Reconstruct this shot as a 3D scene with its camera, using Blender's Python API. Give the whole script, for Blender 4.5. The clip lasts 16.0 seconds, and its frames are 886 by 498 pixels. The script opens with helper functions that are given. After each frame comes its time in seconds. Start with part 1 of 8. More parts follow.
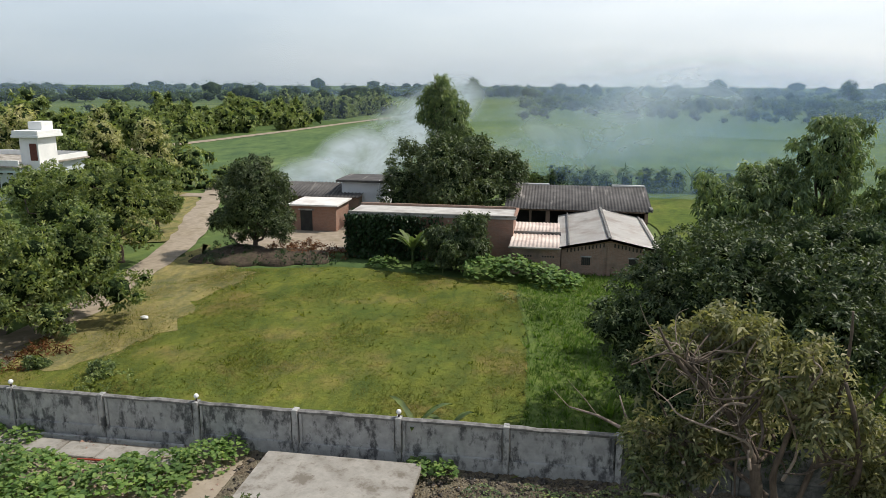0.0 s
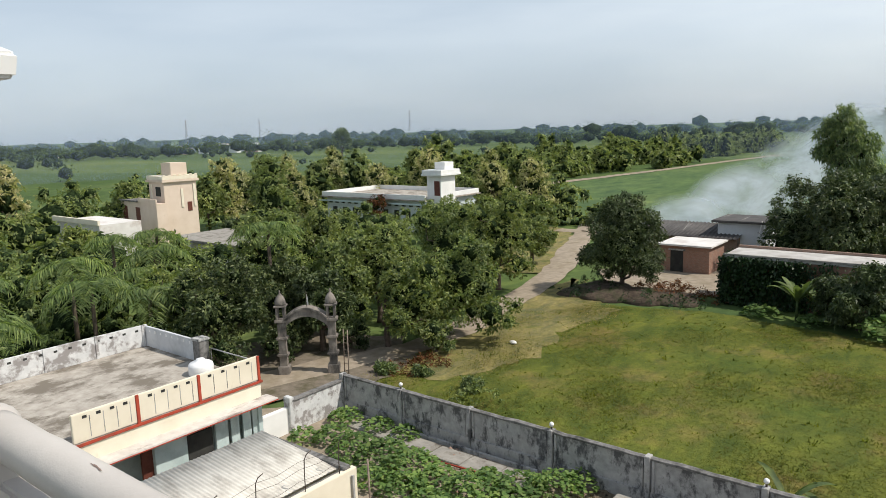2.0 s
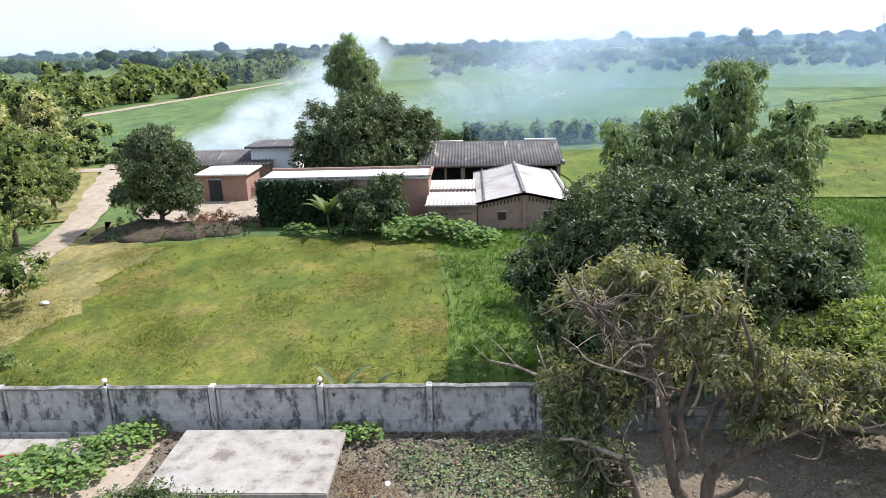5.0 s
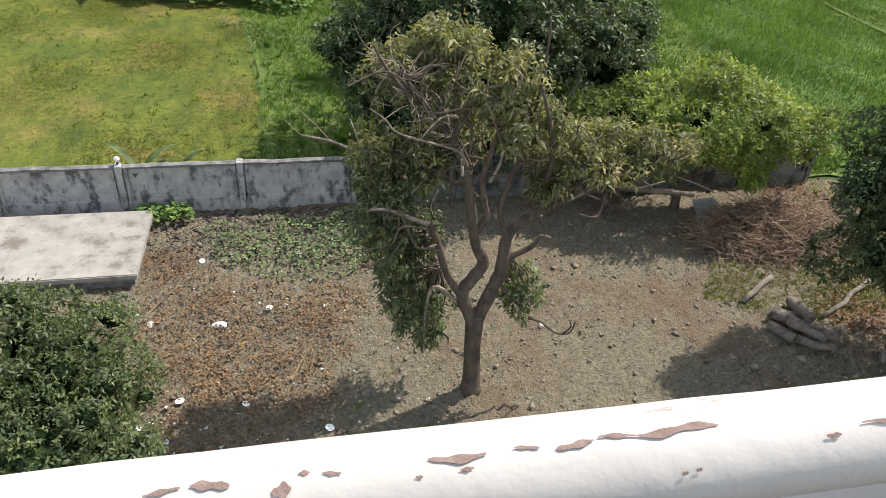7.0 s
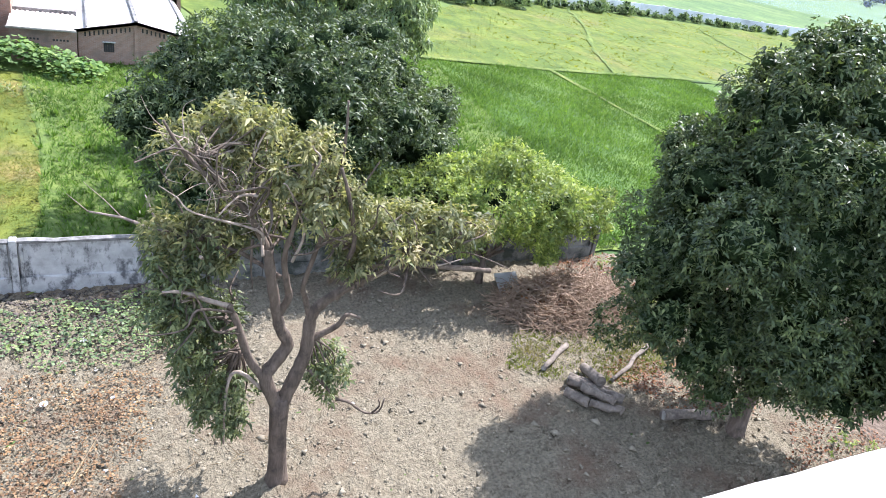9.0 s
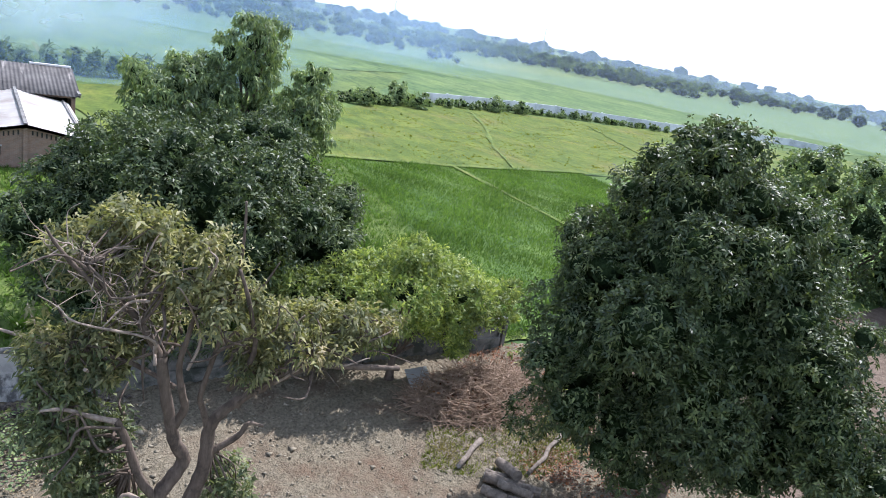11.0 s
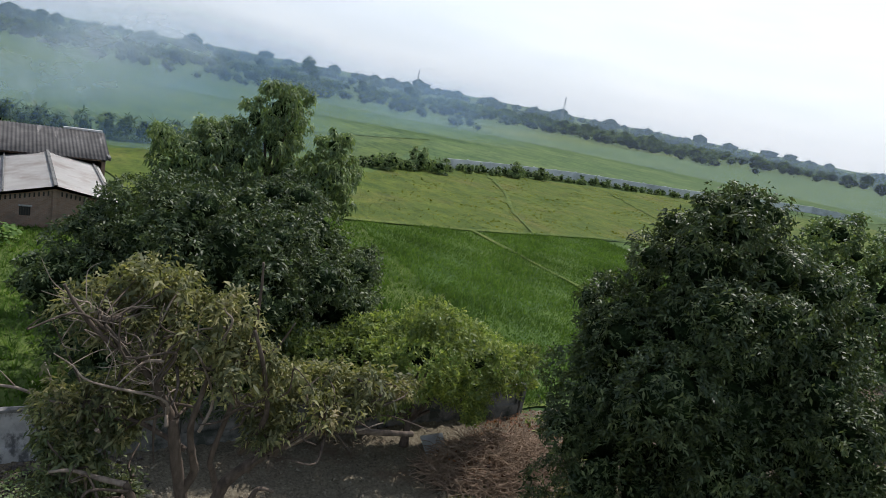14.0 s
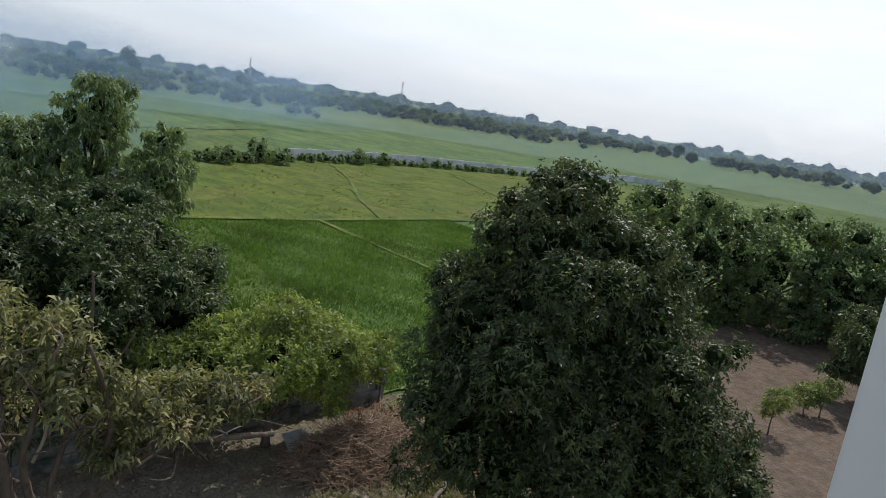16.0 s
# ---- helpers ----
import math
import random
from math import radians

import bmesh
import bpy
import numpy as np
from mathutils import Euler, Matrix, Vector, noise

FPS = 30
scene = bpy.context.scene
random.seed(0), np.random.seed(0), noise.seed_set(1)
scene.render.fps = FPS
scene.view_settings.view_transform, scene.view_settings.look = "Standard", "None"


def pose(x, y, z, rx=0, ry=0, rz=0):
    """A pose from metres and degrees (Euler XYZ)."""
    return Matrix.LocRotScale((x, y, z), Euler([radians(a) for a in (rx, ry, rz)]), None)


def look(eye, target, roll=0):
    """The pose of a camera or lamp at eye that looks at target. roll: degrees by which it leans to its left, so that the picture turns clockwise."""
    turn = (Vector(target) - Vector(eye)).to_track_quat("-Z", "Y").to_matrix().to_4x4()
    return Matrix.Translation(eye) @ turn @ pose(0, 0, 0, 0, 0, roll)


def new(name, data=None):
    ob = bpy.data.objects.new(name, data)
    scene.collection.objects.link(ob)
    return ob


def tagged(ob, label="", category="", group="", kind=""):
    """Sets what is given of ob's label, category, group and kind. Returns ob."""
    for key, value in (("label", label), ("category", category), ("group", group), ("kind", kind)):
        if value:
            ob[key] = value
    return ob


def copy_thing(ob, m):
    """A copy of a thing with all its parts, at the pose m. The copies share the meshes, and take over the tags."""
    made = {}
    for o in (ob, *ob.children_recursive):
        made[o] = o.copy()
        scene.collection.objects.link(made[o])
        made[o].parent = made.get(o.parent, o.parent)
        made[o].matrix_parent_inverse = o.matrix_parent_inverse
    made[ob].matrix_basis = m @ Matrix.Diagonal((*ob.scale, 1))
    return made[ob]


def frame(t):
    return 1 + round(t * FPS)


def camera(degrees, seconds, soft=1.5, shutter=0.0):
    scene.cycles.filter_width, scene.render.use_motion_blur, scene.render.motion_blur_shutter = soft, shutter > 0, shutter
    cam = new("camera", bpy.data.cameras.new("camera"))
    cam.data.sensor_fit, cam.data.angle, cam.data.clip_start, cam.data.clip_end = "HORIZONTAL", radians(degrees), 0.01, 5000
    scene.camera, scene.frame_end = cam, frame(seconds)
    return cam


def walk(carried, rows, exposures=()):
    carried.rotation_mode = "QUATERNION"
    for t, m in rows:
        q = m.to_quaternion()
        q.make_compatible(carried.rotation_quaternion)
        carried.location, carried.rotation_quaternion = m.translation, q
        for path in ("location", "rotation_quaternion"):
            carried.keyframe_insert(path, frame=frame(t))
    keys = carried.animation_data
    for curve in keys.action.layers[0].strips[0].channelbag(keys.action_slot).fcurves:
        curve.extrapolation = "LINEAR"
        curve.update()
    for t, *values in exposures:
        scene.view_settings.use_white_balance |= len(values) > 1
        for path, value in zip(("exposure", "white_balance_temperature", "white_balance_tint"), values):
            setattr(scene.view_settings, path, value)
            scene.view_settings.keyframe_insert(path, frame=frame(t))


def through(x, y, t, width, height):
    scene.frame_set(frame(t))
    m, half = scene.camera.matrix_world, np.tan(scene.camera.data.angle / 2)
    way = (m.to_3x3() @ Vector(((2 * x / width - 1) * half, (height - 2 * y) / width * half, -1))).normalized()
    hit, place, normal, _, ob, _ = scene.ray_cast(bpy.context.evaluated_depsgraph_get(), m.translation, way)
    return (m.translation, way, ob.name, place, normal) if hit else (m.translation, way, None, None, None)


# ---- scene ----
cam = camera(63.92, 16.0, 0.8)
PATH = [
    (0, (-0.588, -0.432, 14.092), (-2.117, 9.188, 11.829), 0.30),
    (0.5, (-0.538, -0.295, 14.073), (-3.870, 8.907, 12.019), -1.37),
    (1, (-0.555, -0.150, 14.027), (-4.602, 8.730, 11.842), -0.99),
    (1.5, (-0.533, -0.107, 13.994), (-5.688, 8.243, 12.070), -1.57),
    (2, (-0.514, -0.076, 13.966), (-6.688, 7.612, 12.302), -1.83),
    (2.5, (-0.515, -0.093, 13.967), (-7.353, 7.001, 12.263), -3.93),
    (3, (-0.453, -0.112, 13.997), (-7.020, 7.156, 11.982), -4.13),
    (3.5, (-0.373, 0.056, 13.989), (-5.782, 8.055, 11.389), -4.02),
    (4, (-0.342, 0.041, 13.998), (-4.783, 8.368, 10.689), -4.17),
    (4.5, (-0.277, -0.015, 13.977), (-2.915, 8.816, 10.097), -2.60),
    (5, (-0.278, -0.082, 13.977), (-0.711, 9.507, 11.172), -1.59),
    (5.2, (-0.266, -0.096, 13.973), (0.040, 9.539, 11.313), -0.69),
    (7.3, (0.023, 0.076, 13.846), (2.041, 7.884, 7.933), 5.19),
    (7.5, (0.069, 0.071, 13.893), (2.138, 7.782, 7.871), 6.21),
    (8, (0.108, 0.195, 13.870), (2.662, 7.616, 7.673), 10.33),
    (8.5, (0.214, 0.173, 13.860), (3.626, 7.773, 8.329), 10.20),
    (9, (0.261, 0.095, 13.921), (4.688, 7.913, 9.530), 11.06),
    (9.5, (0.335, 0.176, 13.914), (6.131, 7.591, 10.535), 12.94),
    (10, (0.371, 0.208, 13.878), (6.285, 7.536, 10.512), 12.14),
    (10.2, (0.383, 0.201, 13.891), (6.026, 7.827, 10.729), 11.28),
    (12.3, (0.502, 0.186, 13.948), (5.974, 8.086, 11.181), 10.92),
    (12.5, (0.490, 0.178, 13.925), (5.874, 8.179, 11.282), 10.86),
    (13, (0.493, 0.175, 13.936), (5.332, 8.543, 11.372), 11.22),
    (13.5, (0.502, 0.166, 13.930), (5.430, 8.566, 11.660), 10.90),
    (14, (0.521, 0.173, 13.925), (5.827, 8.368, 11.759), 11.08),
    (14.5, (0.510, 0.133, 13.938), (6.173, 8.108, 11.860), 11.39),
    (15, (0.504, 0.114, 13.950), (6.441, 7.903, 11.927), 12.06),
    (15.5, (0.509, 0.107, 13.955), (6.751, 7.649, 11.920), 12.06),
    (16, (0.539, 0.170, 13.943), (7.502, 7.068, 11.958), 9.22),
]
EXPOSURES = [
    (0.0, -0.16, 6500, 10), (1.5, -0.16, 6500, 10), (3.0, -0.36, 6450, 10), (4.0, -0.03, 6400, 11), (4.5, 0.32, 6300, 12), (5.0, 0.74, 6000, 15), (5.2, 0.74, 6000, 15), (7.3, 0.52, 6450, 12), (8.0, 0.90, 6050, 15), (8.5, 1.30, 5800, 15),
    (9.0, 1.58, 5700, 17), (9.5, 1.48, 5600, 21), (10.0, 1.08, 5650, 18), (10.2, 1.02, 5650, 17), (12.5, 0.72, 5750, 18), (13.0, 0.56, 5950, 17), (13.5, -0.08, 6050, 13), (14.5, -0.33, 6100, 12), (16.0, -0.38, 6150, 12),
]
walk(cam, [(t, look(eye, target, roll)) for t, eye, target, roll in PATH], EXPOSURES)

# ---- sky, sun ----
SUN_EL = radians(52)
SUN_DIR = Vector((0.91 * math.cos(SUN_EL), 0.41 * math.cos(SUN_EL), math.sin(SUN_EL))).normalized()
world = bpy.data.worlds.new("sky")
scene.world = world
world.use_nodes = True
wn = world.node_tree
sky = wn.nodes.new("ShaderNodeTexSky")
sky.sky_type = "NISHITA"
sky.sun_disc = False
sky.sun_elevation = SUN_EL
sky.sun_rotation = math.atan2(SUN_DIR.x, SUN_DIR.y)
sky.air_density = 1.0
sky.dust_density = 1.6
sky.ozone_density = 1.0
wn.nodes["Background"].inputs["Strength"].default_value = 0.15
# a pale veil of haze, whiter towards the sun
way = wn.nodes.new("ShaderNodeTexCoord")
near_sun = wn.nodes.new("ShaderNodeVectorMath")
near_sun.operation = "DOT_PRODUCT"
near_sun.inputs[1].default_value = SUN_DIR
wn.links.new(way.outputs["Generated"], near_sun.inputs[0])
glow = wn.nodes.new("ShaderNodeValToRGB")
for k, (at, tone) in enumerate(((0.0, (0.535, 0.595, 0.65)), (0.2, (0.66, 0.71, 0.745)), (0.45, (0.85, 0.87, 0.88)), (0.7, (0.99, 0.99, 0.97)), (1.0, (1.0, 0.98, 0.94)))):
    stop = glow.color_ramp.elements[k] if k < 2 else glow.color_ramp.elements.new(at)
    stop.position, stop.color = at, (*tone, 1)
wn.links.new(near_sun.outputs["Value"], glow.inputs[0])
lift = wn.nodes.new("ShaderNodeMix")
lift.data_type, lift.blend_type = "RGBA", "MULTIPLY"
lift.inputs[0].default_value = 1.0
lift.inputs[7].default_value = (10, 10, 10, 1)
wn.links.new(glow.outputs[0], lift.inputs[6])
veiled = wn.nodes.new("ShaderNodeMix")
veiled.data_type = "RGBA"
veiled.inputs[0].default_value = 0.75
wn.links.new(sky.outputs[0], veiled.inputs[6])
wn.links.new(lift.outputs[2], veiled.inputs[7])
# the haze thins towards the zenith, and faint streaks of cloud lie in it
height = wn.nodes.new("ShaderNodeSeparateXYZ")
wn.links.new(way.outputs["Generated"], height.inputs[0])
deep = wn.nodes.new("ShaderNodeValToRGB")
for k, (at, tone) in enumerate(((0.0, (1.0, 1.0, 1.0)), (0.18, (0.94, 0.96, 0.98)), (0.5, (0.60, 0.66, 0.73)), (1.0, (0.40, 0.46, 0.55)))):
    stop = deep.color_ramp.elements[k] if k < 2 else deep.color_ramp.elements.new(at)
    stop.position, stop.color = at, (*tone, 1)
wn.links.new(height.outputs[2], deep.inputs[0])
streak_at = wn.nodes.new("ShaderNodeMapping")
streak_at.inputs["Scale"].default_value = (2.0, 2.0, 11.0)
streak_at.inputs["Rotation"].default_value = (0.10, 0.06, 0.0)
wn.links.new(way.outputs["Generated"], streak_at.inputs["Vector"])
streak = wn.nodes.new("ShaderNodeTexNoise")
streak.inputs["Scale"].default_value, streak.inputs["Detail"].default_value, streak.inputs["Roughness"].default_value = 1.4, 5.0, 0.55
wn.links.new(streak_at.outputs[0], streak.inputs["Vector"])
cloud = wn.nodes.new("ShaderNodeValToRGB")
for k, (at, tone) in enumerate(((0.38, (0.95, 0.965, 0.98)), (0.66, (1.07, 1.06, 1.05)))):
    cloud.color_ramp.elements[k].position, cloud.color_ramp.elements[k].color = at, (*tone, 1)
wn.links.new(streak.outputs["Fac"], cloud.inputs[0])
last = veiled.outputs[2]
for layer in (deep, cloud):
    tint = wn.nodes.new("ShaderNodeMix")
    tint.data_type, tint.blend_type = "RGBA", "MULTIPLY"
    tint.inputs[0].default_value = 1.0
    wn.links.new(last, tint.inputs[6])
    wn.links.new(layer.outputs[0], tint.inputs[7])
    last = tint.outputs[2]
wn.links.new(last, wn.nodes["Background"].inputs["Color"])
sun = new("sun", bpy.data.lights.new("sun", "SUN"))
sun.data.energy = 5.0
sun.data.angle = radians(0.6)
sun.data.color = (1.0, 0.94, 0.84)
sun.matrix_basis = look(SUN_DIR * 300, (0, 0, 0))

# ---- building helpers ----
rng = np.random.default_rng(7)


def part(name, bm, material, parent=None, label=""):
    """Links a bmesh or a mesh as one object under a thing."""
    if isinstance(bm, bmesh.types.BMesh):
        me = bpy.data.meshes.new(name)
        bm.to_mesh(me)
        bm.free()
    else:
        me = bm
    if not me.materials:
        me.materials.append(material)
    ob = new(name, me)
    if parent is not None:
        ob.parent = parent
    if label:
        ob["label"] = label
    return ob


def thing(name, label, category, at=(0, 0, 0), rz=0.0, group="", kind=""):
    ob = new(name)
    ob.empty_display_size = 0.2
    ob.matrix_basis = pose(*at, 0, 0, rz)
    return tagged(ob, label, category, group, kind)


def box(bm, x0, x1, y0, y1, z0, z1):
    v = [bm.verts.new(p) for p in ((x0, y0, z0), (x1, y0, z0), (x1, y1, z0), (x0, y1, z0),
                                   (x0, y0, z1), (x1, y0, z1), (x1, y1, z1), (x0, y1, z1))]
    for f in ((0, 3, 2, 1), (4, 5, 6, 7), (0, 1, 5, 4), (1, 2, 6, 5), (2, 3, 7, 6), (3, 0, 4, 7)):
        bm.faces.new([v[i] for i in f])
    return v


def boxes(*rows, soft=0.0):
    bm = bmesh.new()
    for r in rows:
        box(bm, *r)
    if soft:
        bmesh.ops.bevel(bm, geom=bm.edges[:], offset=soft, segments=2, affect="EDGES", clamp_overlap=True)
    return bm


def tube(bm, pts, radii, n=8, cap=True):
    """A tapered tube along a line of points."""
    pts = [Vector(p) for p in pts]
    rings = []
    side = None
    for i, p in enumerate(pts):
        d = (pts[min(i + 1, len(pts) - 1)] - pts[max(i - 1, 0)]).normalized()
        if side is None:
            side = d.orthogonal().normalized()
        side = (side - d * side.dot(d)).normalized()
        up = d.cross(side)
        r = radii[i] if hasattr(radii, "__len__") else radii
        rings.append([bm.verts.new(p + r * (math.cos(a) * side + math.sin(a) * up))
                      for a in (2 * math.pi * k / n for k in range(n))])
    for a, b in zip(rings, rings[1:]):
        for k in range(n):
            bm.faces.new((a[k], a[(k + 1) % n], b[(k + 1) % n], b[k])).smooth = True
    if cap:
        bm.faces.new(rings[0][::-1])
        bm.faces.new(rings[-1])


def lathe(bm, profile, n=16, at=(0, 0, 0)):
    """A turned solid from (radius, height) pairs."""
    rings = []
    for r, h in profile:
        rings.append([bm.verts.new((at[0] + r * math.cos(2 * math.pi * k / n), at[1] + r * math.sin(2 * math.pi * k / n), at[2] + h))
                      for k in range(n)])
    for a, b in zip(rings, rings[1:]):
        for k in range(n):
            bm.faces.new((a[k], a[(k + 1) % n], b[(k + 1) % n], b[k])).smooth = True
    bm.faces.new(rings[0][::-1])
    bm.faces.new(rings[-1])


def raw(name, verts, faces, smooth=False):
    """A mesh from arrays: verts (n, 3), faces (m, k)."""
    me = bpy.data.meshes.new(name)
    verts, faces = np.asarray(verts, np.float32), np.asarray(faces, np.int32)
    k = faces.shape[1]
    me.vertices.add(len(verts))
    me.vertices.foreach_set("co", verts.ravel())
    me.loops.add(faces.size)
    me.loops.foreach_set("vertex_index", faces.ravel())
    me.polygons.add(len(faces))
    me.polygons.foreach_set("loop_start", np.arange(0, faces.size, k, dtype=np.int32))
    me.polygons.foreach_set("loop_total", np.full(len(faces), k, np.int32))
    if smooth:
        me.polygons.foreach_set("use_smooth", np.ones(len(faces), bool))
    me.update(calc_edges=True)
    return me


def unit(v):
    return v / np.maximum(np.linalg.norm(v, axis=-1, keepdims=True), 1e-9)


def leaf_mesh(name, at, way, length, width, droop=0.25, face=None, loose=0.32):
    """Pointed leaves: at and way (n, 3); length and width per leaf; blades turned towards face, each folded a little along its rib."""
    n = len(at)
    way = unit(way)
    turn = rng.normal(size=(n, 3))
    side = unit(np.cross(way, turn if face is None else unit(face) + turn * loose))
    nor = np.cross(side, way)
    length, width = np.broadcast_to(length, n)[:, None], np.broadcast_to(width, n)[:, None]
    mid = at + way * length * 0.45
    tip = at + way * length - np.array([0, 0, 1.0]) * length * droop
    v = np.stack([at, mid + side * width / 2 + nor * width * 0.12, tip, mid - side * width / 2 + nor * width * 0.12], 1).reshape(-1, 3)
    return raw(name, v, np.arange(4 * n).reshape(n, 4))


def crown_balls(lobes, puffs, seed=0):
    """The rounded puffs that a crown of lobes (x, y, z, rx, rz) is made of: the lobes' hearts first, then the puffs round them."""
    q = np.random.default_rng(seed + 900)
    balls = [(x, y, z, rx * 0.78, rz * 0.78) for x, y, z, rx, rz in lobes]
    for x, y, z, rx, rz in lobes:
        d = unit(q.normal(size=(puffs, 3)) + [0, 0, 0.35])
        for (dx, dy, dz), k in zip(d, q.uniform(0.15, 0.36, puffs)):
            f = q.uniform(0.80, 1.08)
            balls.append((x + dx * rx * f, y + dy * rx * f, z + dz * rz * f, rx * k, (0.5 * rx + 0.4 * rz) * k))
    return np.array(balls)


def crown_centres(balls, n, ragged=0.12):
    """Shoot tips on the outer skin of a heap of puffs, with the way each looks out."""
    balls = np.asarray(balls, float)
    w = balls[:, 3] * (balls[:, 3] + balls[:, 4])
    cs, ds, have = [], [], 0
    for go in range(10):
        m = n * 2
        P = balls[rng.choice(len(balls), m, p=w / w.sum())]
        d = unit(rng.normal(size=(m, 3)) + [0, 0, 0.2])
        c = P[:, :3] + d * P[:, [3, 3, 4]] * (1 + ragged * rng.normal(size=(m, 1)))
        keep = np.ones(m, bool)
        for x, y, z, rx, rz in balls:
            keep &= ((c[:, 0] - x) ** 2 + (c[:, 1] - y) ** 2) / rx ** 2 + (c[:, 2] - z) ** 2 / rz ** 2 > 0.74
        c = c + d * (rng.random((m, 1)) < 0.05) * rng.uniform(0.08, 0.35, (m, 1)) * P[:, 3:4]
        cs.append(c[keep])
        ds.append(d[keep])
        have += keep.sum()
        if have >= n:
            break
    return np.concatenate(cs)[:n], np.concatenate(ds)[:n]


def shoots(name, tips, out, per, length, slim, droop=0.3, rise=0.45, stray=0.4, loose=0.03):
    """Whorls of leaves at shoot tips: each whorl opens round its own axis, blades hanging at their ends."""
    n = len(tips)
    axis = unit(out * 0.85 + rng.normal(size=(n, 3)) * stray + np.array([0, 0, rise]))
    ref = unit(rng.normal(size=(n, 3)))
    u = unit(np.cross(axis, ref))
    v = np.cross(axis, u)
    size = rng.uniform(0.65, 1.3, n)
    k = np.tile(np.arange(per), n)
    A, U, V, S = (np.repeat(x, per, 0) for x in (axis, u, v, size))
    turn = (k * 2.4 + rng.uniform(-0.4, 0.4, n * per))[:, None]
    lean = np.radians(rng.uniform(28, 112, n * per))[:, None]
    way = np.cos(lean) * A + np.sin(lean) * (np.cos(turn) * U + np.sin(turn) * V)
    ln = length * S * rng.uniform(0.7, 1.2, n * per)
    at = np.repeat(tips, per, 0) - A * (ln * rng.uniform(-0.1, 0.9, n * per))[:, None] + rng.normal(size=(n * per, 3)) * loose
    return leaf_mesh(name, at, way + np.array([0, 0, -droop]), ln, ln * slim, droop * 0.9, face=A, loose=0.45)


ICO = bmesh.new()
bmesh.ops.create_icosphere(ICO, subdivisions=3, radius=1.0)
ICO_V = np.array([v.co[:] for v in ICO.verts])
ICO_F = np.array([[v.index for v in f.verts] for f in ICO.faces])
ICO.free()
ICO1 = bmesh.new()
bmesh.ops.create_icosphere(ICO1, subdivisions=2, radius=1.0)
ICO1_V = np.array([v.co[:] for v in ICO1.verts])
ICO1_F = np.array([[v.index for v in f.verts] for f in ICO1.faces])
ICO1.free()


ICO0 = bmesh.new()
bmesh.ops.create_icosphere(ICO0, subdivisions=1, radius=1.0)
ICO0_V = np.array([v.co[:] for v in ICO0.verts])
ICO0_F = np.array([[v.index for v in f.verts] for f in ICO0.faces])
ICO0.free()


def lumps(name, rows, seed=0, fine=2, rough=0.16):
    """Uneven lumps (x, y, z, rx, rz) in one mesh."""
    V0, F0 = ((ICO0_V, ICO0_F), (ICO1_V, ICO1_F), (ICO_V, ICO_F))[fine]
    vs, fs = [], []
    q = np.random.default_rng(seed)
    for i, (x, y, z, rx, rz) in enumerate(rows):
        ph = q.uniform(0, 6.28, 6)
        k = 1 + rough * (np.sin(4 * V0[:, 0] + ph[0]) * np.sin(4 * V0[:, 1] + ph[1]) + np.sin(7 * V0[:, 2] + ph[2]) * np.sin(6 * V0[:, 0] + ph[3]) * 0.7)
        vs.append(V0 * k[:, None] * [rx, rx, rz] + [x, y, z])
        fs.append(F0 + i * len(V0))
    return raw(name, np.concatenate(vs), np.concatenate(fs))


def bough(start, end, r0, r1, wob=0.12, n=6, seed=0):
    """Points and radii of a bent limb."""
    r = np.random.default_rng(seed)
    a, b = np.array(start, float), np.array(end, float)
    span = np.linalg.norm(b - a)
    pts, rad = [], []
    for i in range(n + 1):
        s = i / n
        p = a + (b - a) * s + np.array([0, 0, 1]) * span * 0.10 * math.sin(math.pi * s)
        if 0 < i < n:
            p = p + r.normal(size=3) * span * wob * 0.5
        pts.append(p)
        rad.append(r0 + (r1 - r0) * s)
    return pts, rad


def tree(name, label, base, trunk_h, trunk_r, lobes, clumps, per, leaf, material, bark, spread=0.35, droop=0.25, category="tree", group="", lean=(0, 0), ragged=0.08, seed=1, core=0.66, puffs=20):
    """A tree: trunk with a flared foot, a limb to each lobe, a crown of leaves. Lobes in the tree's own metres."""
    ob = thing(name, label, category, base, group=group)
    bm = bmesh.new()
    r = np.random.default_rng(seed)
    top = np.array([lean[0], lean[1], trunk_h])
    pts = [np.array([0, 0, -0.1]), np.array([0, 0, 0.15]), np.array([lean[0] * 0.3 + r.normal() * 0.05, lean[1] * 0.3 + r.normal() * 0.05, trunk_h * 0.5]), top]
    tube(bm, pts, [trunk_r * 1.5, trunk_r * 1.12, trunk_r * 0.95, trunk_r * 0.8], 10)
    part("trunk", bm, bark, ob)
    for i, (x, y, z, rx, rz) in enumerate(lobes[:9]):
        bm = bmesh.new()
        e = np.array([x, y, z + 0.25 * rz])
        p, rad = bough(top - [0, 0, 0.15], e, trunk_r * 0.5, trunk_r * 0.12, seed=seed * 31 + i)
        tube(bm, p, rad, 6)
        part("limb", bm, bark, ob)
    balls = crown_balls(lobes, puffs, seed)
    c, d = crown_centres(balls, clumps, ragged)
    part("crown", shoots("crown", c, d, per, leaf[0], leaf[1], droop, loose=spread * 0.3), material, ob)
    # solid lumps whose dark colour stands in for shade between the leaves
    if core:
        part("inner_foliage", lumps("inner_foliage", [(x, y, z, rx * core, rz * core) for x, y, z, rx, rz in balls[:len(lobes)]] + [(x, y, z, rx * core * 0.75, rz * core * 0.75) for x, y, z, rx, rz in balls[len(lobes)::2]], seed, 0, 0.2), M_SHADECORE, ob)
    return ob


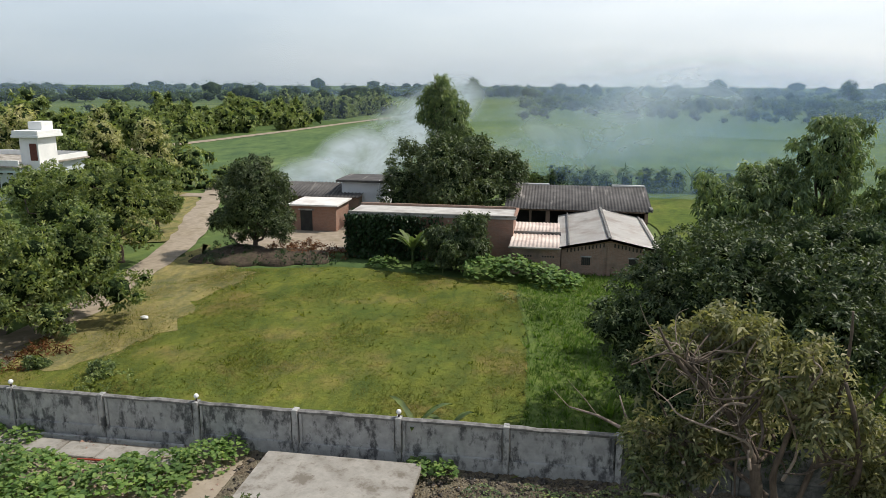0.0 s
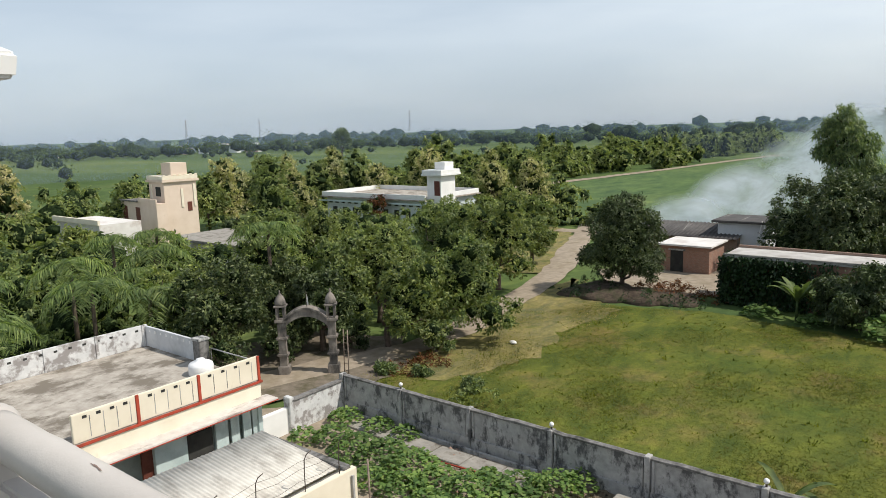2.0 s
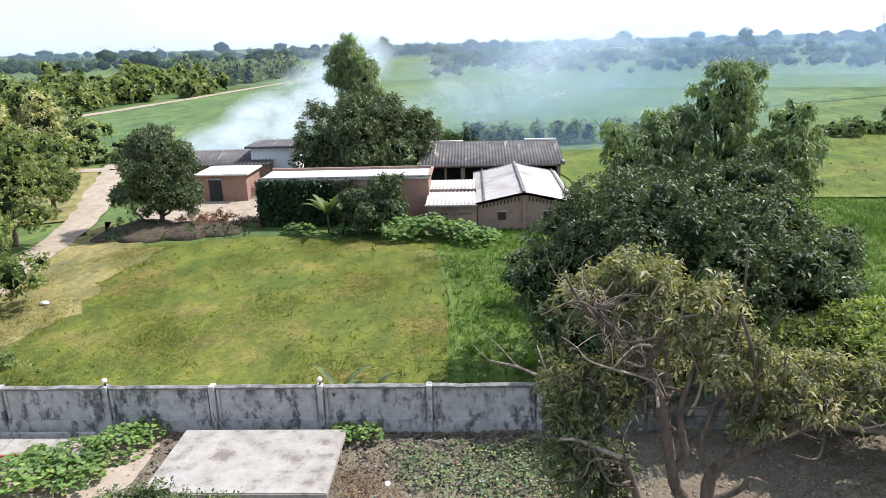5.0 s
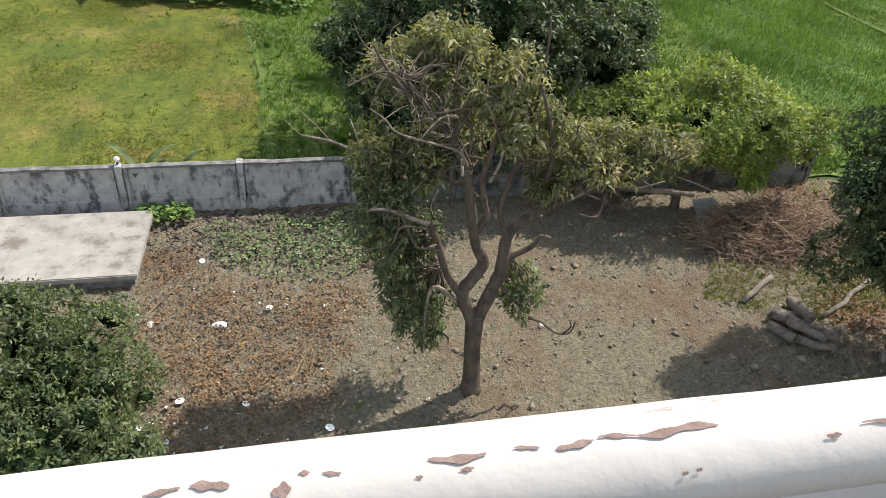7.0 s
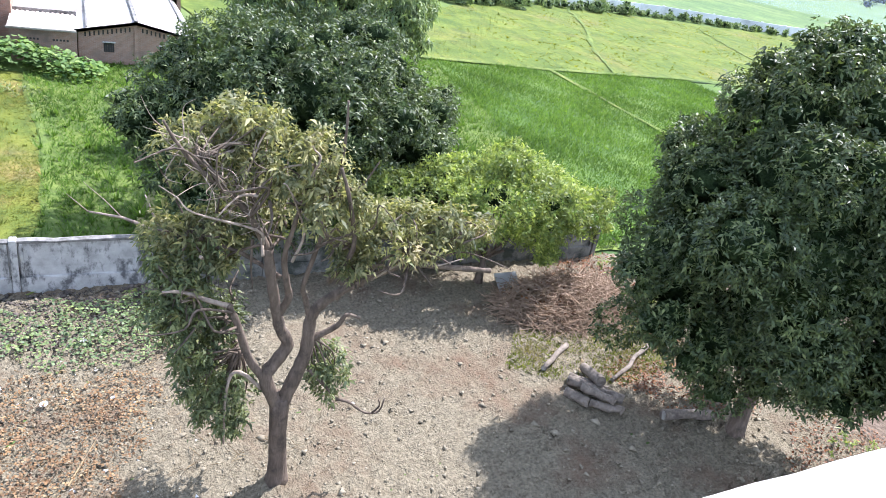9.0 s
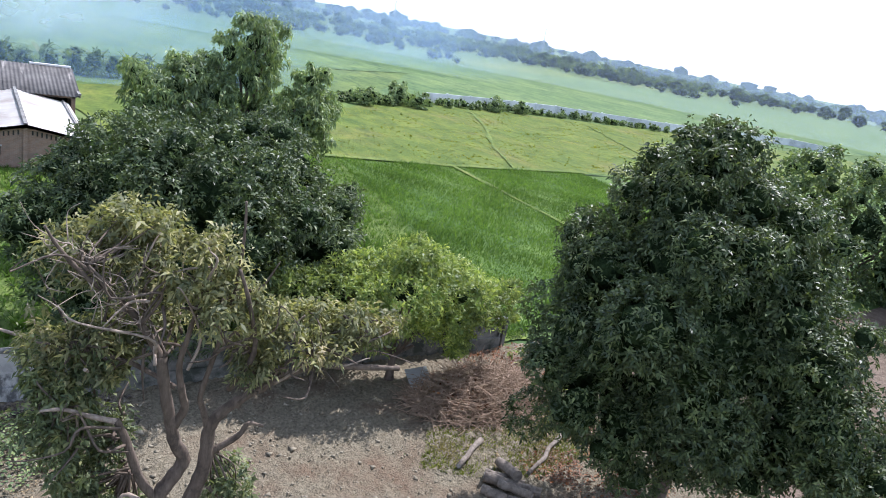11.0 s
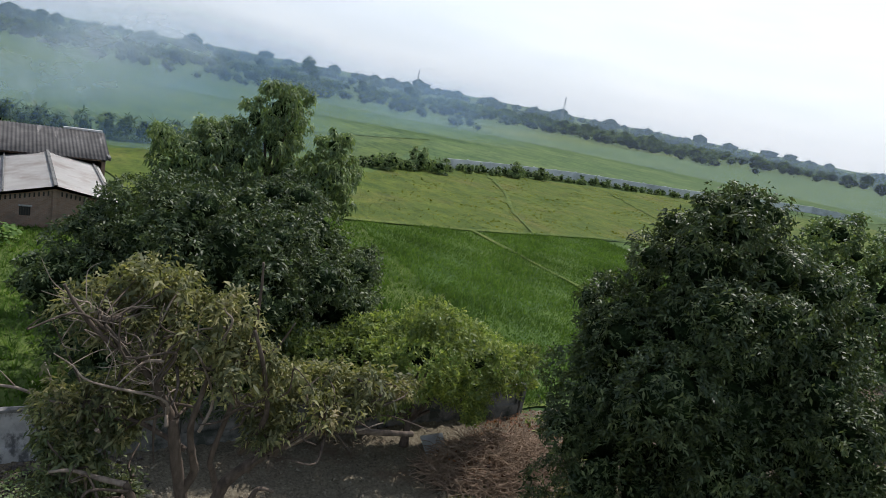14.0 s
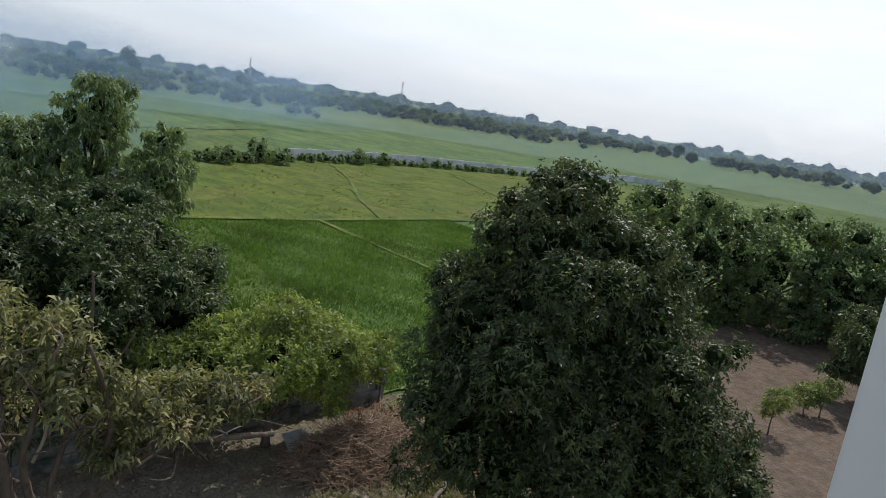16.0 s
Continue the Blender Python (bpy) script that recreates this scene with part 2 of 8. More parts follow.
def lobes_round(h0, h1, r, n, seed, squash=0.8, top_small=0.7):
    """Lobes that fill a rounded crown between two heights."""
    q = np.random.default_rng(seed)
    out = [(0, 0, (h0 + h1) / 2, r * 0.62, (h1 - h0) * 0.36)]
    for i in range(n):
        a = 2.4 * i + q.uniform(-0.4, 0.4)
        s = (i + 0.5) / n
        z = h0 + (h1 - h0) * (0.18 + 0.68 * s)
        rr = r * (0.62 - 0.42 * s * top_small) * q.uniform(0.75, 1.3)
        lr = r * q.uniform(0.30, 0.54) * (1 - 0.25 * s)
        out.append((rr * math.cos(a), rr * math.sin(a), z, lr, lr * squash))
    return out

# ---- materials ----
def nodes_of(name):
    m = bpy.data.materials.new(name)
    m.use_nodes = True
    t = m.node_tree
    return m, t, t.nodes["Principled BSDF"]


def add(t, kind, **values):
    n = t.nodes.new("ShaderNode" + kind)
    for k, v in values.items():
        if k in n.inputs:
            n.inputs[k].default_value = v
    return n


def noise_tex(t, scale, detail=5.0, rough=0.6, stretch=None, distort=0.0):
    n = add(t, "TexNoise", Scale=scale, Detail=detail, Roughness=rough, Distortion=distort)
    g = t.nodes.new("ShaderNodeNewGeometry")
    if stretch:
        mp = t.nodes.new("ShaderNodeMapping")
        mp.inputs["Scale"].default_value = stretch
        t.links.new(g.outputs["Position"], mp.inputs["Vector"])
        t.links.new(mp.outputs[0], n.inputs["Vector"])
    else:
        t.links.new(g.outputs["Position"], n.inputs["Vector"])
    return n.outputs["Fac"]


def ramp(t, fac, stops):
    r = t.nodes.new("ShaderNodeValToRGB")
    e = r.color_ramp.elements
    while len(e) < len(stops):
        e.new(0.5)
    for el, (pos, col) in zip(e, stops):
        el.position, el.color = pos, (*col, 1) if len(col) == 3 else col
    t.links.new(fac, r.inputs[0])
    return r.outputs[0]


def blend(t, fac, a, b, mode="MIX"):
    m = t.nodes.new("ShaderNodeMix")
    m.data_type, m.blend_type = "RGBA", mode
    for sock, v in ((m.inputs[0], fac), (m.inputs[6], a), (m.inputs[7], b)):
        if hasattr(v, "is_output"):
            t.links.new(v, sock)
        elif hasattr(v, "__len__"):
            sock.default_value = (*v, 1)
        else:
            sock.default_value = v
    return m.outputs[2]


def bump(t, bsdf, height, strength, distance=0.02):
    b = add(t, "Bump", Strength=strength, Distance=distance)
    t.links.new(height, b.inputs["Height"])
    t.links.new(b.outputs[0], bsdf.inputs["Normal"])


def surface(name, c1, c2, scale, stain=None, stain_scale=0.5, stain_lo=0.5, stain_hi=0.7, rough=0.85, bump_s=0.3, bump_scale=None, metal=0.0, spec=0.3,
            stretch=None, stain_stretch=None, vary=0.0, dist=0.02):
    """Grain between two colours, stains of a third, relief."""
    m, t, b = nodes_of(name)
    col = ramp(t, noise_tex(t, scale, stretch=stretch), [(0.3, c1), (0.7, c2)])
    if stain is not None:
        f = ramp(t, noise_tex(t, stain_scale, 6, 0.65, stain_stretch), [(stain_lo, (0, 0, 0)), (stain_hi, (1, 1, 1))])
        col = blend(t, f, col, stain)
    if vary:
        i = t.nodes.new("ShaderNodeObjectInfo")
        col = blend(t, 1.0, col, ramp(t, i.outputs["Random"], [(0, (1 - vary,) * 3), (1, (1, 1, 1))]), "MULTIPLY")
    t.links.new(col, b.inputs["Base Color"])
    b.inputs["Roughness"].default_value, b.inputs["Metallic"].default_value = rough, metal
    b.inputs["Specular IOR Level"].default_value = spec
    if bump_s:
        bump(t, b, noise_tex(t, bump_scale or scale * 3, 4, stretch=stretch), bump_s, dist)
    return m


def foliage(name, dark, mid, light, gloss=0.4, through=0.3, patch=0.35, patch_col=None, patch_lo=0.55, rough=0.45):
    """Leaves: a tone for each leaf, drifts of colour through the crown, light through the blade."""
    m, t, b = nodes_of(name)
    g = t.nodes.new("ShaderNodeNewGeometry")
    col = ramp(t, g.outputs["Random Per Island"], [(0.0, dark), (0.45, mid), (0.8, tuple((a + b) / 2 for a, b in zip(mid, light))), (1.0, light)])
    drift = ramp(t, noise_tex(t, patch, 3), [(0.35, (0.72,) * 3), (0.65, (1.12, 1.1, 1.0))])
    col = blend(t, 1.0, col, drift, "MULTIPLY")
    sprig = ramp(t, noise_tex(t, 2.6, 2), [(0.36, (0.70, 0.74, 0.78)), (0.64, (1.26, 1.22, 1.02))])
    col = blend(t, 1.0, col, sprig, "MULTIPLY")
    if patch_col is not None:
        f = ramp(t, noise_tex(t, 0.8, 4), [(patch_lo, (0, 0, 0)), (patch_lo + 0.12, (1, 1, 1))])
        col = blend(t, f, col, blend(t, g.outputs["Random Per Island"], patch_col, tuple(0.6 * c for c in patch_col)))
    i = t.nodes.new("ShaderNodeObjectInfo")
    col = blend(t, 1.0, col, ramp(t, i.outputs["Random"], [(0, (0.86, 0.9, 0.9)), (1, (1.08, 1.05, 1))]), "MULTIPLY")
    t.links.new(col, b.inputs["Base Color"])
    b.inputs["Roughness"].default_value = rough
    b.inputs["Specular IOR Level"].default_value = gloss
    tr = t.nodes.new("ShaderNodeBsdfTranslucent")
    t.links.new(blend(t, 1.0, col, (1.75, 1.85, 0.95), "MULTIPLY"), tr.inputs["Color"])
    mx = t.nodes.new("ShaderNodeMixShader")
    mx.inputs[0].default_value = through
    t.links.new(b.outputs[0], mx.inputs[1])
    t.links.new(tr.outputs[0], mx.inputs[2])
    t.links.new(mx.outputs[0], t.nodes["Material Output"].inputs["Surface"])
    return m


M_MANGO = foliage("dark_leaves", (0.035, 0.056, 0.027), (0.068, 0.096, 0.042), (0.150, 0.180, 0.088), 0.3, 0.16, rough=0.5)
M_GREEN = foliage("green_leaves", (0.108, 0.149, 0.062), (0.190, 0.239, 0.094), (0.316, 0.345, 0.138), 0.3, 0.30, rough=0.5)
M_NEEM = foliage("neem_leaves", (0.072, 0.110, 0.053), (0.134, 0.180, 0.082), (0.234, 0.270, 0.118), 0.3, 0.28, rough=0.5)
M_FEATHER = foliage("feathery_leaves", (0.084, 0.132, 0.070), (0.152, 0.210, 0.106), (0.260, 0.310, 0.150), 0.3, 0.30, rough=0.5)
M_LEMON = foliage("lemon_leaves", (0.060, 0.088, 0.044), (0.112, 0.145, 0.068), (0.205, 0.230, 0.110), 0.3, 0.24, patch_col=(0.20, 0.17, 0.11), patch_lo=0.62, rough=0.5)
M_GROVE = foliage("grove_leaves", (0.066, 0.108, 0.056), (0.124, 0.176, 0.088), (0.220, 0.268, 0.130), 0.3, 0.26, rough=0.5)
M_BRIGHT = foliage("bright_leaves", (0.084, 0.126, 0.048), (0.150, 0.196, 0.072), (0.280, 0.305, 0.115), 0.3, 0.30, rough=0.5)
M_GUAVA = foliage("guava_leaves", (0.115, 0.166, 0.056), (0.200, 0.250, 0.084), (0.340, 0.370, 0.130), 0.3, 0.36, rough=0.5)
M_OLIVE = foliage("olive_leaves", (0.094, 0.106, 0.058), (0.166, 0.174, 0.094), (0.285, 0.266, 0.160), 0.3, 0.24, patch_col=(0.32, 0.26, 0.15), patch_lo=0.60, rough=0.6)
M_BLOSSOM = foliage("yellowing_leaves", (0.095, 0.130, 0.048), (0.170, 0.200, 0.072), (0.290, 0.290, 0.125), 0.1, 0.40, patch_col=(0.56, 0.52, 0.33), patch_lo=0.42, rough=0.6)
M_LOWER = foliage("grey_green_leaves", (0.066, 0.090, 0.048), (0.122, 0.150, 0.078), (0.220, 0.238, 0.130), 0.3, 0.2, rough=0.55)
M_FAR = foliage("far_leaves", (0.054, 0.084, 0.043), (0.101, 0.142, 0.065), (0.182, 0.216, 0.097), 0.03, 0.25, patch=0.05, rough=0.8)
M_PALM = foliage("palm_leaves", (0.084, 0.134, 0.055), (0.149, 0.209, 0.084), (0.240, 0.294, 0.130), 0.25, 0.4, rough=0.5)
M_IVY = foliage("ivy_leaves", (0.012, 0.034, 0.013), (0.023, 0.053, 0.020), (0.042, 0.077, 0.029), 0.3, 0.2)
M_GOURD = foliage("gourd_leaves", (0.078, 0.146, 0.052), (0.132, 0.215, 0.078), (0.215, 0.290, 0.116), 0.15, 0.3, rough=0.6)
M_BANANA = foliage("banana_leaves", (0.075, 0.112, 0.048), (0.115, 0.160, 0.068), (0.175, 0.215, 0.098), 0.2, 0.3, rough=0.6)
M_GRASS = foliage("grass_blades", (0.086, 0.108, 0.024), (0.122, 0.138, 0.030), (0.168, 0.168, 0.044), 0.05, 0.4, patch=0.12, patch_col=(0.23, 0.19, 0.07), patch_lo=0.52, rough=0.8)
M_TUFT = foliage("tussock_blades", (0.100, 0.128, 0.030), (0.145, 0.165, 0.038), (0.200, 0.200, 0.055), 0.05, 0.45, patch=0.2, rough=0.8)
M_PADDY = foliage("paddy_blades", (0.064, 0.119, 0.030), (0.083, 0.145, 0.035), (0.110, 0.171, 0.045), 0.05, 0.35, patch=0.1, rough=0.8)
M_LITTER = foliage("fallen_leaves", (0.13, 0.074, 0.048), (0.20, 0.125, 0.084), (0.29, 0.205, 0.145), 0.05, 0.1)
M_DRY = foliage("dry_stalks", (0.11, 0.078, 0.055), (0.19, 0.145, 0.105), (0.29, 0.235, 0.18), 0.1, 0.1)
M_STRAW = foliage("straw", (0.15, 0.14, 0.06), (0.23, 0.20, 0.09), (0.31, 0.26, 0.13), 0.05, 0.2)
M_RUST = foliage("withered_leaves", (0.09, 0.035, 0.02), (0.15, 0.06, 0.03), (0.22, 0.11, 0.06), 0.1, 0.1)

# dark green that carries the shade of a crown's inside in its colour
M_SHADECORE = surface("painted_shade_core", (0.024, 0.040, 0.017), (0.062, 0.092, 0.036), 5.0, (0.016, 0.026, 0.012), 2.5, 0.42, 0.55, rough=1.0, bump_s=1.0, bump_scale=7, spec=0.0, dist=0.25)
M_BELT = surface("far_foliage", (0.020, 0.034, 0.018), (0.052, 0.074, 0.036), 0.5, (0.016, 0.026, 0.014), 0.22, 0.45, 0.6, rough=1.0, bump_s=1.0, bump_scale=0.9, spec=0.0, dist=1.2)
M_BARK = surface("bark", (0.075, 0.055, 0.042), (0.165, 0.125, 0.098), 9, (0.05, 0.04, 0.03), 2.5, bump_s=0.8, bump_scale=14, stretch=(1, 1, 0.25), dist=0.04)
M_LIMB = surface("weathered_bark", (0.064, 0.047, 0.036), (0.150, 0.114, 0.088), 9, (0.045, 0.034, 0.027), 2.5, bump_s=0.8, bump_scale=14, stretch=(1, 1, 0.25), dist=0.04)
M_LOG = surface("greyed_log_bark", (0.11, 0.088, 0.070), (0.225, 0.188, 0.155), 8, (0.065, 0.05, 0.04), 2.5, bump_s=0.7, bump_scale=12, dist=0.03)
M_TWIG = surface("dry_brushwood", (0.17, 0.112, 0.072), (0.38, 0.28, 0.20), 6, rough=0.9, bump_s=0.0)
M_DEADWOOD = surface("dead_wood", (0.19, 0.145, 0.112), (0.35, 0.285, 0.23), 10, (0.13, 0.10, 0.08), 3, bump_s=0.6, stretch=(1, 1, 0.4))
M_SOIL = surface("yard_soil", (0.106, 0.088, 0.062), (0.250, 0.217, 0.156), 9.0, (0.140, 0.094, 0.064), 0.28, 0.50, 0.70, rough=0.95, bump_s=1.0, bump_scale=14, spec=0.1, dist=0.12)
M_BACK = surface("ploughed_brown_earth", (0.095, 0.070, 0.052), (0.165, 0.126, 0.096), 2.2, (0.085, 0.062, 0.045), 0.7, 0.48, 0.66, rough=0.95, bump_s=1.0, bump_scale=5, spec=0.1, dist=0.15)
M_MOUND = surface("dark_mound_earth", (0.050, 0.038, 0.029), (0.105, 0.082, 0.062), 3.0, (0.055, 0.06, 0.03), 0.9, 0.5, 0.65, rough=0.95, bump_s=0.8, bump_scale=6, spec=0.1, dist=0.1)
M_DUST = surface("dirt_road", (0.24, 0.195, 0.145), (0.36, 0.305, 0.24), 1.5, (0.22, 0.18, 0.12), 0.35, rough=0.95, bump_s=0.4, spec=0.1)
M_CLOD = surface("soil_clods", (0.150, 0.127, 0.093), (0.290, 0.254, 0.188), 5, rough=0.95, bump_s=0.3, spec=0.1)
M_CONCRETE = surface("weathered_concrete", (0.30, 0.295, 0.285), (0.47, 0.46, 0.445), 3.0, (0.105, 0.105, 0.105), 2.4, 0.50, 0.62, rough=0.9, bump_s=0.4, bump_scale=20, stain_stretch=(1, 1, 0.55))
# darker concrete; mostly the mango tree's shade put into the wall's colour
M_SHADEWALL = surface("shade_darkened_wall", (0.10, 0.098, 0.088), (0.20, 0.19, 0.17), 3.0, (0.045, 0.05, 0.04), 1.6, 0.45, 0.62, rough=0.95, bump_s=0.4, bump_scale=20)
M_COPING = surface("blackened_coping", (0.10, 0.095, 0.09), (0.26, 0.25, 0.24), 4, (0.05, 0.05, 0.045), 1.5, rough=0.95, bump_s=0.4)
M_SLAB = surface("pale_concrete", (0.235, 0.22, 0.195), (0.36, 0.335, 0.30), 3.0, (0.16, 0.14, 0.115), 1.5, 0.50, 0.64, rough=0.9, bump_s=0.3, bump_scale=18)
M_ROOF = surface("stained_roof", (0.31, 0.275, 0.235), (0.47, 0.43, 0.375), 2.2, (0.175, 0.150, 0.120), 0.9, 0.47, 0.60, rough=0.9, bump_s=0.3, stain_stretch=(1, 0.7, 1))
M_CREAM = surface("cream_plaster", (0.70, 0.63, 0.50), (0.79, 0.73, 0.60), 0.8, (0.45, 0.39, 0.29), 0.6, 0.62, 0.8, rough=0.85, bump_s=0.1, stain_stretch=(1, 1, 0.4))
M_PEACH = surface("peach_plaster", (0.62, 0.50, 0.40), (0.70, 0.58, 0.48), 0.6, (0.45, 0.36, 0.28), 0.5, 0.65, 0.82, rough=0.85, bump_s=0.1)
M_WHITE = surface("white_plaster", (0.70, 0.70, 0.68), (0.82, 0.81, 0.79), 0.7, (0.50, 0.48, 0.45), 0.5, 0.62, 0.80, rough=0.8, bump_s=0.1)
M_RAIL = surface("flaking_white_paint", (0.44, 0.405, 0.375), (0.53, 0.495, 0.46), 3.0, (0.24, 0.19, 0.165), 22.0, 0.66, 0.70, rough=0.55, bump_s=0.35, bump_scale=24, spec=0.4, dist=0.006, stain_stretch=(0.28, 1, 1))
M_PRIMER = surface("bare_rusty_primer", (0.17, 0.11, 0.09), (0.26, 0.19, 0.16), 60, rough=0.8, bump_s=0.2)
M_BLUEWHITE = surface("bluish_whitewash", (0.50, 0.54, 0.58), (0.62, 0.66, 0.69), 0.7, (0.40, 0.42, 0.44), 0.5, 0.6, 0.8, rough=0.85, bump_s=0.1)
M_RED = surface("red_paint", (0.33, 0.045, 0.025), (0.43, 0.075, 0.04), 3, (0.20, 0.06, 0.04), 2, rough=0.7, bump_s=0.1)
M_BLUE = surface("pale_blue_plaster", (0.42, 0.52, 0.52), (0.52, 0.61, 0.60), 1.2, (0.34, 0.40, 0.40), 0.8, rough=0.8, bump_s=0.1)
M_DOOR = surface("dark_red_door", (0.10, 0.03, 0.02), (0.15, 0.05, 0.035), 5, rough=0.6, bump_s=0.1)
# near-black colour painted for the shade inside doorways, windows and slots
M_DARK = surface("interior_shade_tint", (0.025, 0.025, 0.025), (0.05, 0.05, 0.045), 2, rough=0.9, bump_s=0.0)
M_ASBESTOS = surface("pale_sheet_roof", (0.50, 0.47, 0.42), (0.64, 0.61, 0.55), 1.5, (0.36, 0.33, 0.29), 1.4, 0.50, 0.66, rough=0.85, bump_s=0.15, stain_stretch=(0.5, 1, 1))
M_TIN = surface("grey_tin_roof", (0.28, 0.32, 0.31), (0.40, 0.44, 0.43), 1.2, (0.22, 0.22, 0.20), 0.8, rough=0.6, bump_s=0.1, metal=0.2)
M_OLDROOF = surface("blackened_sheet_roof", (0.052, 0.048, 0.047), (0.112, 0.104, 0.100), 1.0, (0.26, 0.24, 0.225), 0.7, 0.60, 0.68, rough=0.85, bump_s=0.2, stain_stretch=(1.6, 0.12, 1))
M_PALEROOF = surface("whitewashed_roof", (0.58, 0.55, 0.52), (0.72, 0.70, 0.67), 0.7, (0.45, 0.38, 0.34), 0.4, 0.5, 0.7, rough=0.85, bump_s=0.1)
M_AWNING = surface("grimy_whitewash", (0.50, 0.46, 0.42), (0.64, 0.60, 0.55), 2.5, (0.30, 0.25, 0.22), 1.6, 0.52, 0.66, rough=0.9, bump_s=0.2, stain_stretch=(1, 0.4, 1))
M_ROOFWASH = surface("grey_flat_roof", (0.36, 0.34, 0.32), (0.52, 0.50, 0.47), 0.9, (0.26, 0.23, 0.21), 0.5, 0.5, 0.7, rough=0.9, bump_s=0.2)
M_PATH = surface("trodden_earth", (0.135, 0.112, 0.085), (0.22, 0.185, 0.145), 2.0, (0.10, 0.09, 0.055), 0.6, 0.5, 0.65, rough=0.95, bump_s=0.5, spec=0.1)
M_PINKROOF = surface("dusty_pink_roof", (0.52, 0.42, 0.37), (0.66, 0.57, 0.51), 0.9, (0.40, 0.30, 0.26), 0.6, rough=0.85, bump_s=0.1)
M_IRON = surface("rusty_iron", (0.06, 0.05, 0.045), (0.13, 0.10, 0.08), 12, rough=0.7, metal=0.5, bump_s=0.1)
M_PLASTIC = surface("white_plastic", (0.76, 0.76, 0.76), (0.82, 0.82, 0.81), 2, rough=0.4, bump_s=0.0, spec=0.5)
M_REFUSE = surface("ash_and_refuse", (0.055, 0.046, 0.040), (0.145, 0.122, 0.105), 5, (0.03, 0.03, 0.028), 1.5, rough=0.95, bump_s=0.3, spec=0.1)
# unseen floor, darkened so that less light bounces up onto the rail
M_DECK = surface("dark_bounce_floor", (0.075, 0.055, 0.044), (0.150, 0.112, 0.090), 4, (0.05, 0.042, 0.036), 1.2, rough=0.85, bump_s=0.4)
M_PAPER = surface("white_paper", (0.62, 0.60, 0.57), (0.78, 0.77, 0.75), 9, rough=0.8, bump_s=0.1)
M_STONE = surface("grey_stone_gate", (0.17, 0.145, 0.125), (0.28, 0.25, 0.22), 2.0, (0.075, 0.07, 0.065), 1.4, 0.46, 0.62, rough=0.9, bump_s=0.3, stain_stretch=(1, 1, 0.5))
M_CANAL = surface("whitewashed_wall", (0.50, 0.51, 0.53), (0.64, 0.65, 0.66), 0.4, (0.32, 0.33, 0.33), 0.25, rough=0.85, bump_s=0.1)


def brickwork(name, c1, c2, mortar, stain):
    m, t, b = nodes_of(name)
    g = t.nodes.new("ShaderNodeNewGeometry")
    sep, com = t.nodes.new("ShaderNodeSeparateXYZ"), t.nodes.new("ShaderNodeCombineXYZ")
    s = t.nodes.new("ShaderNodeMath")
    t.links.new(g.outputs["Position"], sep.inputs[0])
    t.links.new(sep.outputs[0], s.inputs[0])
    t.links.new(sep.outputs[1], s.inputs[1])
    t.links.new(s.outputs[0], com.inputs[0])
    t.links.new(sep.outputs[2], com.inputs[1])
    k = t.nodes.new("ShaderNodeTexBrick")
    k.inputs["Color1"].default_value, k.inputs["Color2"].default_value, k.inputs["Mortar"].default_value = (*c1, 1), (*c2, 1), (*mortar, 1)
    k.inputs["Scale"].default_value, k.inputs["Brick Width"].default_value, k.inputs["Row Height"].default_value = 1.0, 0.23, 0.075
    k.inputs["Mortar Size"].default_value = 0.006
    t.links.new(com.outputs[0], k.inputs["Vector"])
    f = ramp(t, noise_tex(t, 0.7, 6), [(0.5, (0, 0, 0)), (0.7, (1, 1, 1))])
    t.links.new(blend(t, f, k.outputs["Color"], stain), b.inputs["Base Color"])
    b.inputs["Roughness"].default_value = 0.9
    bump(t, b, k.outputs["Fac"], -0.3, 0.01)
    return m


M_BRICK = brickwork("red_brick", (0.31, 0.165, 0.115), (0.245, 0.128, 0.088), (0.30, 0.25, 0.21), (0.20, 0.13, 0.10))
M_BRICKPALE = brickwork("weathered_brick", (0.30, 0.19, 0.14), (0.24, 0.15, 0.11), (0.30, 0.26, 0.22), (0.16, 0.12, 0.10))


def field_material(name, c1, c2, c3, cell, grain, row=0.0, patch=0.08):
    """Fields: drifts of tone, finer grain, and rows where a crop stands in rows."""
    m, t, b = nodes_of(name)
    col = ramp(t, noise_tex(t, patch, 6, 0.6), [(0.32, c1), (0.52, c2), (0.70, c3)])
    fine = ramp(t, noise_tex(t, grain, 6, 0.7), [(0.25, (0.66,) * 3), (0.75, (1.20,) * 3)])
    col = blend(t, 1.0, col, fine, "MULTIPLY")
    tufts = ramp(t, noise_tex(t, grain * 0.3, 4, 0.65, (1.0, 0.45, 1.0), 0.8), [(0.32, (0.62, 0.70, 0.72)), (0.68, (1.32, 1.24, 1.0))])
    col = blend(t, 1.0, col, tufts, "MULTIPLY")
    if cell:
        v = add(t, "TexVoronoi", Scale=1.0 / cell, Randomness=0.85)
        g, mp = t.nodes.new("ShaderNodeNewGeometry"), t.nodes.new("ShaderNodeMapping")
        mp.inputs["Scale"].default_value = (0.55, 1.6, 0.0)
        t.links.new(g.outputs["Position"], mp.inputs["Vector"])
        t.links.new(mp.outputs[0], v.inputs["Vector"])
        tone = ramp(t, v.outputs["Color"], [(0.0, (0.66, 0.74, 0.72)), (0.5, (1.0, 1.0, 1.0)), (1.0, (1.25, 1.12, 0.9))])
        col = blend(t, 1.0, col, tone, "MULTIPLY")
    t.links.new(col, b.inputs["Base Color"])
    b.inputs["Roughness"].default_value, b.inputs["Specular IOR Level"].default_value = 0.95, 0.1
    bump(t, b, noise_tex(t, grain * 2, 5), 0.6, 0.08)
    return m


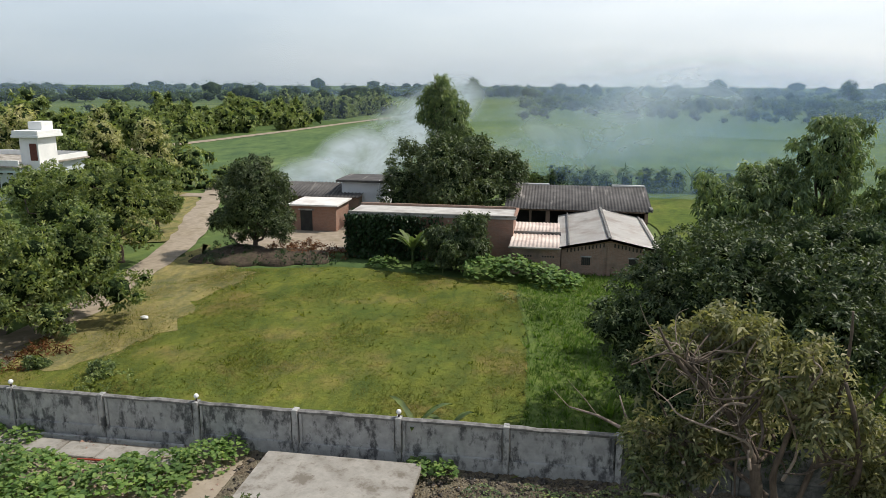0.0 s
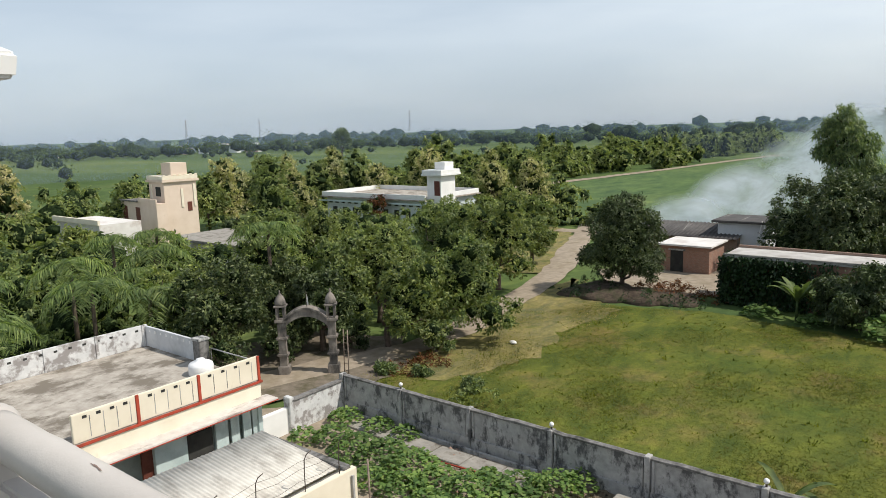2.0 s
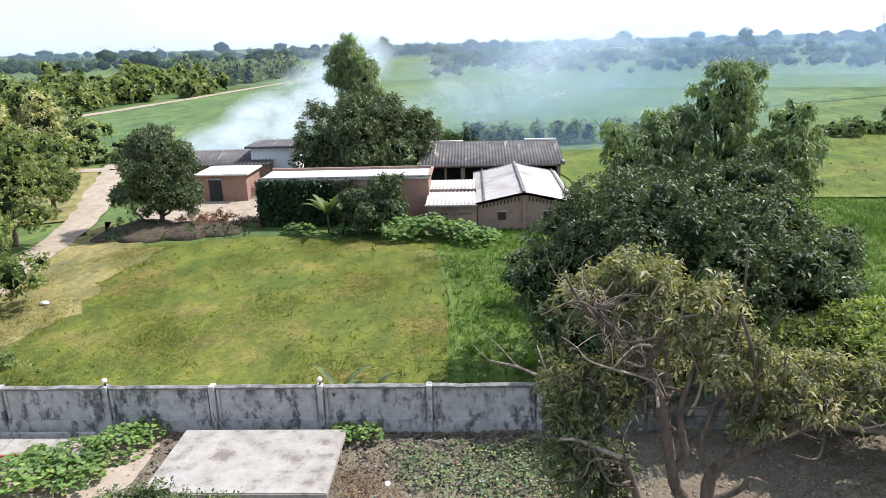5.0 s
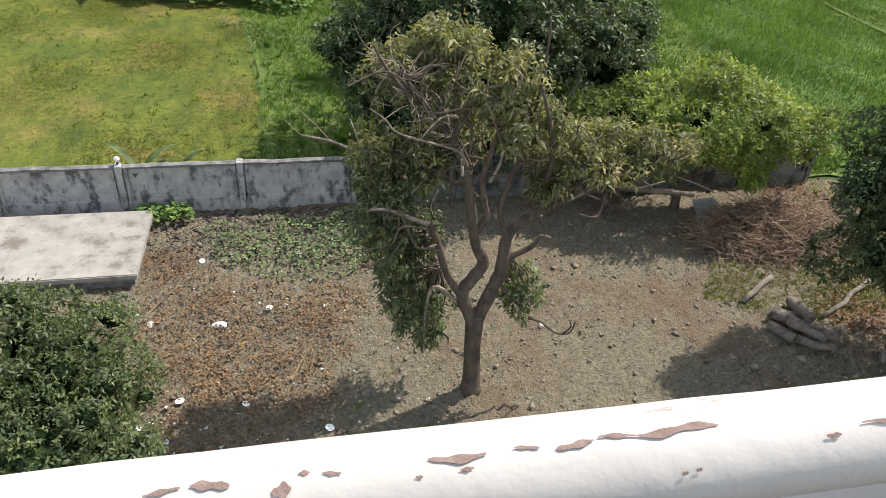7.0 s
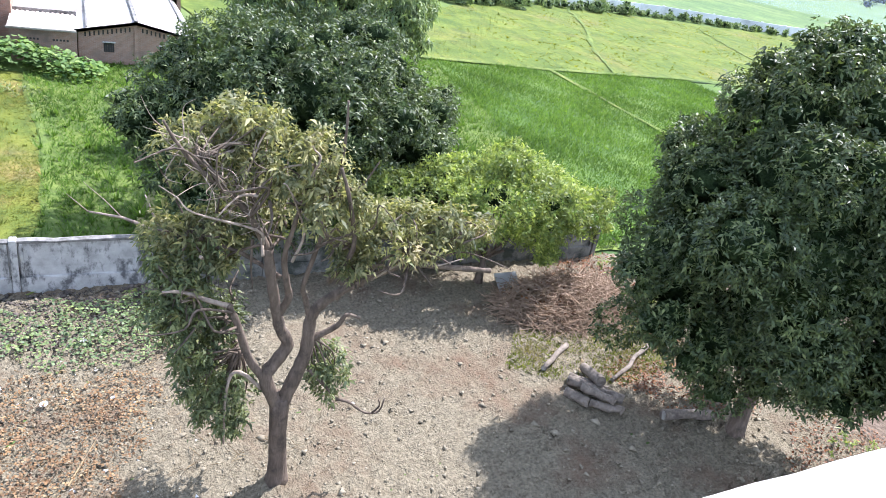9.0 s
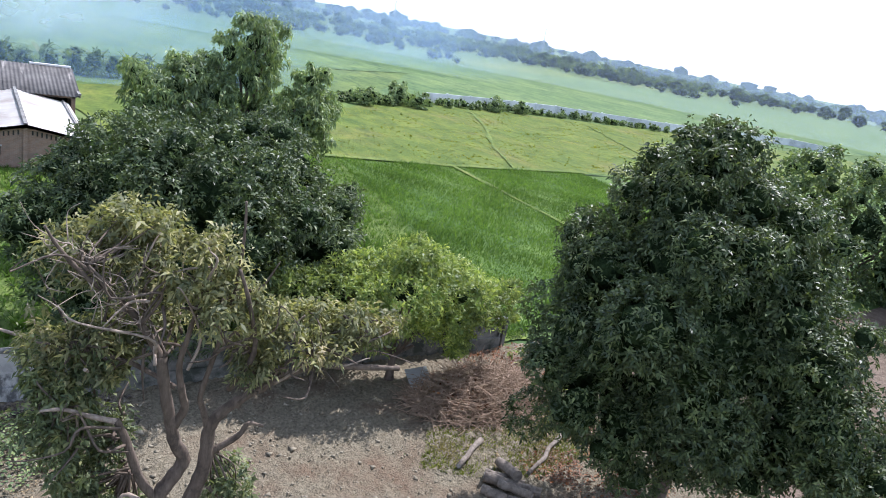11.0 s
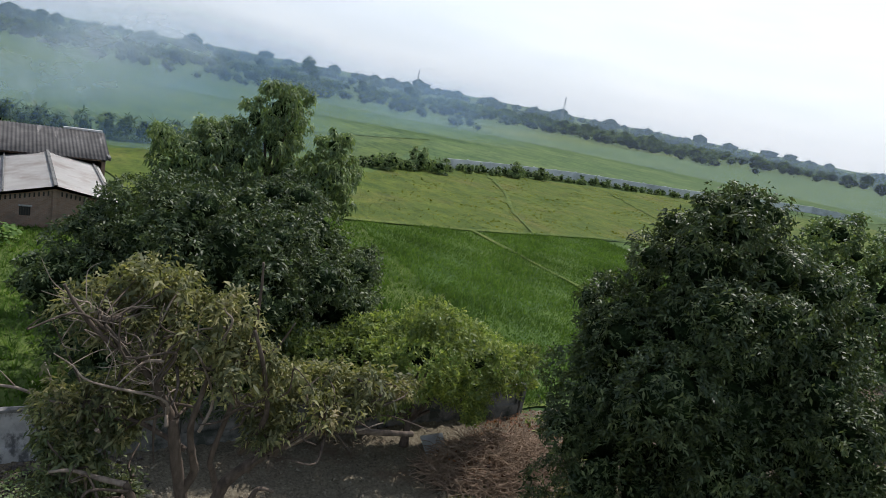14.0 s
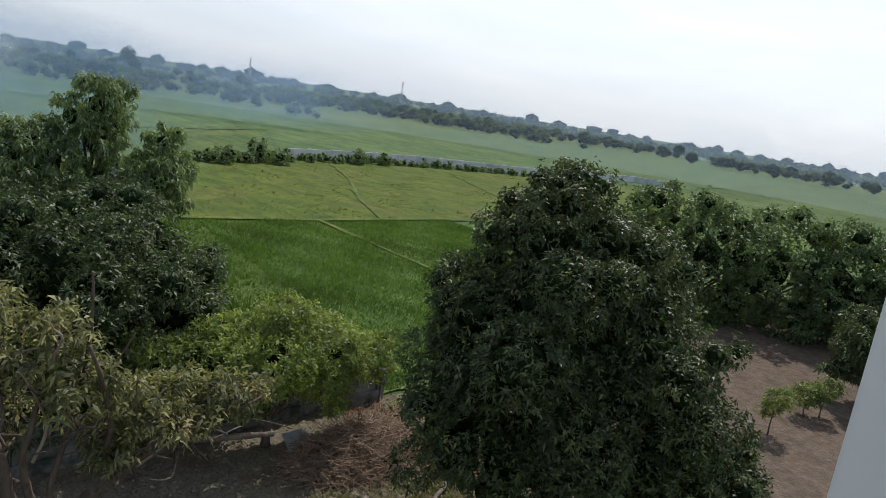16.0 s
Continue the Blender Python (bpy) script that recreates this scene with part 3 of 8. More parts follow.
M_GROUND = field_material("farmland", (0.075, 0.115, 0.042), (0.098, 0.142, 0.050), (0.130, 0.162, 0.066), 90.0, 0.8, patch=0.02)
M_MEADOW = field_material("meadow_turf", (0.074, 0.104, 0.024), (0.116, 0.132, 0.030), (0.192, 0.156, 0.062), 0, 3.0, patch=0.20)
M_LUSH = field_material("lush_turf", (0.082, 0.122, 0.036), (0.108, 0.146, 0.042), (0.145, 0.168, 0.055), 0, 3.0)
M_CROP = field_material("paddy_floor", (0.062, 0.110, 0.030), (0.081, 0.130, 0.036), (0.102, 0.146, 0.043), 0, 4.0)
M_PASTURE = field_material("pasture", (0.070, 0.107, 0.024), (0.101, 0.132, 0.030), (0.128, 0.128, 0.046), 0, 1.6, patch=0.10)
M_VERGE = field_material("dry_verge", (0.165, 0.155, 0.060), (0.225, 0.195, 0.095), (0.130, 0.142, 0.040), 0, 3.0, patch=0.35)
M_FIELD = field_material("green_field", (0.074, 0.124, 0.052), (0.092, 0.142, 0.060), (0.112, 0.158, 0.068), 0, 0.7, patch=0.03)


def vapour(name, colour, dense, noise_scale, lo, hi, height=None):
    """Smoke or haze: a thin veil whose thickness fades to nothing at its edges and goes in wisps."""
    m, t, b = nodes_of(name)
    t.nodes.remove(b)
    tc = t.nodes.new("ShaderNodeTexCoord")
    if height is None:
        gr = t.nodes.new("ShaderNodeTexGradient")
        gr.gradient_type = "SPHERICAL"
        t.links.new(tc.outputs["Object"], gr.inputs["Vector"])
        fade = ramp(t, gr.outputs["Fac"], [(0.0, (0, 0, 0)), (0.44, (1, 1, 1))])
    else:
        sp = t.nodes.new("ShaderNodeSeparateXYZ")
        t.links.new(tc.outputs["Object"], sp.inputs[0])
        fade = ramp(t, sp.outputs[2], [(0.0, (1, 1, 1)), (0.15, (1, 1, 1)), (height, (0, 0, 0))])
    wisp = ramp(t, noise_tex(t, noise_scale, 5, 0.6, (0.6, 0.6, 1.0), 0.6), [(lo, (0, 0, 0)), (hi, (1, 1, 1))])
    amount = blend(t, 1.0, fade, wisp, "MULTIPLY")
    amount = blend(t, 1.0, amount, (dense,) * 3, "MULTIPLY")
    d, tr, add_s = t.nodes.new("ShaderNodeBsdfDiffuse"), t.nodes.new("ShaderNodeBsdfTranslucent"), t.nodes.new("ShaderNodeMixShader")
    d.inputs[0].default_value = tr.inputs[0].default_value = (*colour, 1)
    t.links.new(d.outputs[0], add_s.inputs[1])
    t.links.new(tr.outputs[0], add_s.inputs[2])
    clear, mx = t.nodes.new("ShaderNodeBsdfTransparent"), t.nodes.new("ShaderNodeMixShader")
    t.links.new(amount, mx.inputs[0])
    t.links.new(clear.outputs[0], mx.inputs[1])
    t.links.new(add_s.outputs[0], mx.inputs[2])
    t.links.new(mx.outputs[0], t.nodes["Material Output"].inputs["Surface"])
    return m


M_SMOKE = vapour("smoke", (0.84, 0.90, 0.95), 1.0, 0.16, 0.32, 0.58)
M_DRIFT = vapour("thin_smoke", (0.42, 0.62, 0.92), 0.34, 0.022, 0.30, 0.70)
M_CLOUD = vapour("smoke_cloud", (0.80, 0.88, 0.95), 0.44, 0.09, 0.32, 0.66)
# tints for two shells that stand in for haze in the air
M_HAZESHELL = vapour("haze", (0.48, 0.57, 0.78), 0.13, 0.01, 0.0, 0.4, height=0.9)
M_FARHAZESHELL = vapour("far_haze_shell", (0.48, 0.62, 0.82), 0.28, 0.01, 0.0, 0.4, height=0.9)

# ---- land ----
def rough_outline(pts, step=1.5, jitter=0.25, seed=0):
    q = np.random.default_rng(seed)
    out = []
    for (x0, y0), (x1, y1) in zip(pts, pts[1:] + pts[:1]):
        n = max(1, int(math.hypot(x1 - x0, y1 - y0) / step))
        for i in range(n):
            s = i / n
            out.append((x0 + (x1 - x0) * s + q.normal() * jitter, y0 + (y1 - y0) * s + q.normal() * jitter))
    return out


def sheet(name, pts, z, material, label, step=1.5, jitter=0.25, seed=0):
    bm = bmesh.new()
    vs = [bm.verts.new((x, y, z)) for x, y in rough_outline(pts, step, jitter, seed)]
    f = bm.faces.new(vs)
    f.normal_update()
    if f.normal.z < 0:
        f.normal_flip()
    bmesh.ops.triangulate(bm, faces=bm.faces[:])
    return tagged(part(name, bm, material), label, "ground", kind="structure")


def strip(name, line, width, z, material, label, seed=0, jitter=0.18):
    """A track along a line of points, with uneven edges."""
    q = np.random.default_rng(seed)
    pts = []
    for (x0, y0), (x1, y1) in zip(line, line[1:]):
        n = max(2, int(math.hypot(x1 - x0, y1 - y0) / 2))
        pts += [(x0 + (x1 - x0) * i / n, y0 + (y1 - y0) * i / n) for i in range(n)]
    pts.append(line[-1])
    bm = bmesh.new()
    rows = []
    for i, (x, y) in enumerate(pts):
        a, b = pts[max(i - 1, 0)], pts[min(i + 1, len(pts) - 1)]
        dx, dy = b[0] - a[0], b[1] - a[1]
        d = math.hypot(dx, dy) or 1
        nx, ny = -dy / d, dx / d
        wl, wr = width / 2 + q.normal() * jitter, width / 2 + q.normal() * jitter
        rows.append([bm.verts.new((x + nx * s, y + ny * s, z + h)) for s, h in ((wl, -0.02), (wl * 0.35, 0.02), (-wr * 0.35, 0.02), (-wr, -0.02))])
    for a, b in zip(rows, rows[1:]):
        for k in range(3):
            bm.faces.new((a[k], a[k + 1], b[k + 1], b[k]))
    bmesh.ops.recalc_face_normals(bm, faces=bm.faces[:])
    if sum(f.normal.z for f in bm.faces) < 0:
        bmesh.ops.reverse_faces(bm, faces=bm.faces[:])
    return tagged(part(name, bm, material), label, "road", kind="structure")


bm = bmesh.new()
rings = []
for r in (0.0, 60, 150, 400, 1000, 2200, 4600):
    rings.append([bm.verts.new((r * math.cos(a), r * math.sin(a), -0.12)) for a in (2 * math.pi * k / 64 for k in range(64))] if r else [bm.verts.new((0, 0, -0.12))])
for k in range(64):
    bm.faces.new((rings[0][0], rings[1][k], rings[1][(k + 1) % 64]))
for a, b in zip(rings[1:], rings[2:]):
    for k in range(64):
        bm.faces.new((a[k], b[k], b[(k + 1) % 64], a[(k + 1) % 64]))
tagged(part("ground", bm, M_GROUND), "flat green farmland reaching to the hazy horizon", "ground", kind="structure")

# yard: clods and shallow furrows in real relief
def yard_height(x, y):
    return (0.05 * np.sin(x * 0.9 + 0.5 * np.sin(y * 0.7)) * np.sin(y * 0.8 + 1.0)
            + 0.018 * np.sin((y * 0.86 - x * 0.5) * 2 * math.pi / 0.55 + 1.2 * np.sin(x * 0.6)))


def relief_sheet(name, x0, x1, y0, y1, step, material, label, z=0.0):
    xs, ys = np.arange(x0, x1 + step / 2, step), np.arange(y0, y1 + step / 2, step)
    X, Y = np.meshgrid(xs, ys)
    Z = z + yard_height(X, Y) + rng.normal(size=X.shape) * 0.042
    idx = np.arange(X.size).reshape(X.shape)
    F = np.stack([idx[:-1, :-1], idx[:-1, 1:], idx[1:, 1:], idx[1:, :-1]], -1).reshape(-1, 4)
    return tagged(part(name, raw(name, np.stack([X, Y, Z], -1).reshape(-1, 3), F, True), material), label, "ground", kind="structure")


relief_sheet("yard", -12, 24, 0.4, 23.5, 0.14, M_SOIL, "grey-brown tilled soil yard with clods and litter")
sheet("yard_side", [(-31, 1.0), (-11.9, 1.0), (-11.9, 23.7), (-27, 23.9), (-31, 20)], 0.0, M_DUST, "bare sandy yard floor beside the sheds", jitter=0.02)
sheet("yard_back", [(23.9, 2.5), (75, 6), (78, 24), (60, 23), (40, 22), (23.9, 22.5)], 0.0, M_BACK, "brown bare earth between the trees", jitter=0.05)

# meadow behind the wall and the greener strip beside it
sheet("meadow", [(-28.8, 24.1), (-2.2, 24.1), (-1.4, 30), (-2.0, 40), (-3.0, 49.5), (-17, 52), (-26.5, 49), (-28.6, 43), (-29, 34)], 0.0, M_MEADOW, "rough yellow-green meadow inside the boundary wall", 0.8, 0.3, 1)
sheet("meadow_edge", [(-2.4, 24.1), (24, 24.1), (28, 40), (30, 62), (8, 64), (-3.4, 50), (-2.3, 40), (-1.6, 30)], -0.03, M_LUSH, "lush green grass strip beside the meadow", 0.8, 0.35, 2)
sheet("verge", [(-30.2, 29.6), (-27.6, 28.2), (-24.4, 29.8), (-22.6, 36), (-23.6, 43), (-23, 49), (-28, 52), (-31.5, 58), (-30.5, 45), (-30.5, 33)], 0.02, M_VERGE, "dry trodden grass along the dirt road", 0.9, 0.3, 3)
strip("footpath", [(-1.0, 24.5), (-1.2, 31), (-1.9, 40), (-2.8, 48)], 0.6, 0.025, M_LUSH, "faint worn path through the grass", jitter=0.12)

# roads
sheet("gate_yard", [(-39, 19), (-35, 17.5), (-31, 21), (-28.4, 24.2), (-27.4, 27.5), (-28.4, 31.5), (-32.5, 35), (-38, 33), (-41, 26)], 0.03, M_PATH, "trodden grey-brown earth round the gate", 1.0, 0.3, 21)
strip("road", [(-34.2, 20.5), (-32.6, 26), (-31.2, 30), (-30.2, 33.4), (-29.9, 38), (-30.7, 42), (-32, 50), (-33.6, 57), (-36.4, 65), (-42, 79), (-48, 95)], 2.7, 0.06, M_DUST, "pale dusty dirt road past the gate")
strip("cross_road", [(-48, 84), (-36, 84.5), (-22, 84)], 2.6, 0.06, M_DUST, "pale dirt track crossing behind the trees")
strip("far_road", [(-96, 118), (-91, 140), (-86, 170), (-81, 208), (-76.5, 255), (-70, 300)], 3.6, 0.10, M_DUST, "pale dirt road between green fields")
sheet("road_verge", [(-40, 56), (-34, 58), (-37, 68), (-44, 82), (-56, 92), (-60, 80), (-50, 66)], 0.0, M_VERGE, "dry ground under the roadside trees", 2, 0.5, 8)
sheet("forecourt", [(-28, 57), (-17.5, 56.5), (-17.5, 68), (-27, 68.5), (-31, 62)], 0.03, M_DUST, "dusty forecourt before the brick shed", 1.0, 0.3, 9)

# fields beyond
sheet("field_west", [(-74, 262), (-52, 420), (60, 420), (200, 300), (110, 175), (20, 122), (-20, 100), (-60, 98), (-90, 140)], -0.02, M_FIELD, "flat deep green crop field", 6, 0.5, 11)
sheet("paddy", [(22, 24.5), (60, 30), (62, 61.5), (43, 60.7), (29.8, 62.0), (27, 42)], 0.0, M_CROP, "bright green paddy field with a low bund", seed=12)
sheet("pasture", [(29.8, 62.2), (43, 61), (62, 61.8), (120, 58), (190, 95), (137, 110), (70, 112), (46, 96), (20, 98), (8, 88), (10, 66)], -0.02, M_PASTURE, "pale uneven pasture beyond the paddy", 3, 0.5, 13)
sheet("field_east", [(62, 116), (137, 114), (195, 103), (420, 150), (620, 300), (300, 300), (140, 230)], -0.008, M_FIELD, "flat green field beyond the white wall", 6, 0.5, 14)
sheet("field_side", [(60.3, 30), (120, 30), (190, 92), (119, 57.5), (62.3, 61)], -0.03, M_CROP, "darker green paddy behind a low bund", 3, 0.3, 15)
strip("bund", [(43, 60.7), (42.6, 52), (42.2, 44), (41.8, 30)], 0.5, 0.14, M_LUSH, "low grassy bund between two paddies", jitter=0.16)
for k, (line, w) in enumerate((([(52, 62), (58, 74), (68, 90), (78, 110)], 0.5), ([(84, 61), (92, 80), (104, 104)], 0.5))):
    strip("bund_low", line, w, 0.1, M_LUSH, "low grassy bund across the pasture", seed=40 + k, jitter=0.2)
strip("bund_cross", [(28, 62.1), (43, 61.0), (61, 61.6), (80, 60)], 0.8, 0.18, M_LUSH, "low grassy bund along the paddy edge", jitter=0.12)

# ---- boundary wall ----
wall = thing("boundary_wall", "weathered grey concrete boundary wall with black stains", "wall", kind="structure")
POSTS = [-26.3, -22.35, -18.3, -14.2, -10.12, -6.05, -2.0, 2.05, 6.1, 10.15, 14.2, 18.3, 21.5]
WY = 23.5
for i, (a, b) in enumerate(zip(POSTS, POSTS[1:])):
    last = b > 21
    h = 1.86 if b < 15 else 1.5
    # bays past x = 2 have the tree's shade painted into their colour
    face = M_CONCRETE if a < 2 else M_SHADEWALL
    part("plinth", boxes((a + 0.12, b - 0.12, WY - 0.05, WY + 0.22, -0.2, 0.52), soft=0.02), face, wall)
    part("panel", boxes((a + 0.12, b - 0.12, WY + 0.05, WY + 0.18, 0.52, h - 0.1)), face, wall)
    part("panel_rib", boxes((a + 0.17, a + 0.27, WY - 0.03, WY + 0.06, 0.52, h - 0.1), soft=0.008), face, wall)
    part("panel_rib", boxes((b - 0.27, b - 0.17, WY - 0.03, WY + 0.06, 0.52, h - 0.1), soft=0.008), face, wall)
    n = 7
    bm = bmesh.new()
    q = np.random.default_rng(i)
    rows = []
    for k in range(n + 1):
        x = a + (b - a) * k / n
        dz = q.normal() * 0.012
        rows.append([bm.verts.new((x, y, z)) for y, z in ((WY - 0.03, h - 0.1), (WY - 0.03, h - 0.02 + dz), (WY + 0.1, h + 0.02 + dz), (WY + 0.23, h - 0.02 + dz), (WY + 0.23, h - 0.1))])
    for r0, r1 in zip(rows, rows[1:]):
        for k in range(4):
            bm.faces.new((r0[k], r1[k], r1[k + 1], r0[k + 1]))
    part("coping", bm, M_COPING, wall, "blackened mortar coping")
for i, x in enumerate(POSTS):
    part("post", boxes((x - 0.11, x + 0.11, WY - 0.10, WY + 0.25, -0.2, (1.9 if x < 15 else 1.5)), soft=0.015), M_CONCRETE if x < 3 else M_SHADEWALL, wall)
for x in (-22.35, -14.2, -6.05):
    lamp = thing("wall_lamp", "small white globe lamp on a wall post", "lamp", (x, WY + 0.09, 1.9), group="globe lamps on the wall")
    bm = bmesh.new()
    lathe(bm, [(0.04, 0), (0.035, 0.10), (0.05, 0.12)], 8)
    part("stem", bm, M_IRON, lamp)
    bm = bmesh.new()
    lathe(bm, [(0.04, 0.11), (0.085, 0.15), (0.1, 0.2), (0.085, 0.26), (0.03, 0.3)], 12)
    part("globe", bm, M_PLASTIC, lamp, "white globe")

# side wall from the corner towards the annexe
side = thing("side_wall", "patched whitewashed brick side wall with peeling paint", "wall", kind="structure")
M_PEEL = surface("peeling_whitewash", (0.50, 0.50, 0.50), (0.66, 0.66, 0.65), 2.5, (0.28, 0.26, 0.25), 1.6, 0.48, 0.58, rough=0.9, bump_s=0.4)
part("wall_length", boxes((-26.45, -26.2, 20.2, 23.5, -0.1, 1.5), soft=0.02), M_PEEL, side)
part("wall_length", boxes((-26.55, -26.3, 17.9, 20.05, -0.1, 1.25), soft=0.03), M_WHITE, side)
part("coping", boxes((-26.48, -26.15, 20.1, 23.45, 1.5, 1.62), soft=0.03), M_COPING, side)
part("post", boxes((-26.6, -26.15, 19.98, 20.25, -0.1, 1.75), soft=0.02), M_PEEL, side)

# ---- annexe: flat roof, parapet, awning, doors ----
annexe = thing("annexe", "cream single-storey annexe with red trim and stained flat roof", "building")
AX0, AX1, AY0, AY1 = -34.7, -25.5, 3.0, 17.95
RZ = 3.45
part("wall", boxes((AX0, AX1 - 1.2, AY0, AY1, -0.1, RZ - 0.14)), M_BLUE, annexe, "pale blue plastered wall")
part("roof", boxes((AX0 - 0.1, AX1, AY0, AY1, RZ - 0.14, RZ)), M_ROOF, annexe, "stained grey concrete roof")
part("beam", boxes((AX1 - 0.25, AX1 + 0.02, AY0, AY1 + 0.02, 2.55, RZ - 0.14), soft=0.01), M_CREAM, annexe)
part("awning", boxes((AX1 - 0.05, AX1 + 0.75, AY0, AY1 + 0.35, 2.55, 2.66), soft=0.02), M_AWNING, annexe, "thin stained concrete awning")
part("awning_edge", boxes((AX1 + 0.752, AX1 + 0.765, AY0, AY1 + 0.35, 2.56, 2.60)), M_RED, annexe, "red painted drip edge")
part("end_wall", boxes((AX1 - 1.2, AX1, AY1 - 0.2, AY1, -0.1, 2.55)), M_BLUE, annexe)
for y0, y1 in ((15.6, 16.2), (12.9, 13.3), (10.3, 10.7)):
    part("pier", boxes((AX1 - 0.25, AX1 - 0.02, y0, y1, -0.1, 2.55), soft=0.01), M_BLUE, annexe)
part("infill_wall", boxes((AX1 - 0.22, AX1 - 0.05, 13.3, 14.3, -0.1, 2.55)), M_BLUE, annexe)
part("door", boxes((AX1 - 0.2, AX1 - 0.1, 14.35, 15.5, 0, 2.1), soft=0.01), M_DARK, annexe, "dark barred doorway")
part("door", boxes((AX1 - 0.3, AX1 - 0.2, 12.45, 12.95, 0, 2.1), soft=0.01), M_DOOR, annexe, "open dark red door leaf")
for y in (16.4, 17.0, 17.5):
    part("panel", boxes((AX1 - 0.16, AX1 - 0.1, y, y + 0.42, 0.0, 2.3), soft=0.01), M_BLUE, annexe)
PAR = 4.5
front_parapet = part("parapet", boxes((AX1 - 0.12, AX1 + 0.03, 10.0, AY1 + 0.03, RZ, PAR), soft=0.015), M_CREAM, annexe, "cream parapet with slots")
back_parapet = part("parapet", boxes((AX0 - 0.1, AX0 + 0.05, AY0, AY1, RZ, PAR + 0.05), soft=0.015), M_PEEL, annexe, "blackened grey parapet with slots")
end_parapet = part("parapet", boxes((AX0 + 0.05, AX1 - 4.0, AY1 - 0.14, AY1, RZ, PAR), soft=0.015), M_CANAL, annexe, "blue-grey whitewashed parapet")
part("trim", boxes((AX1 + 0.03, AX1 + 0.09, 9.9, AY1 + 0.1, RZ - 0.15, RZ - 0.04), soft=0.01), M_RED, annexe, "red painted band")
for y in (17.9, 15.0, 12.4):
    part("trim", boxes((AX1 + 0.0, AX1 + 0.07, y - 0.065, y + 0.065, RZ - 0.1, PAR + 0.02), soft=0.01), M_RED, front_parapet, "red painted pilaster")
for s0, s1 in ((15.2, 17.7), (12.65, 14.8), (10.2, 12.2)):
    for k in range(4):
        y = s0 + (s1 - s0) * (k + 0.5) / 4
        part("slot", boxes((AX1 + 0.025, AX1 + 0.045, y - 0.08, y + 0.08, PAR - 0.2, PAR - 0.1)), M_DARK, front_parapet)
        part("groove", boxes((AX1 + 0.026, AX1 + 0.04, y + 0.16, y + 0.185, RZ + 0.1, PAR - 0.15)), M_CONCRETE, front_parapet)
for k in range(22):
    y = AY0 + 0.5 + k * 0.66
    part("slot", boxes((AX0 + 0.04, AX0 + 0.062, y - 0.08, y + 0.08, PAR - 0.22, PAR - 0.12)), M_DARK, back_parapet)
for k in range(7):
    y = AY0 + 0.3 + k * 2.4
    part("pilaster", boxes((AX0 + 0.03, AX0 + 0.1, y - 0.07, y + 0.07, RZ, PAR + 0.08), soft=0.01), M_PEEL, back_parapet)
for k in range(9):
    x = AX0 + 0.5 + k * 0.52
    part("slot", boxes((x - 0.06, x + 0.06, AY1 - 0.155, AY1 - 0.138, PAR - 0.25, PAR - 0.13)), M_WHITE, end_parapet)

tank = thing("water_tank", "white plastic water tank standing on the roof", "tank", (-28.3, 16.9, RZ))
bm = bmesh.new()
lathe(bm, [(0.52, 0), (0.55, 0.05), (0.55, 0.42), (0.52, 0.5), (0.46, 0.55), (0.2, 0.66), (0.18, 0.72), (0.05, 0.74)], 20)
part("shell", bm, M_PLASTIC, tank)
stub = thing("chimney_stub", "dark stained concrete stub on the roof", "chimney", (-29.3, 17.6, RZ))
part("shaft", boxes((-0.28, 0.28, -0.25, 0.25, 0, 1.25), soft=0.02), M_COPING, stub)
part("cap", boxes((-0.32, 0.32, -0.3, 0.3, 1.25, 1.36), soft=0.02), M_CONCRETE, stub)
pipe = thing("roof_rail", "thin bent grey pipe rail on the roof edge", "rail", (0, 0, 0))
bm = bmesh.new()
tube(bm, [(-28.9, 17.85, RZ), (-28.9, 17.85, RZ + 0.85), (-26.0, 17.85, RZ + 0.85), (-26.0, 17.85, RZ)], 0.03, 6)
part("pipe", bm, M_CONCRETE, pipe)

# ---- lean-to with corrugated sheets, and the lower shed ----
def corrugated(x0, x1, y0, y1, za, zb, pitch=0.18, amp=0.025, along="x", thick=0.012):
    """Corrugated sheets from height za at the first end of their fall to zb at the other."""
    vs, fs = [], []
    n = max(8, int(((y1 - y0) if along == "x" else (x1 - x0)) / pitch * 6))
    for k in range(n + 1):
        s = k / n
        wv = amp * math.sin(2 * math.pi * s * n / 6)
        for e in (0, 1):
            for dz in (0, -thick):
                if along == "x":
                    vs.append((x0 + (x1 - x0) * e, y0 + (y1 - y0) * s, (za, zb)[e] + wv + dz))
                else:
                    vs.append((x0 + (x1 - x0) * s, y0 + (y1 - y0) * e, (za, zb)[e] + wv + dz))
    for k in range(n):
        a, b = 4 * k, 4 * k + 4
        fs += [(a, a + 2, b + 2, b), (a + 1, b + 1, b + 3, a + 3), (a, b, b + 1, a + 1), (a + 2, a + 3, b + 3, b + 2)]
    return raw("sheet", vs, fs)


lean = thing("lean_to", "cream lean-to with pale corrugated sheet roof", "shed")
part("front_wall", boxes((-17.75, -17.5, 5.0, 15.9, -0.1, 2.5), soft=0.02), M_CREAM, lean)
part("end_wall", boxes((-22.0, -17.75, 15.4, 15.6, -0.1, 2.45)), M_CREAM, lean)
for k in range(4):
    y = 5.0 + k * 2.6
    part("roof_sheet", corrugated(-22.1, -17.95, y, y + 2.62, 2.86 - 0.008 * (k % 2), 2.52 - 0.008 * (k % 2), 0.15, 0.013), M_ASBESTOS, lean)
part("gutter", boxes((-17.97, -17.76, 5.0, 15.5, 2.32, 2.4)), M_COPING, lean)
part("roof_edge", boxes((-22.1, -17.6, 15.4, 15.72, 2.5, 2.62), soft=0.02), M_COPING, lean)
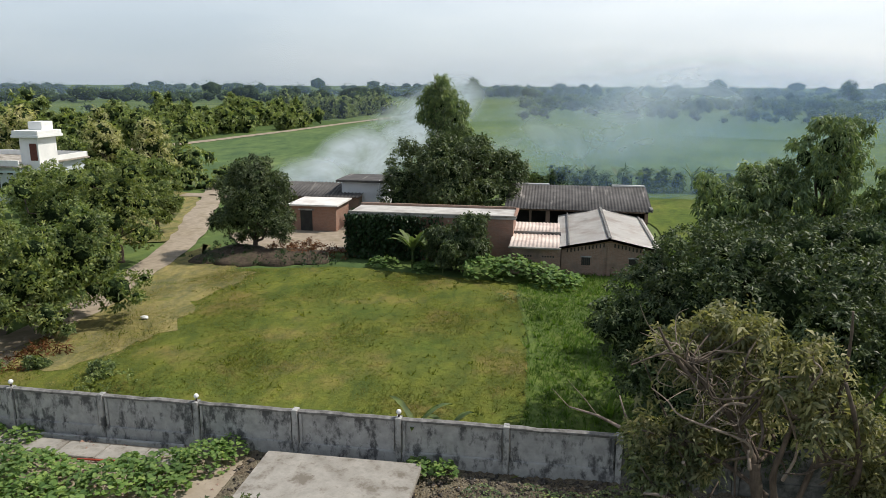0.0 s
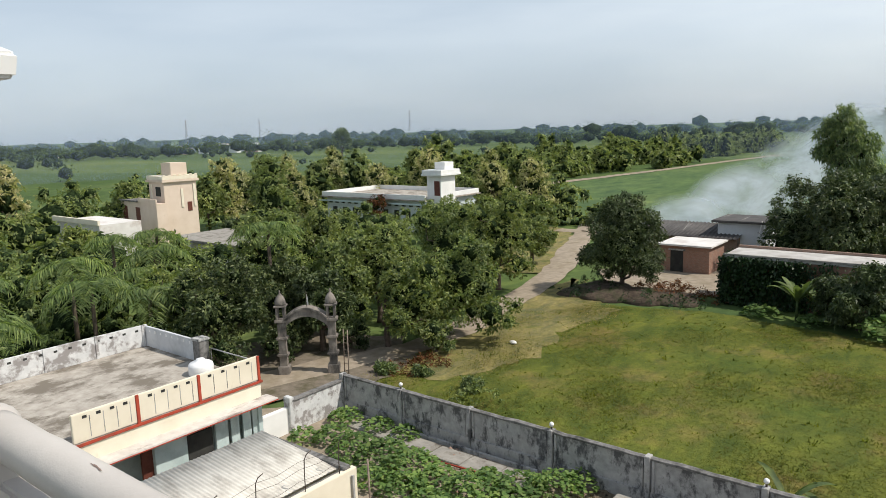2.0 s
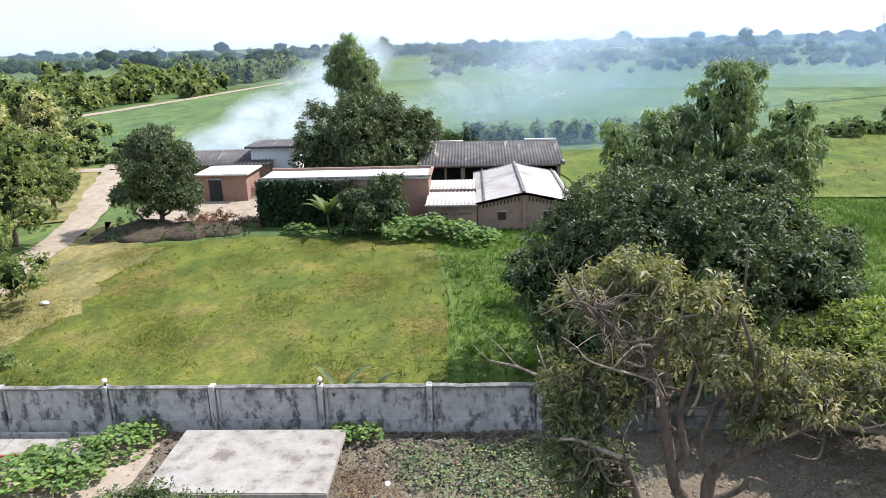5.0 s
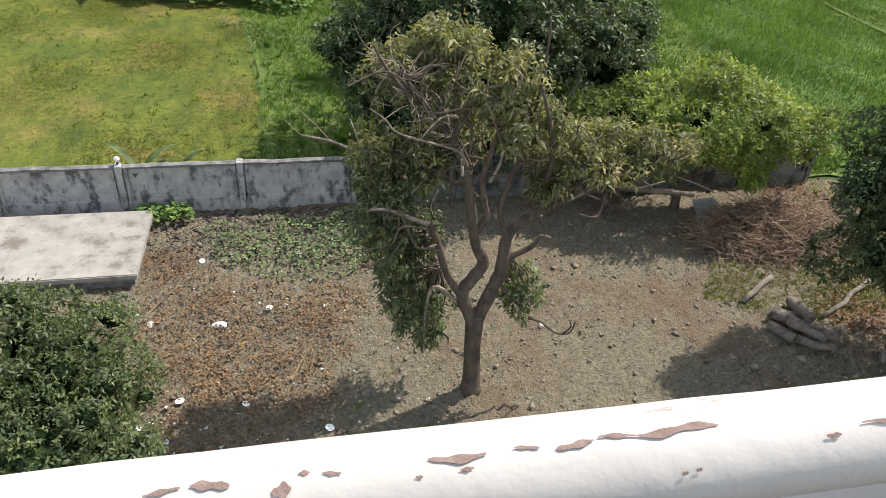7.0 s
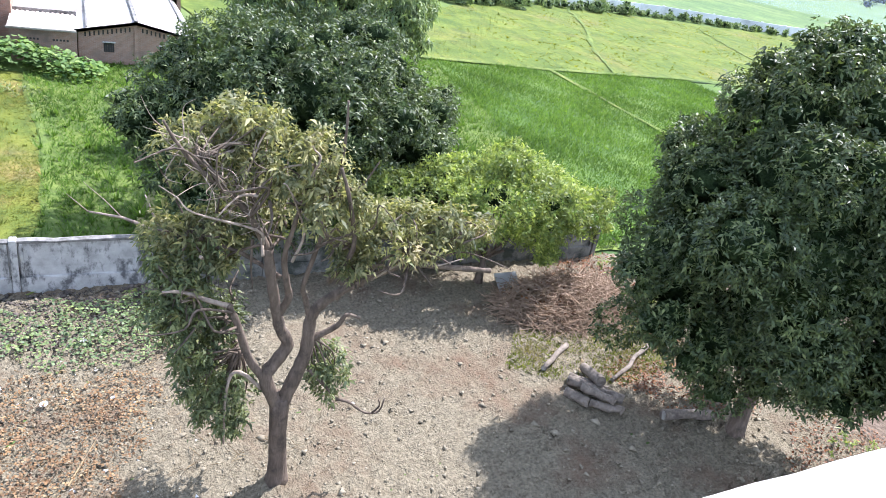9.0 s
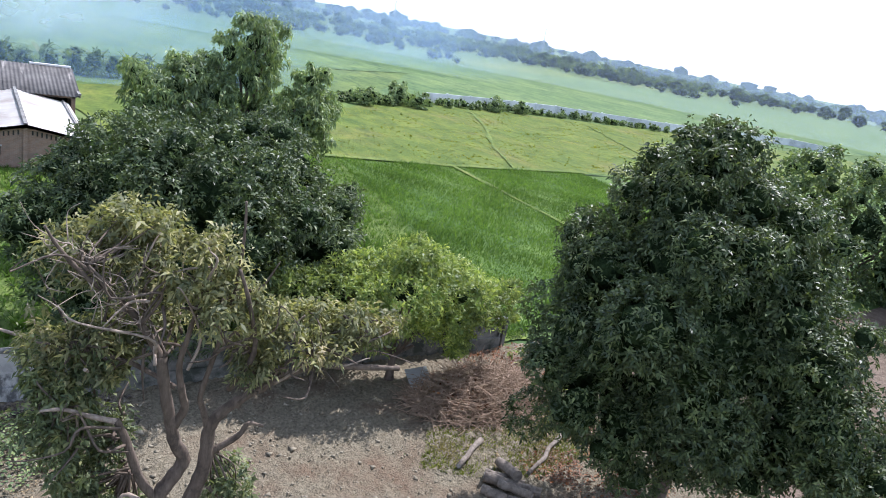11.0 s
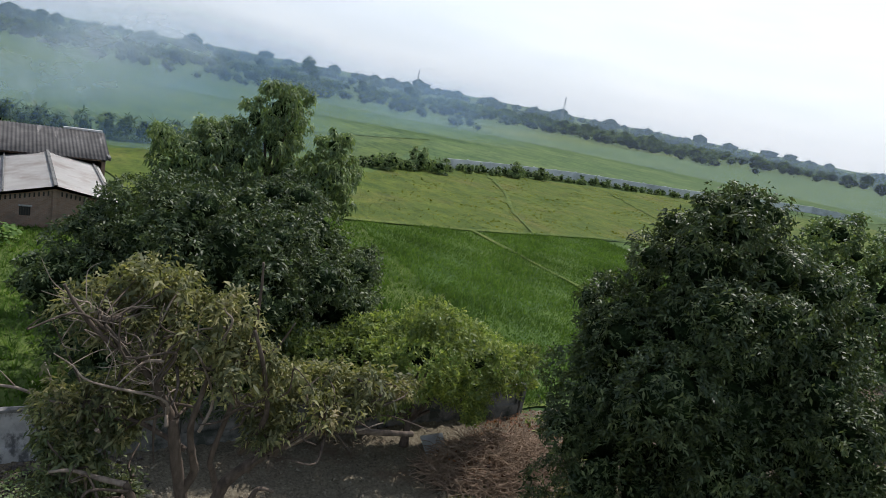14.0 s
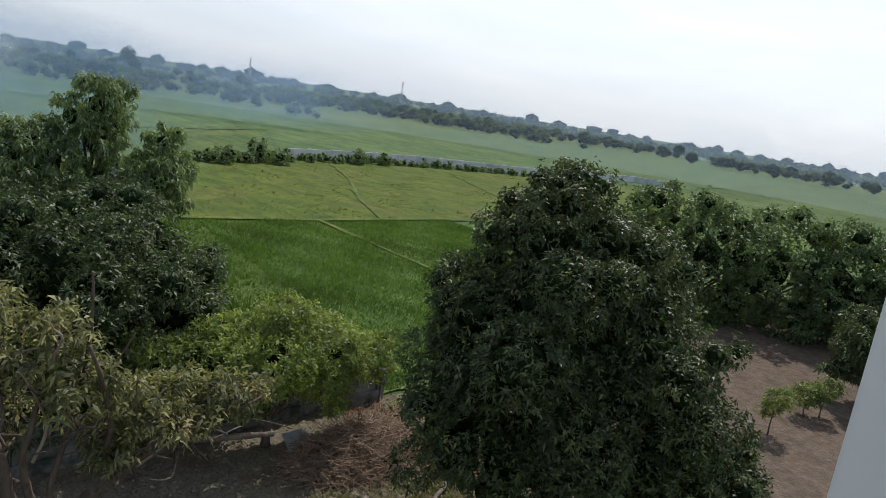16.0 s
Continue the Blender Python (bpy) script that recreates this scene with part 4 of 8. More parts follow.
part("drain_pipe", boxes((-17.48, -17.4, 15.6, 15.68, 0, 2.3)), M_CONCRETE, lean)
for y in (15.2, 13.7, 11.8, 10.2, 8.4, 6.6):
    bar = thing("fence_bar", "thin rusty iron bar with a bent tip", "post", (-17.62, y, 2.5), group="iron bars along the lean-to")
    bm = bmesh.new()
    tube(bm, [(0, 0, -0.05), (0.0, 0, 0.6), (0.02, 0.01, 1.1), (0.06, 0.08, 1.28), (0.1, 0.25, 1.36)], 0.018, 5)
    part("rod", bm, M_IRON, bar)
wire = thing("wire", "sagging dark wires strung between iron bars", "wire")
for zz in (2.95, 3.35, 3.62):
    bm = bmesh.new()
    tube(bm, [(-17.6, 15.2 - 1.72 * k / 2, zz - 0.1 * (k % 2)) for k in range(11)], 0.006, 4)
    part("strand", bm, M_IRON, wire)
for y in (13.6, 11.2):
    br = thing("bracket", "small rusty bracket fixed to the cream wall", "bracket", (-17.5, y, 2.15), group="brackets on the cream wall")
    bm = bmesh.new()
    tube(bm, [(0, 0, 0), (0.25, 0, 0.05), (0.28, 0, -0.12)], 0.025, 5)
    part("arm", bm, M_COPING, br)
low = thing("tin_shed", "low shed with grey tin roof and raised kerb", "shed")
part("wall", boxes((-16.4, -13.2, 5.0, 12.9, -0.1, 1.95), soft=0.02), M_CREAM, low)
part("roof_sheet", corrugated(-16.2, -13.45, 5.0, 12.7, 2.12, 2.02, 0.1, 0.012), M_TIN, low)
part("kerb", boxes((-16.5, -13.2, 12.7, 12.98, 1.95, 2.2), soft=0.02), M_COPING, low)
part("kerb", boxes((-13.45, -13.18, 5.0, 12.7, 1.95, 2.18), soft=0.02), M_SLAB, low)
part("trim", boxes((-13.17, -13.12, 5.0, 12.98, 1.9, 2.0)), M_RED, low)

# ---- slab, paving strip, poles in the yard ----
slab = thing("tank_cover", "raised pale concrete tank cover on brick footing", "platform")
part("slab_top", boxes((-10.95, -5.0, 18.9, 22.75, 0.32, 0.52), soft=0.03), M_SLAB, slab)
part("footing", boxes((-10.8, -5.12, 19.05, 22.6, -0.1, 0.32)), M_COPING, slab)
pav = thing("paving_strip", "old cracked concrete strip along the wall foot", "paving", kind="structure")
for k in range(6):
    x = -24.6 + k * 1.75
    part("paving_slab", boxes((x, x + 1.7, 22.0 - 0.06 * k, 22.95 - 0.02 * k, -0.05, 0.09 + 0.01 * (k % 3)), soft=0.02), M_SLAB, pav)
ch = thing("drain_kerb", "long grey kerb of the drain beside the wall", "kerb", kind="structure")
part("kerb", boxes((-25.9, -14.6, 23.1, 23.25, -0.05, 0.17), soft=0.02), M_CONCRETE, ch)
lowb = thing("low_wall", "short rough brick stub wall in the yard", "wall", kind="structure")
part("wall_length", boxes((-13.2, -10.6, 17.3, 17.55, -0.1, 0.6), soft=0.03), M_BRICKPALE, lowb)
drain = thing("yard_kerb", "broken brick edging along the sandy yard", "kerb", kind="structure")
part("kerb", boxes((-13.6, -13.3, 12.9, 17.2, -0.05, 0.16), soft=0.03), M_BRICKPALE, drain)
tap = thing("hand_tap", "small rusty standpipe in the sandy yard", "tap", (-14.9, 16.4, 0))
bm = bmesh.new()
tube(bm, [(0, 0, -0.1), (0, 0, 0.55), (0.1, 0, 0.62), (0.7, 0.15, 0.6)], 0.03, 6)
part("pipe", bm, M_IRON, tap)
for i, (a, b) in enumerate((((-17.6, 20.6, 0.06), (-14.7, 22.3, 0.16)), ((-16.9, 15.9, 0), (-17.0, 15.95, 2.9)), ((-19.5, 21.5, 0.1), (-15.0, 21.9, 0.1)))):
    pl = thing("pole", "thin weathered wooden pole lying in the yard" if i != 1 else "thin grey pole standing at the wall", "pole")
    bm = bmesh.new()
    tube(bm, [a, [(a[k] + b[k]) / 2 for k in range(3)], b], 0.035, 6)
    part("shaft", bm, M_DEADWOOD if i != 2 else M_RED, pl)

# ---- gate ----
gate = thing("gate_arch", "weathered grey stone gateway arch with small domes", "gate")
GX = ((-30.9, 27.15), (-33.1, 25.25))
gd = Vector((GX[1][0] - GX[0][0], GX[1][1] - GX[0][1], 0))
span = gd.length
gate.matrix_basis = pose(*GX[0], 0, 0, 0, math.degrees(math.atan2(gd.y, gd.x)))
for s in (0, span):
    pillar = part("pillar", boxes((s - 0.22, s + 0.22, -0.22, 0.22, -0.1, 3.3), soft=0.02), M_STONE, gate)
    for z0, w in ((0.0, 0.34), (1.15, 0.32), (2.15, 0.32), (3.2, 0.36)):
        part("pillar_band", boxes((s - w, s + w, -w, w, z0, z0 + (0.55 if z0 == 0 else 0.16)), soft=0.03), M_STONE, pillar)
    for dx, dy in ((-1, -1), (1, -1), (1, 1), (-1, 1)):
        part("turret_post", boxes((s + dx * 0.2 - 0.06, s + dx * 0.2 + 0.06, dy * 0.2 - 0.06, dy * 0.2 + 0.06, 3.36, 4.1)), M_STONE, gate)
    part("turret_slab", boxes((s - 0.36, s + 0.36, -0.36, 0.36, 4.1, 4.2), soft=0.02), M_STONE, gate)
    bm = bmesh.new()
    lathe(bm, [(0.3, 4.2), (0.33, 4.3), (0.31, 4.48), (0.22, 4.68), (0.1, 4.82), (0.04, 4.9), (0.05, 4.97), (0.015, 5.1)], 14, (s, 0, 0))
    part("dome", bm, M_STONE, gate)
bm = bmesh.new()
rows = []
for k in range(17):
    u = k / 16
    x = 0.2 + (span - 0.4) * u
    zc = 2.9 + 0.62 * math.sin(math.pi * u) ** 0.8
    rows.append([bm.verts.new((x, y, zc + z)) for y, z in ((-0.3, 0), (0.3, 0), (0.3, 0.42), (0.38, 0.42), (0.38, 0.54), (-0.38, 0.54), (-0.38, 0.42), (-0.3, 0.42))])
for a, b in zip(rows, rows[1:]):
    for k in range(8):
        bm.faces.new((a[k], b[k], b[(k + 1) % 8], a[(k + 1) % 8]))
part("arch", bm, M_STONE, gate)
flag = thing("flag", "small white pennant on a thin pole over the arch", "flag", (-31.95, 26.25, 4.0))
bm = bmesh.new()
tube(bm, [(0, 0, 0), (0, 0, 0.95)], 0.018, 5)
part("pole", bm, M_IRON, flag)
bm = bmesh.new()
v = [bm.verts.new(p) for p in ((0, 0, 0.9), (0.05, 0.06, 0.55), (0.16, 0.02, 0.15), (0.02, 0, 0.12))]
bm.faces.new(v)
bmesh.ops.solidify(bm, geom=bm.faces[:], thickness=0.006)
part("cloth", bm, M_PAPER, flag)
gl = thing("gate_ladder", "narrow wooden ladder leaning by the gate pillar", "ladder", (-30.25, 27.35, 0))
for dx in (0, 0.35):
    bm = bmesh.new()
    tube(bm, [(dx, 0, 0), (dx - 0.2, 0.25, 2.6)], 0.03, 5)
    part("stile", bm, M_DEADWOOD, gl)
for k in range(6):
    bm = bmesh.new()
    s = (k + 0.5) / 6.5
    tube(bm, [(-0.2 * s, 0.25 * s, 2.6 * s), (0.35 - 0.2 * s, 0.25 * s, 2.6 * s)], 0.02, 5)
    part("rung", bm, M_DEADWOOD, gl)

# ---- farm buildings at the far side of the meadow ----
ivy = thing("brick_store", "long brick store with pale flat roof and ivy", "building")
part("wall", boxes((-17.3, -3.8, 55.6, 59.4, -0.1, 3.55)), M_BRICK, ivy)
part("roof", boxes((-17.4, -3.6, 55.45, 59.6, 3.55, 3.72), soft=0.02), M_ROOFWASH, ivy, "pale flat roof")
part("roof_kerb", boxes((-17.4, -3.6, 55.4, 55.6, 3.72, 3.86), soft=0.02), M_SLAB, ivy)
part("roof_kerb", boxes((-3.8, -3.55, 55.6, 59.6, 3.72, 3.86), soft=0.02), M_BRICK, ivy)
part("roof_kerb", boxes((-17.4, -3.8, 59.4, 59.65, 3.72, 3.92), soft=0.02), M_BRICKPALE, ivy)
n = 9000
at = np.stack([rng.uniform(-17.6, -9.5, n), 55.5 - np.abs(rng.normal(size=n)) * 0.22, rng.uniform(0, 3.7, n)], 1)
at[: n // 6, 0], at[: n // 6, 1] = -17.4 - np.abs(rng.normal(size=n // 6)) * 0.15, rng.uniform(55.4, 58.5, n // 6)
keep = (at[:, 0] < -11.5) | (rng.random(n) < 0.45)
part("ivy", leaf_mesh("ivy", at[keep], rng.normal(size=(keep.sum(), 3)) * 0.6 + [0, -0.6, -0.4], rng.uniform(0.16, 0.34, keep.sum()), 0.16), M_IVY, ivy, "dense dark green ivy")

mid = thing("low_store", "low brick store with dusty pink sheet roof", "building")
part("wall", boxes((-3.8, 0.0, 52.6, 59.5, -0.1, 2.05)), M_BRICKPALE, mid)
part("roof_sheet", corrugated(-3.9, -0.1, 52.3, 56.8, 2.12, 2.2, 0.3, 0.03, "y"), M_PINKROOF, mid)
part("roof_sheet", corrugated(-3.9, -0.1, 57.0, 60.6, 2.35, 2.45, 0.3, 0.03, "y"), M_PINKROOF, mid)
part("roof_kerb", boxes((-3.95, 0.0, 52.1, 52.3, 2.02, 2.14), soft=0.02), M_SLAB, mid)
part("roof_kerb", boxes((-3.9, 0.0, 56.8, 57.0, 2.1, 2.4), soft=0.02), M_COPING, mid)
for x in (-2.6, -0.9):
    for k in range(5):
        part("vent_brick", boxes((x - 0.5 + k * 0.2, x - 0.38 + k * 0.2, 52.57, 52.6, 1.3, 1.42)), M_DARK, mid)

gab = thing("gabled_store", "weathered brick store with whitewashed gabled roof", "building")
GXA, GXB, GYA, GYB = 0.05, 7.15, 52.9, 66.5
bm = bmesh.new()
prof = [(GXA, -0.1), (GXB, -0.1), (GXB, 2.1), ((GXA + GXB) / 2, 2.78), (GXA, 2.1)]
lo = [bm.verts.new((x, GYA, z)) for x, z in prof]
hi = [bm.verts.new((x, GYB, z)) for x, z in prof]
bm.faces.new(lo)
bm.faces.new(hi[::-1])
for i in range(5):
    j = (i + 1) % 5
    bm.faces.new((lo[j], lo[i], hi[i], hi[j]))
part("wall", bm, M_BRICKPALE, gab)
GM = (GXA + GXB) / 2
for x0, x1, z0, z1 in ((GXA - 0.3, GM, 2.05, 2.86), (GM, GXB + 0.3, 2.86, 2.05)):
    bm = bmesh.new()
    vs = [bm.verts.new(p) for p in ((x0, GYA - 0.3, z0 + 0.02), (x1, GYA - 0.3, z1 + 0.02), (x1, GYB, z1 + 0.02), (x0, GYB, z0 + 0.02))]
    bm.faces.new(vs)
    bmesh.ops.solidify(bm, geom=bm.faces[:], thickness=-0.1)
    part("roof_slope", bm, M_PALEROOF, gab, "whitewashed roof slope")
for xx, zz, w in ((GM, 2.93, 0.12), (GXB - 0.1, 2.20, 0.10), (GXA + 0.55, 2.35, 0.06)):
    part("ridge_cap", boxes((xx - w, xx + w, GYA - 0.32, GYB, zz, zz + 0.09), soft=0.02), M_COPING, gab)
for x0, z0, x1, z1 in ((GXA - 0.3, 2.03, GM, 2.84), (GM, 2.84, GXB + 0.3, 2.03)):
    bm = bmesh.new()
    vs = [bm.verts.new(p) for p in ((x0, GYA - 0.31, z0 - 0.1), (x1, GYA - 0.31, z1 - 0.1), (x1, GYA - 0.31, z1 + 0.1), (x0, GYA - 0.31, z0 + 0.1))]
    bm.faces.new(vs)
    bmesh.ops.solidify(bm, geom=bm.faces[:], thickness=0.08)
    part("barge_board", bm, M_SLAB, gab)
# dark plates on the wall face; their colour stands in for shaded openings
for k in range(24):
    x = GXA + 0.45 + k * (GXB - GXA - 0.9) / 23
    if abs(x - GM) < 0.22:
        continue
    top = 2.02 + 0.66 * (1 - abs(x - GM) / (GM - GXA))
    part("vent_slot", boxes((x - 0.05, x + 0.05, GYA - 0.012, GYA, top - 0.42, top - 0.12)), M_DARK, gab)
part("pilaster", boxes((GM - 0.14, GM + 0.14, GYA - 0.08, GYA, -0.1, 2.7), soft=0.02), M_BRICKPALE, gab)
for x in (GXA + 0.12, GXB - 0.12):
    part("pilaster", boxes((x - 0.12, x + 0.12, GYA - 0.06, GYA, -0.1, 2.05), soft=0.02), M_BRICKPALE, gab)
for x in (1.9, 5.4):
    w = part("window", boxes((x - 0.32, x + 0.32, GYA - 0.03, GYA, 0.75, 1.35), soft=0.005), M_DARK, gab, "small dark barred window")
    part("sill", boxes((x - 0.4, x + 0.4, GYA - 0.14, GYA, 1.38, 1.46), soft=0.01), M_CONCRETE, w)
    for k in range(4):
        part("bar", boxes((x - 0.25 + k * 0.15, x - 0.22 + k * 0.15, GYA - 0.05, GYA - 0.032, 0.78, 1.32)), M_IRON, w)

dark = thing("cattle_shed", "long shed under a blackened sheet roof", "building")
part("back_wall", boxes((-5.0, 8.0, 72.0, 72.3, -0.1, 4.0)), M_BRICKPALE, dark)
part("end_wall", boxes((7.7, 8.0, 66.6, 72.0, -0.1, 2.75)), M_BRICKPALE, dark)
part("front_wall", boxes((-5.0, 0.2, 66.6, 66.85, -0.1, 1.3)), M_BRICKPALE, dark)
part("front_wall", boxes((-5.0, -4.3, 66.6, 66.85, 1.3, 2.75)), M_BRICKPALE, dark)
part("front_wall", boxes((-1.4, -1.0, 66.6, 66.85, 1.3, 2.75)), M_BRICKPALE, dark)
part("pier", boxes((-2.95, -2.75, 66.6, 66.85, 1.3, 2.75)), M_BRICKPALE, dark)
# dark wall added inside, its colour standing in for the shed's shade
part("inner_wall", boxes((-5.0, 7.7, 69.4, 69.5, -0.1, 2.9)), M_DARK, dark)
part("lintel", boxes((-5.0, 8.0, 66.6, 66.85, 2.45, 2.75)), M_BRICKPALE, dark)
for k in range(5):
    x = -5.3 + k * 2.72
    part("roof_sheet", corrugated(x, x + 2.74, 65.9, 72.4, 2.72 + 0.006 * (k % 2), 4.15, 0.3, 0.03, "y"), M_OLDROOF, dark)
part("ridge_cap", boxes((-5.0, -1.2, 72.3, 72.6, 4.12, 4.25), soft=0.02), M_PALEROOF, dark)
part("ridge_cap", boxes((5.0, 8.2, 72.3, 72.6, 4.12, 4.3), soft=0.02), M_PALEROOF, dark)
part("verge", boxes((8.1, 8.35, 65.9, 72.5, 2.85, 3.0)), M_COPING, dark)

red = thing("brick_shed", "small brick shed with pale flat roof and doorway", "shed")
part("wall", boxes((-26.0, -21.5, 64.9, 69.2, -0.1, 2.5)), M_BRICK, red)
part("roof", boxes((-26.3, -21.2, 64.5, 69.4, 2.5, 2.66), soft=0.02), M_PALEROOF, red)
part("door", boxes((-25.1, -23.9, 64.86, 64.9, 0, 2.05)), M_DARK, red, "dark open doorway")
part("lintel", boxes((-25.3, -23.7, 64.82, 64.9, 2.05, 2.2), soft=0.01), M_CONCRETE, red)
old = thing("thatch_shed", "sagging dark roofed shed in the smoke", "shed")
part("wall", boxes((-31.0, -21.0, 71.5, 75.5, -0.1, 2.4)), M_BRICKPALE, old)
part("roof_sheet", corrugated(-31.4, -20.8, 70.9, 76.0, 2.45, 3.3, 0.4, 0.06, "y"), M_OLDROOF, old)
pump = thing("pump_house", "grey plastered pump house with dark flat roof", "building")
part("wall", boxes((-23.2, -18.6, 72.5, 77, -0.1, 3.9)), M_CANAL, pump)
part("roof", boxes((-23.7, -17.8, 72.0, 77.5, 3.9, 4.12), soft=0.03), M_OLDROOF, pump)
lad = thing("bamboo_poles", "pale bamboo poles leaning on the pump house", "poles")
for k in range(4):
    bm = bmesh.new()
    tube(bm, [(-19.4 + 0.35 * k, 70.6, 0), (-18.9 + 0.3 * k, 72.2, 4.2 - 0.2 * k)], 0.05, 5)
    part("pole", bm, M_PALEROOF, lad)

# ---- houses among the trees ----
wh = thing("white_house", "white flat-roofed house with a stair tower", "building")
part("wall", boxes((-82.5, -62.8, 74.0, 85.8, -0.1, 4.3)), M_BLUEWHITE, wh)
part("roof", boxes((-83.2, -62.2, 73.2, 86.2, 4.3, 4.5), soft=0.03), M_ROOF, wh)
for r in ((-83.0, -62.4, 73.4, 73.6), (-83.0, -62.4, 85.8, 86.0), (-83.0, -82.8, 73.6, 85.8), (-62.6, -62.4, 78.5, 85.8)):
    part("parapet", boxes((*r, 4.5, 5.15), soft=0.03), M_WHITE, wh)
part("band", boxes((-83.3, -62.1, 73.1, 73.3, 3.75, 3.95), soft=0.02), M_BLUE, wh)
for k in range(9):
    x = -81.2 + k * 2.1
    w = part("window", boxes((x, x + 0.9, 73.94, 74.0, 1.5, 2.9)), M_DARK, wh)
part("stair_tower", boxes((-63.4, -61.0, 75.2, 78.4, -0.1, 8.0)), M_WHITE, wh)
part("tower_roof", boxes((-64.0, -60.4, 74.6, 79.0, 7.7, 8.0), soft=0.03), M_WHITE, wh)
part("tower_parapet", boxes((-63.9, -60.5, 74.7, 78.9, 8.0, 8.5), soft=0.03), M_WHITE, wh)
part("tank_room", boxes((-62.9, -61.1, 76.3, 78.3, 8.5, 9.5), soft=0.04), M_WHITE, wh)
part("door", boxes((-62.1, -61.2, 75.13, 75.2, 5.0, 7.0)), M_DOOR, wh, "dark red tower door")
for k in range(14):
    part("vent", boxes((-82.0 + k * 1.35, -81.3 + k * 1.35, 73.93, 74.0, 3.45, 3.68)), M_DARK, wh)

ph = thing("peach_house", "peach two-storey house with a roof tower", "building")
ph.matrix_basis = pose(-85.5, 48.9, 0, 0, 0, -6.4)
part("tower", boxes((-4.5, 0, 0, 4.4, -0.1, 8.6)), M_PEACH, ph)
part("cornice", boxes((-4.8, 0.3, -0.3, 4.7, 8.3, 8.6), soft=0.03), M_PEACH, ph)
part("parapet", boxes((-4.7, 0.2, -0.2, 4.6, 8.6, 9.1), soft=0.05), M_CREAM, ph)
for k in range(7):
    part("merlon", boxes((0.02, 0.2, -0.1 + k * 0.72, 0.3 + k * 0.72, 9.1, 9.28), soft=0.04), M_CREAM, ph)
part("tank_room", boxes((-3.0, -0.2, 1.2, 3.4, 9.1, 10.75), soft=0.03), M_PEACH, ph)
part("lower_floor", boxes((-11.0, 0.5, -1.4, 0.0, -0.1, 5.7)), M_PEACH, ph)
part("lower_parapet", boxes((-5.0, 0.6, -1.5, -1.3, 5.7, 6.3), soft=0.04), M_PEACH, ph)
part("lower_roof", boxes((-11.2, -5.0, -1.7, 0.2, 5.7, 5.9), soft=0.02), M_COPING, ph)
part("window", boxes((-2.4, -1.0, -0.06, 0.0, 6.5, 7.7)), M_DARK, ph)
part("window_frame", boxes((-3.9, -3.6, -0.07, 0.0, 6.2, 8.0)), M_CREAM, ph)
for x in (-10.2, -6.0):
    part("window", boxes((x, x + 1.3, -1.46, -1.4, 3.2, 5.0)), M_DOOR, ph)
part("door", boxes((0.0, 0.06, 3.0, 3.6, 4.4, 5.6)), M_DOOR, ph)
part("door_surround", boxes((0.0, 0.12, 2.2, 2.5, 5.0, 7.4), (0.0, 0.12, 3.9, 4.2, 5.0, 7.9)), M_CREAM, ph)
ch2 = thing("low_house", "low pale house roof showing between palms", "building")
part("wall", boxes((-70.0, -58.0, 40.5, 47.0, -0.1, 3.3)), M_PALEROOF, ch2)
part("roof", boxes((-70.5, -57.5, 40.0, 47.5, 3.3, 3.55), soft=0.03), M_SLAB, ch2)
ch3 = thing("low_wall_house", "low whitewashed house beside the peach house", "building")
part("wall", boxes((-92.0, -81.0, 38.0, 43.0, -0.1, 4.4)), M_PALEROOF, ch3)
part("parapet", boxes((-92.3, -80.7, 37.7, 38.0, 4.4, 5.0), soft=0.03), M_CREAM, ch3)
hut = thing("gate_hut", "small red-roofed hut between palms", "hut")
part("wall", boxes((-51.5, -48.5, 29.5, 32.0, -0.1, 2.6)), M_BRICK, hut)
part("roof", boxes((-51.8, -48.2, 29.2, 32.3, 2.6, 2.75), soft=0.03), M_RED, hut)

# long white wall across the far pasture
cw = thing("field_wall", "long whitewashed wall across the far pasture", "wall", kind="structure")
line = [(69, 111.5), (88, 116), (107, 118), (137, 112.5), (165, 114), (190, 113), (198, 103)]
for (x0, y0), (x1, y1) in zip(line, line[1:]):
    n = max(1, int(math.hypot(x1 - x0, y1 - y0) / 6))
    for k in range(n):
        a, b = (x0 + (x1 - x0) * k / n, y0 + (y1 - y0) * k / n), (x0 + (x1 - x0) * (k + 1) / n, y0 + (y1 - y0) * (k + 1) / n)
        dx, dy = b[0] - a[0], b[1] - a[1]
        d = math.hypot(dx, dy)
        bm = boxes((0, d - 0.1, -0.12, 0.12, -0.1, 1.75), (d - 0.22, d + 0.08, -0.18, 0.18, -0.1, 1.9))
        ob = part("wall_bay", bm, M_CANAL, cw)
        ob.matrix_basis = pose(a[0], a[1], 0, 0, 0, math.degrees(math.atan2(dy, dx)))

# ---- roof terrace where the camera stands ----
DZ = 12.5
block = thing("terrace_building", "tall white building with a roof terrace", "building", kind="structure")
part("wall", boxes((-2.7, 2.7, -9, 0.30, -0.1, DZ - 0.2)), M_WHITE, block)
part("deck", boxes((-2.8, 2.8, -9.1, 0.44, DZ - 0.2, DZ), soft=0.02), M_DECK, block)
bal = thing("balustrade", "white painted pipe balustrade with flaking paint", "balustrade")
RY, RH = 0.382, 13.428


def elbow_rail(pts, r):
    """A round rail with small dents and joints along it."""
    bm = bmesh.new()
    fine = []
    for a, b in zip(pts, pts[1:]):
        a, b = Vector(a), Vector(b)
        n = max(2, int((b - a).length / 0.06))
        fine += [a + (b - a) * k / n for k in range(n)]
    fine.append(Vector(pts[-1]))
    q = np.random.default_rng(2)
    tube(bm, fine, [r * (1 + 0.012 * q.normal()) for _ in fine], 24)
    return bm


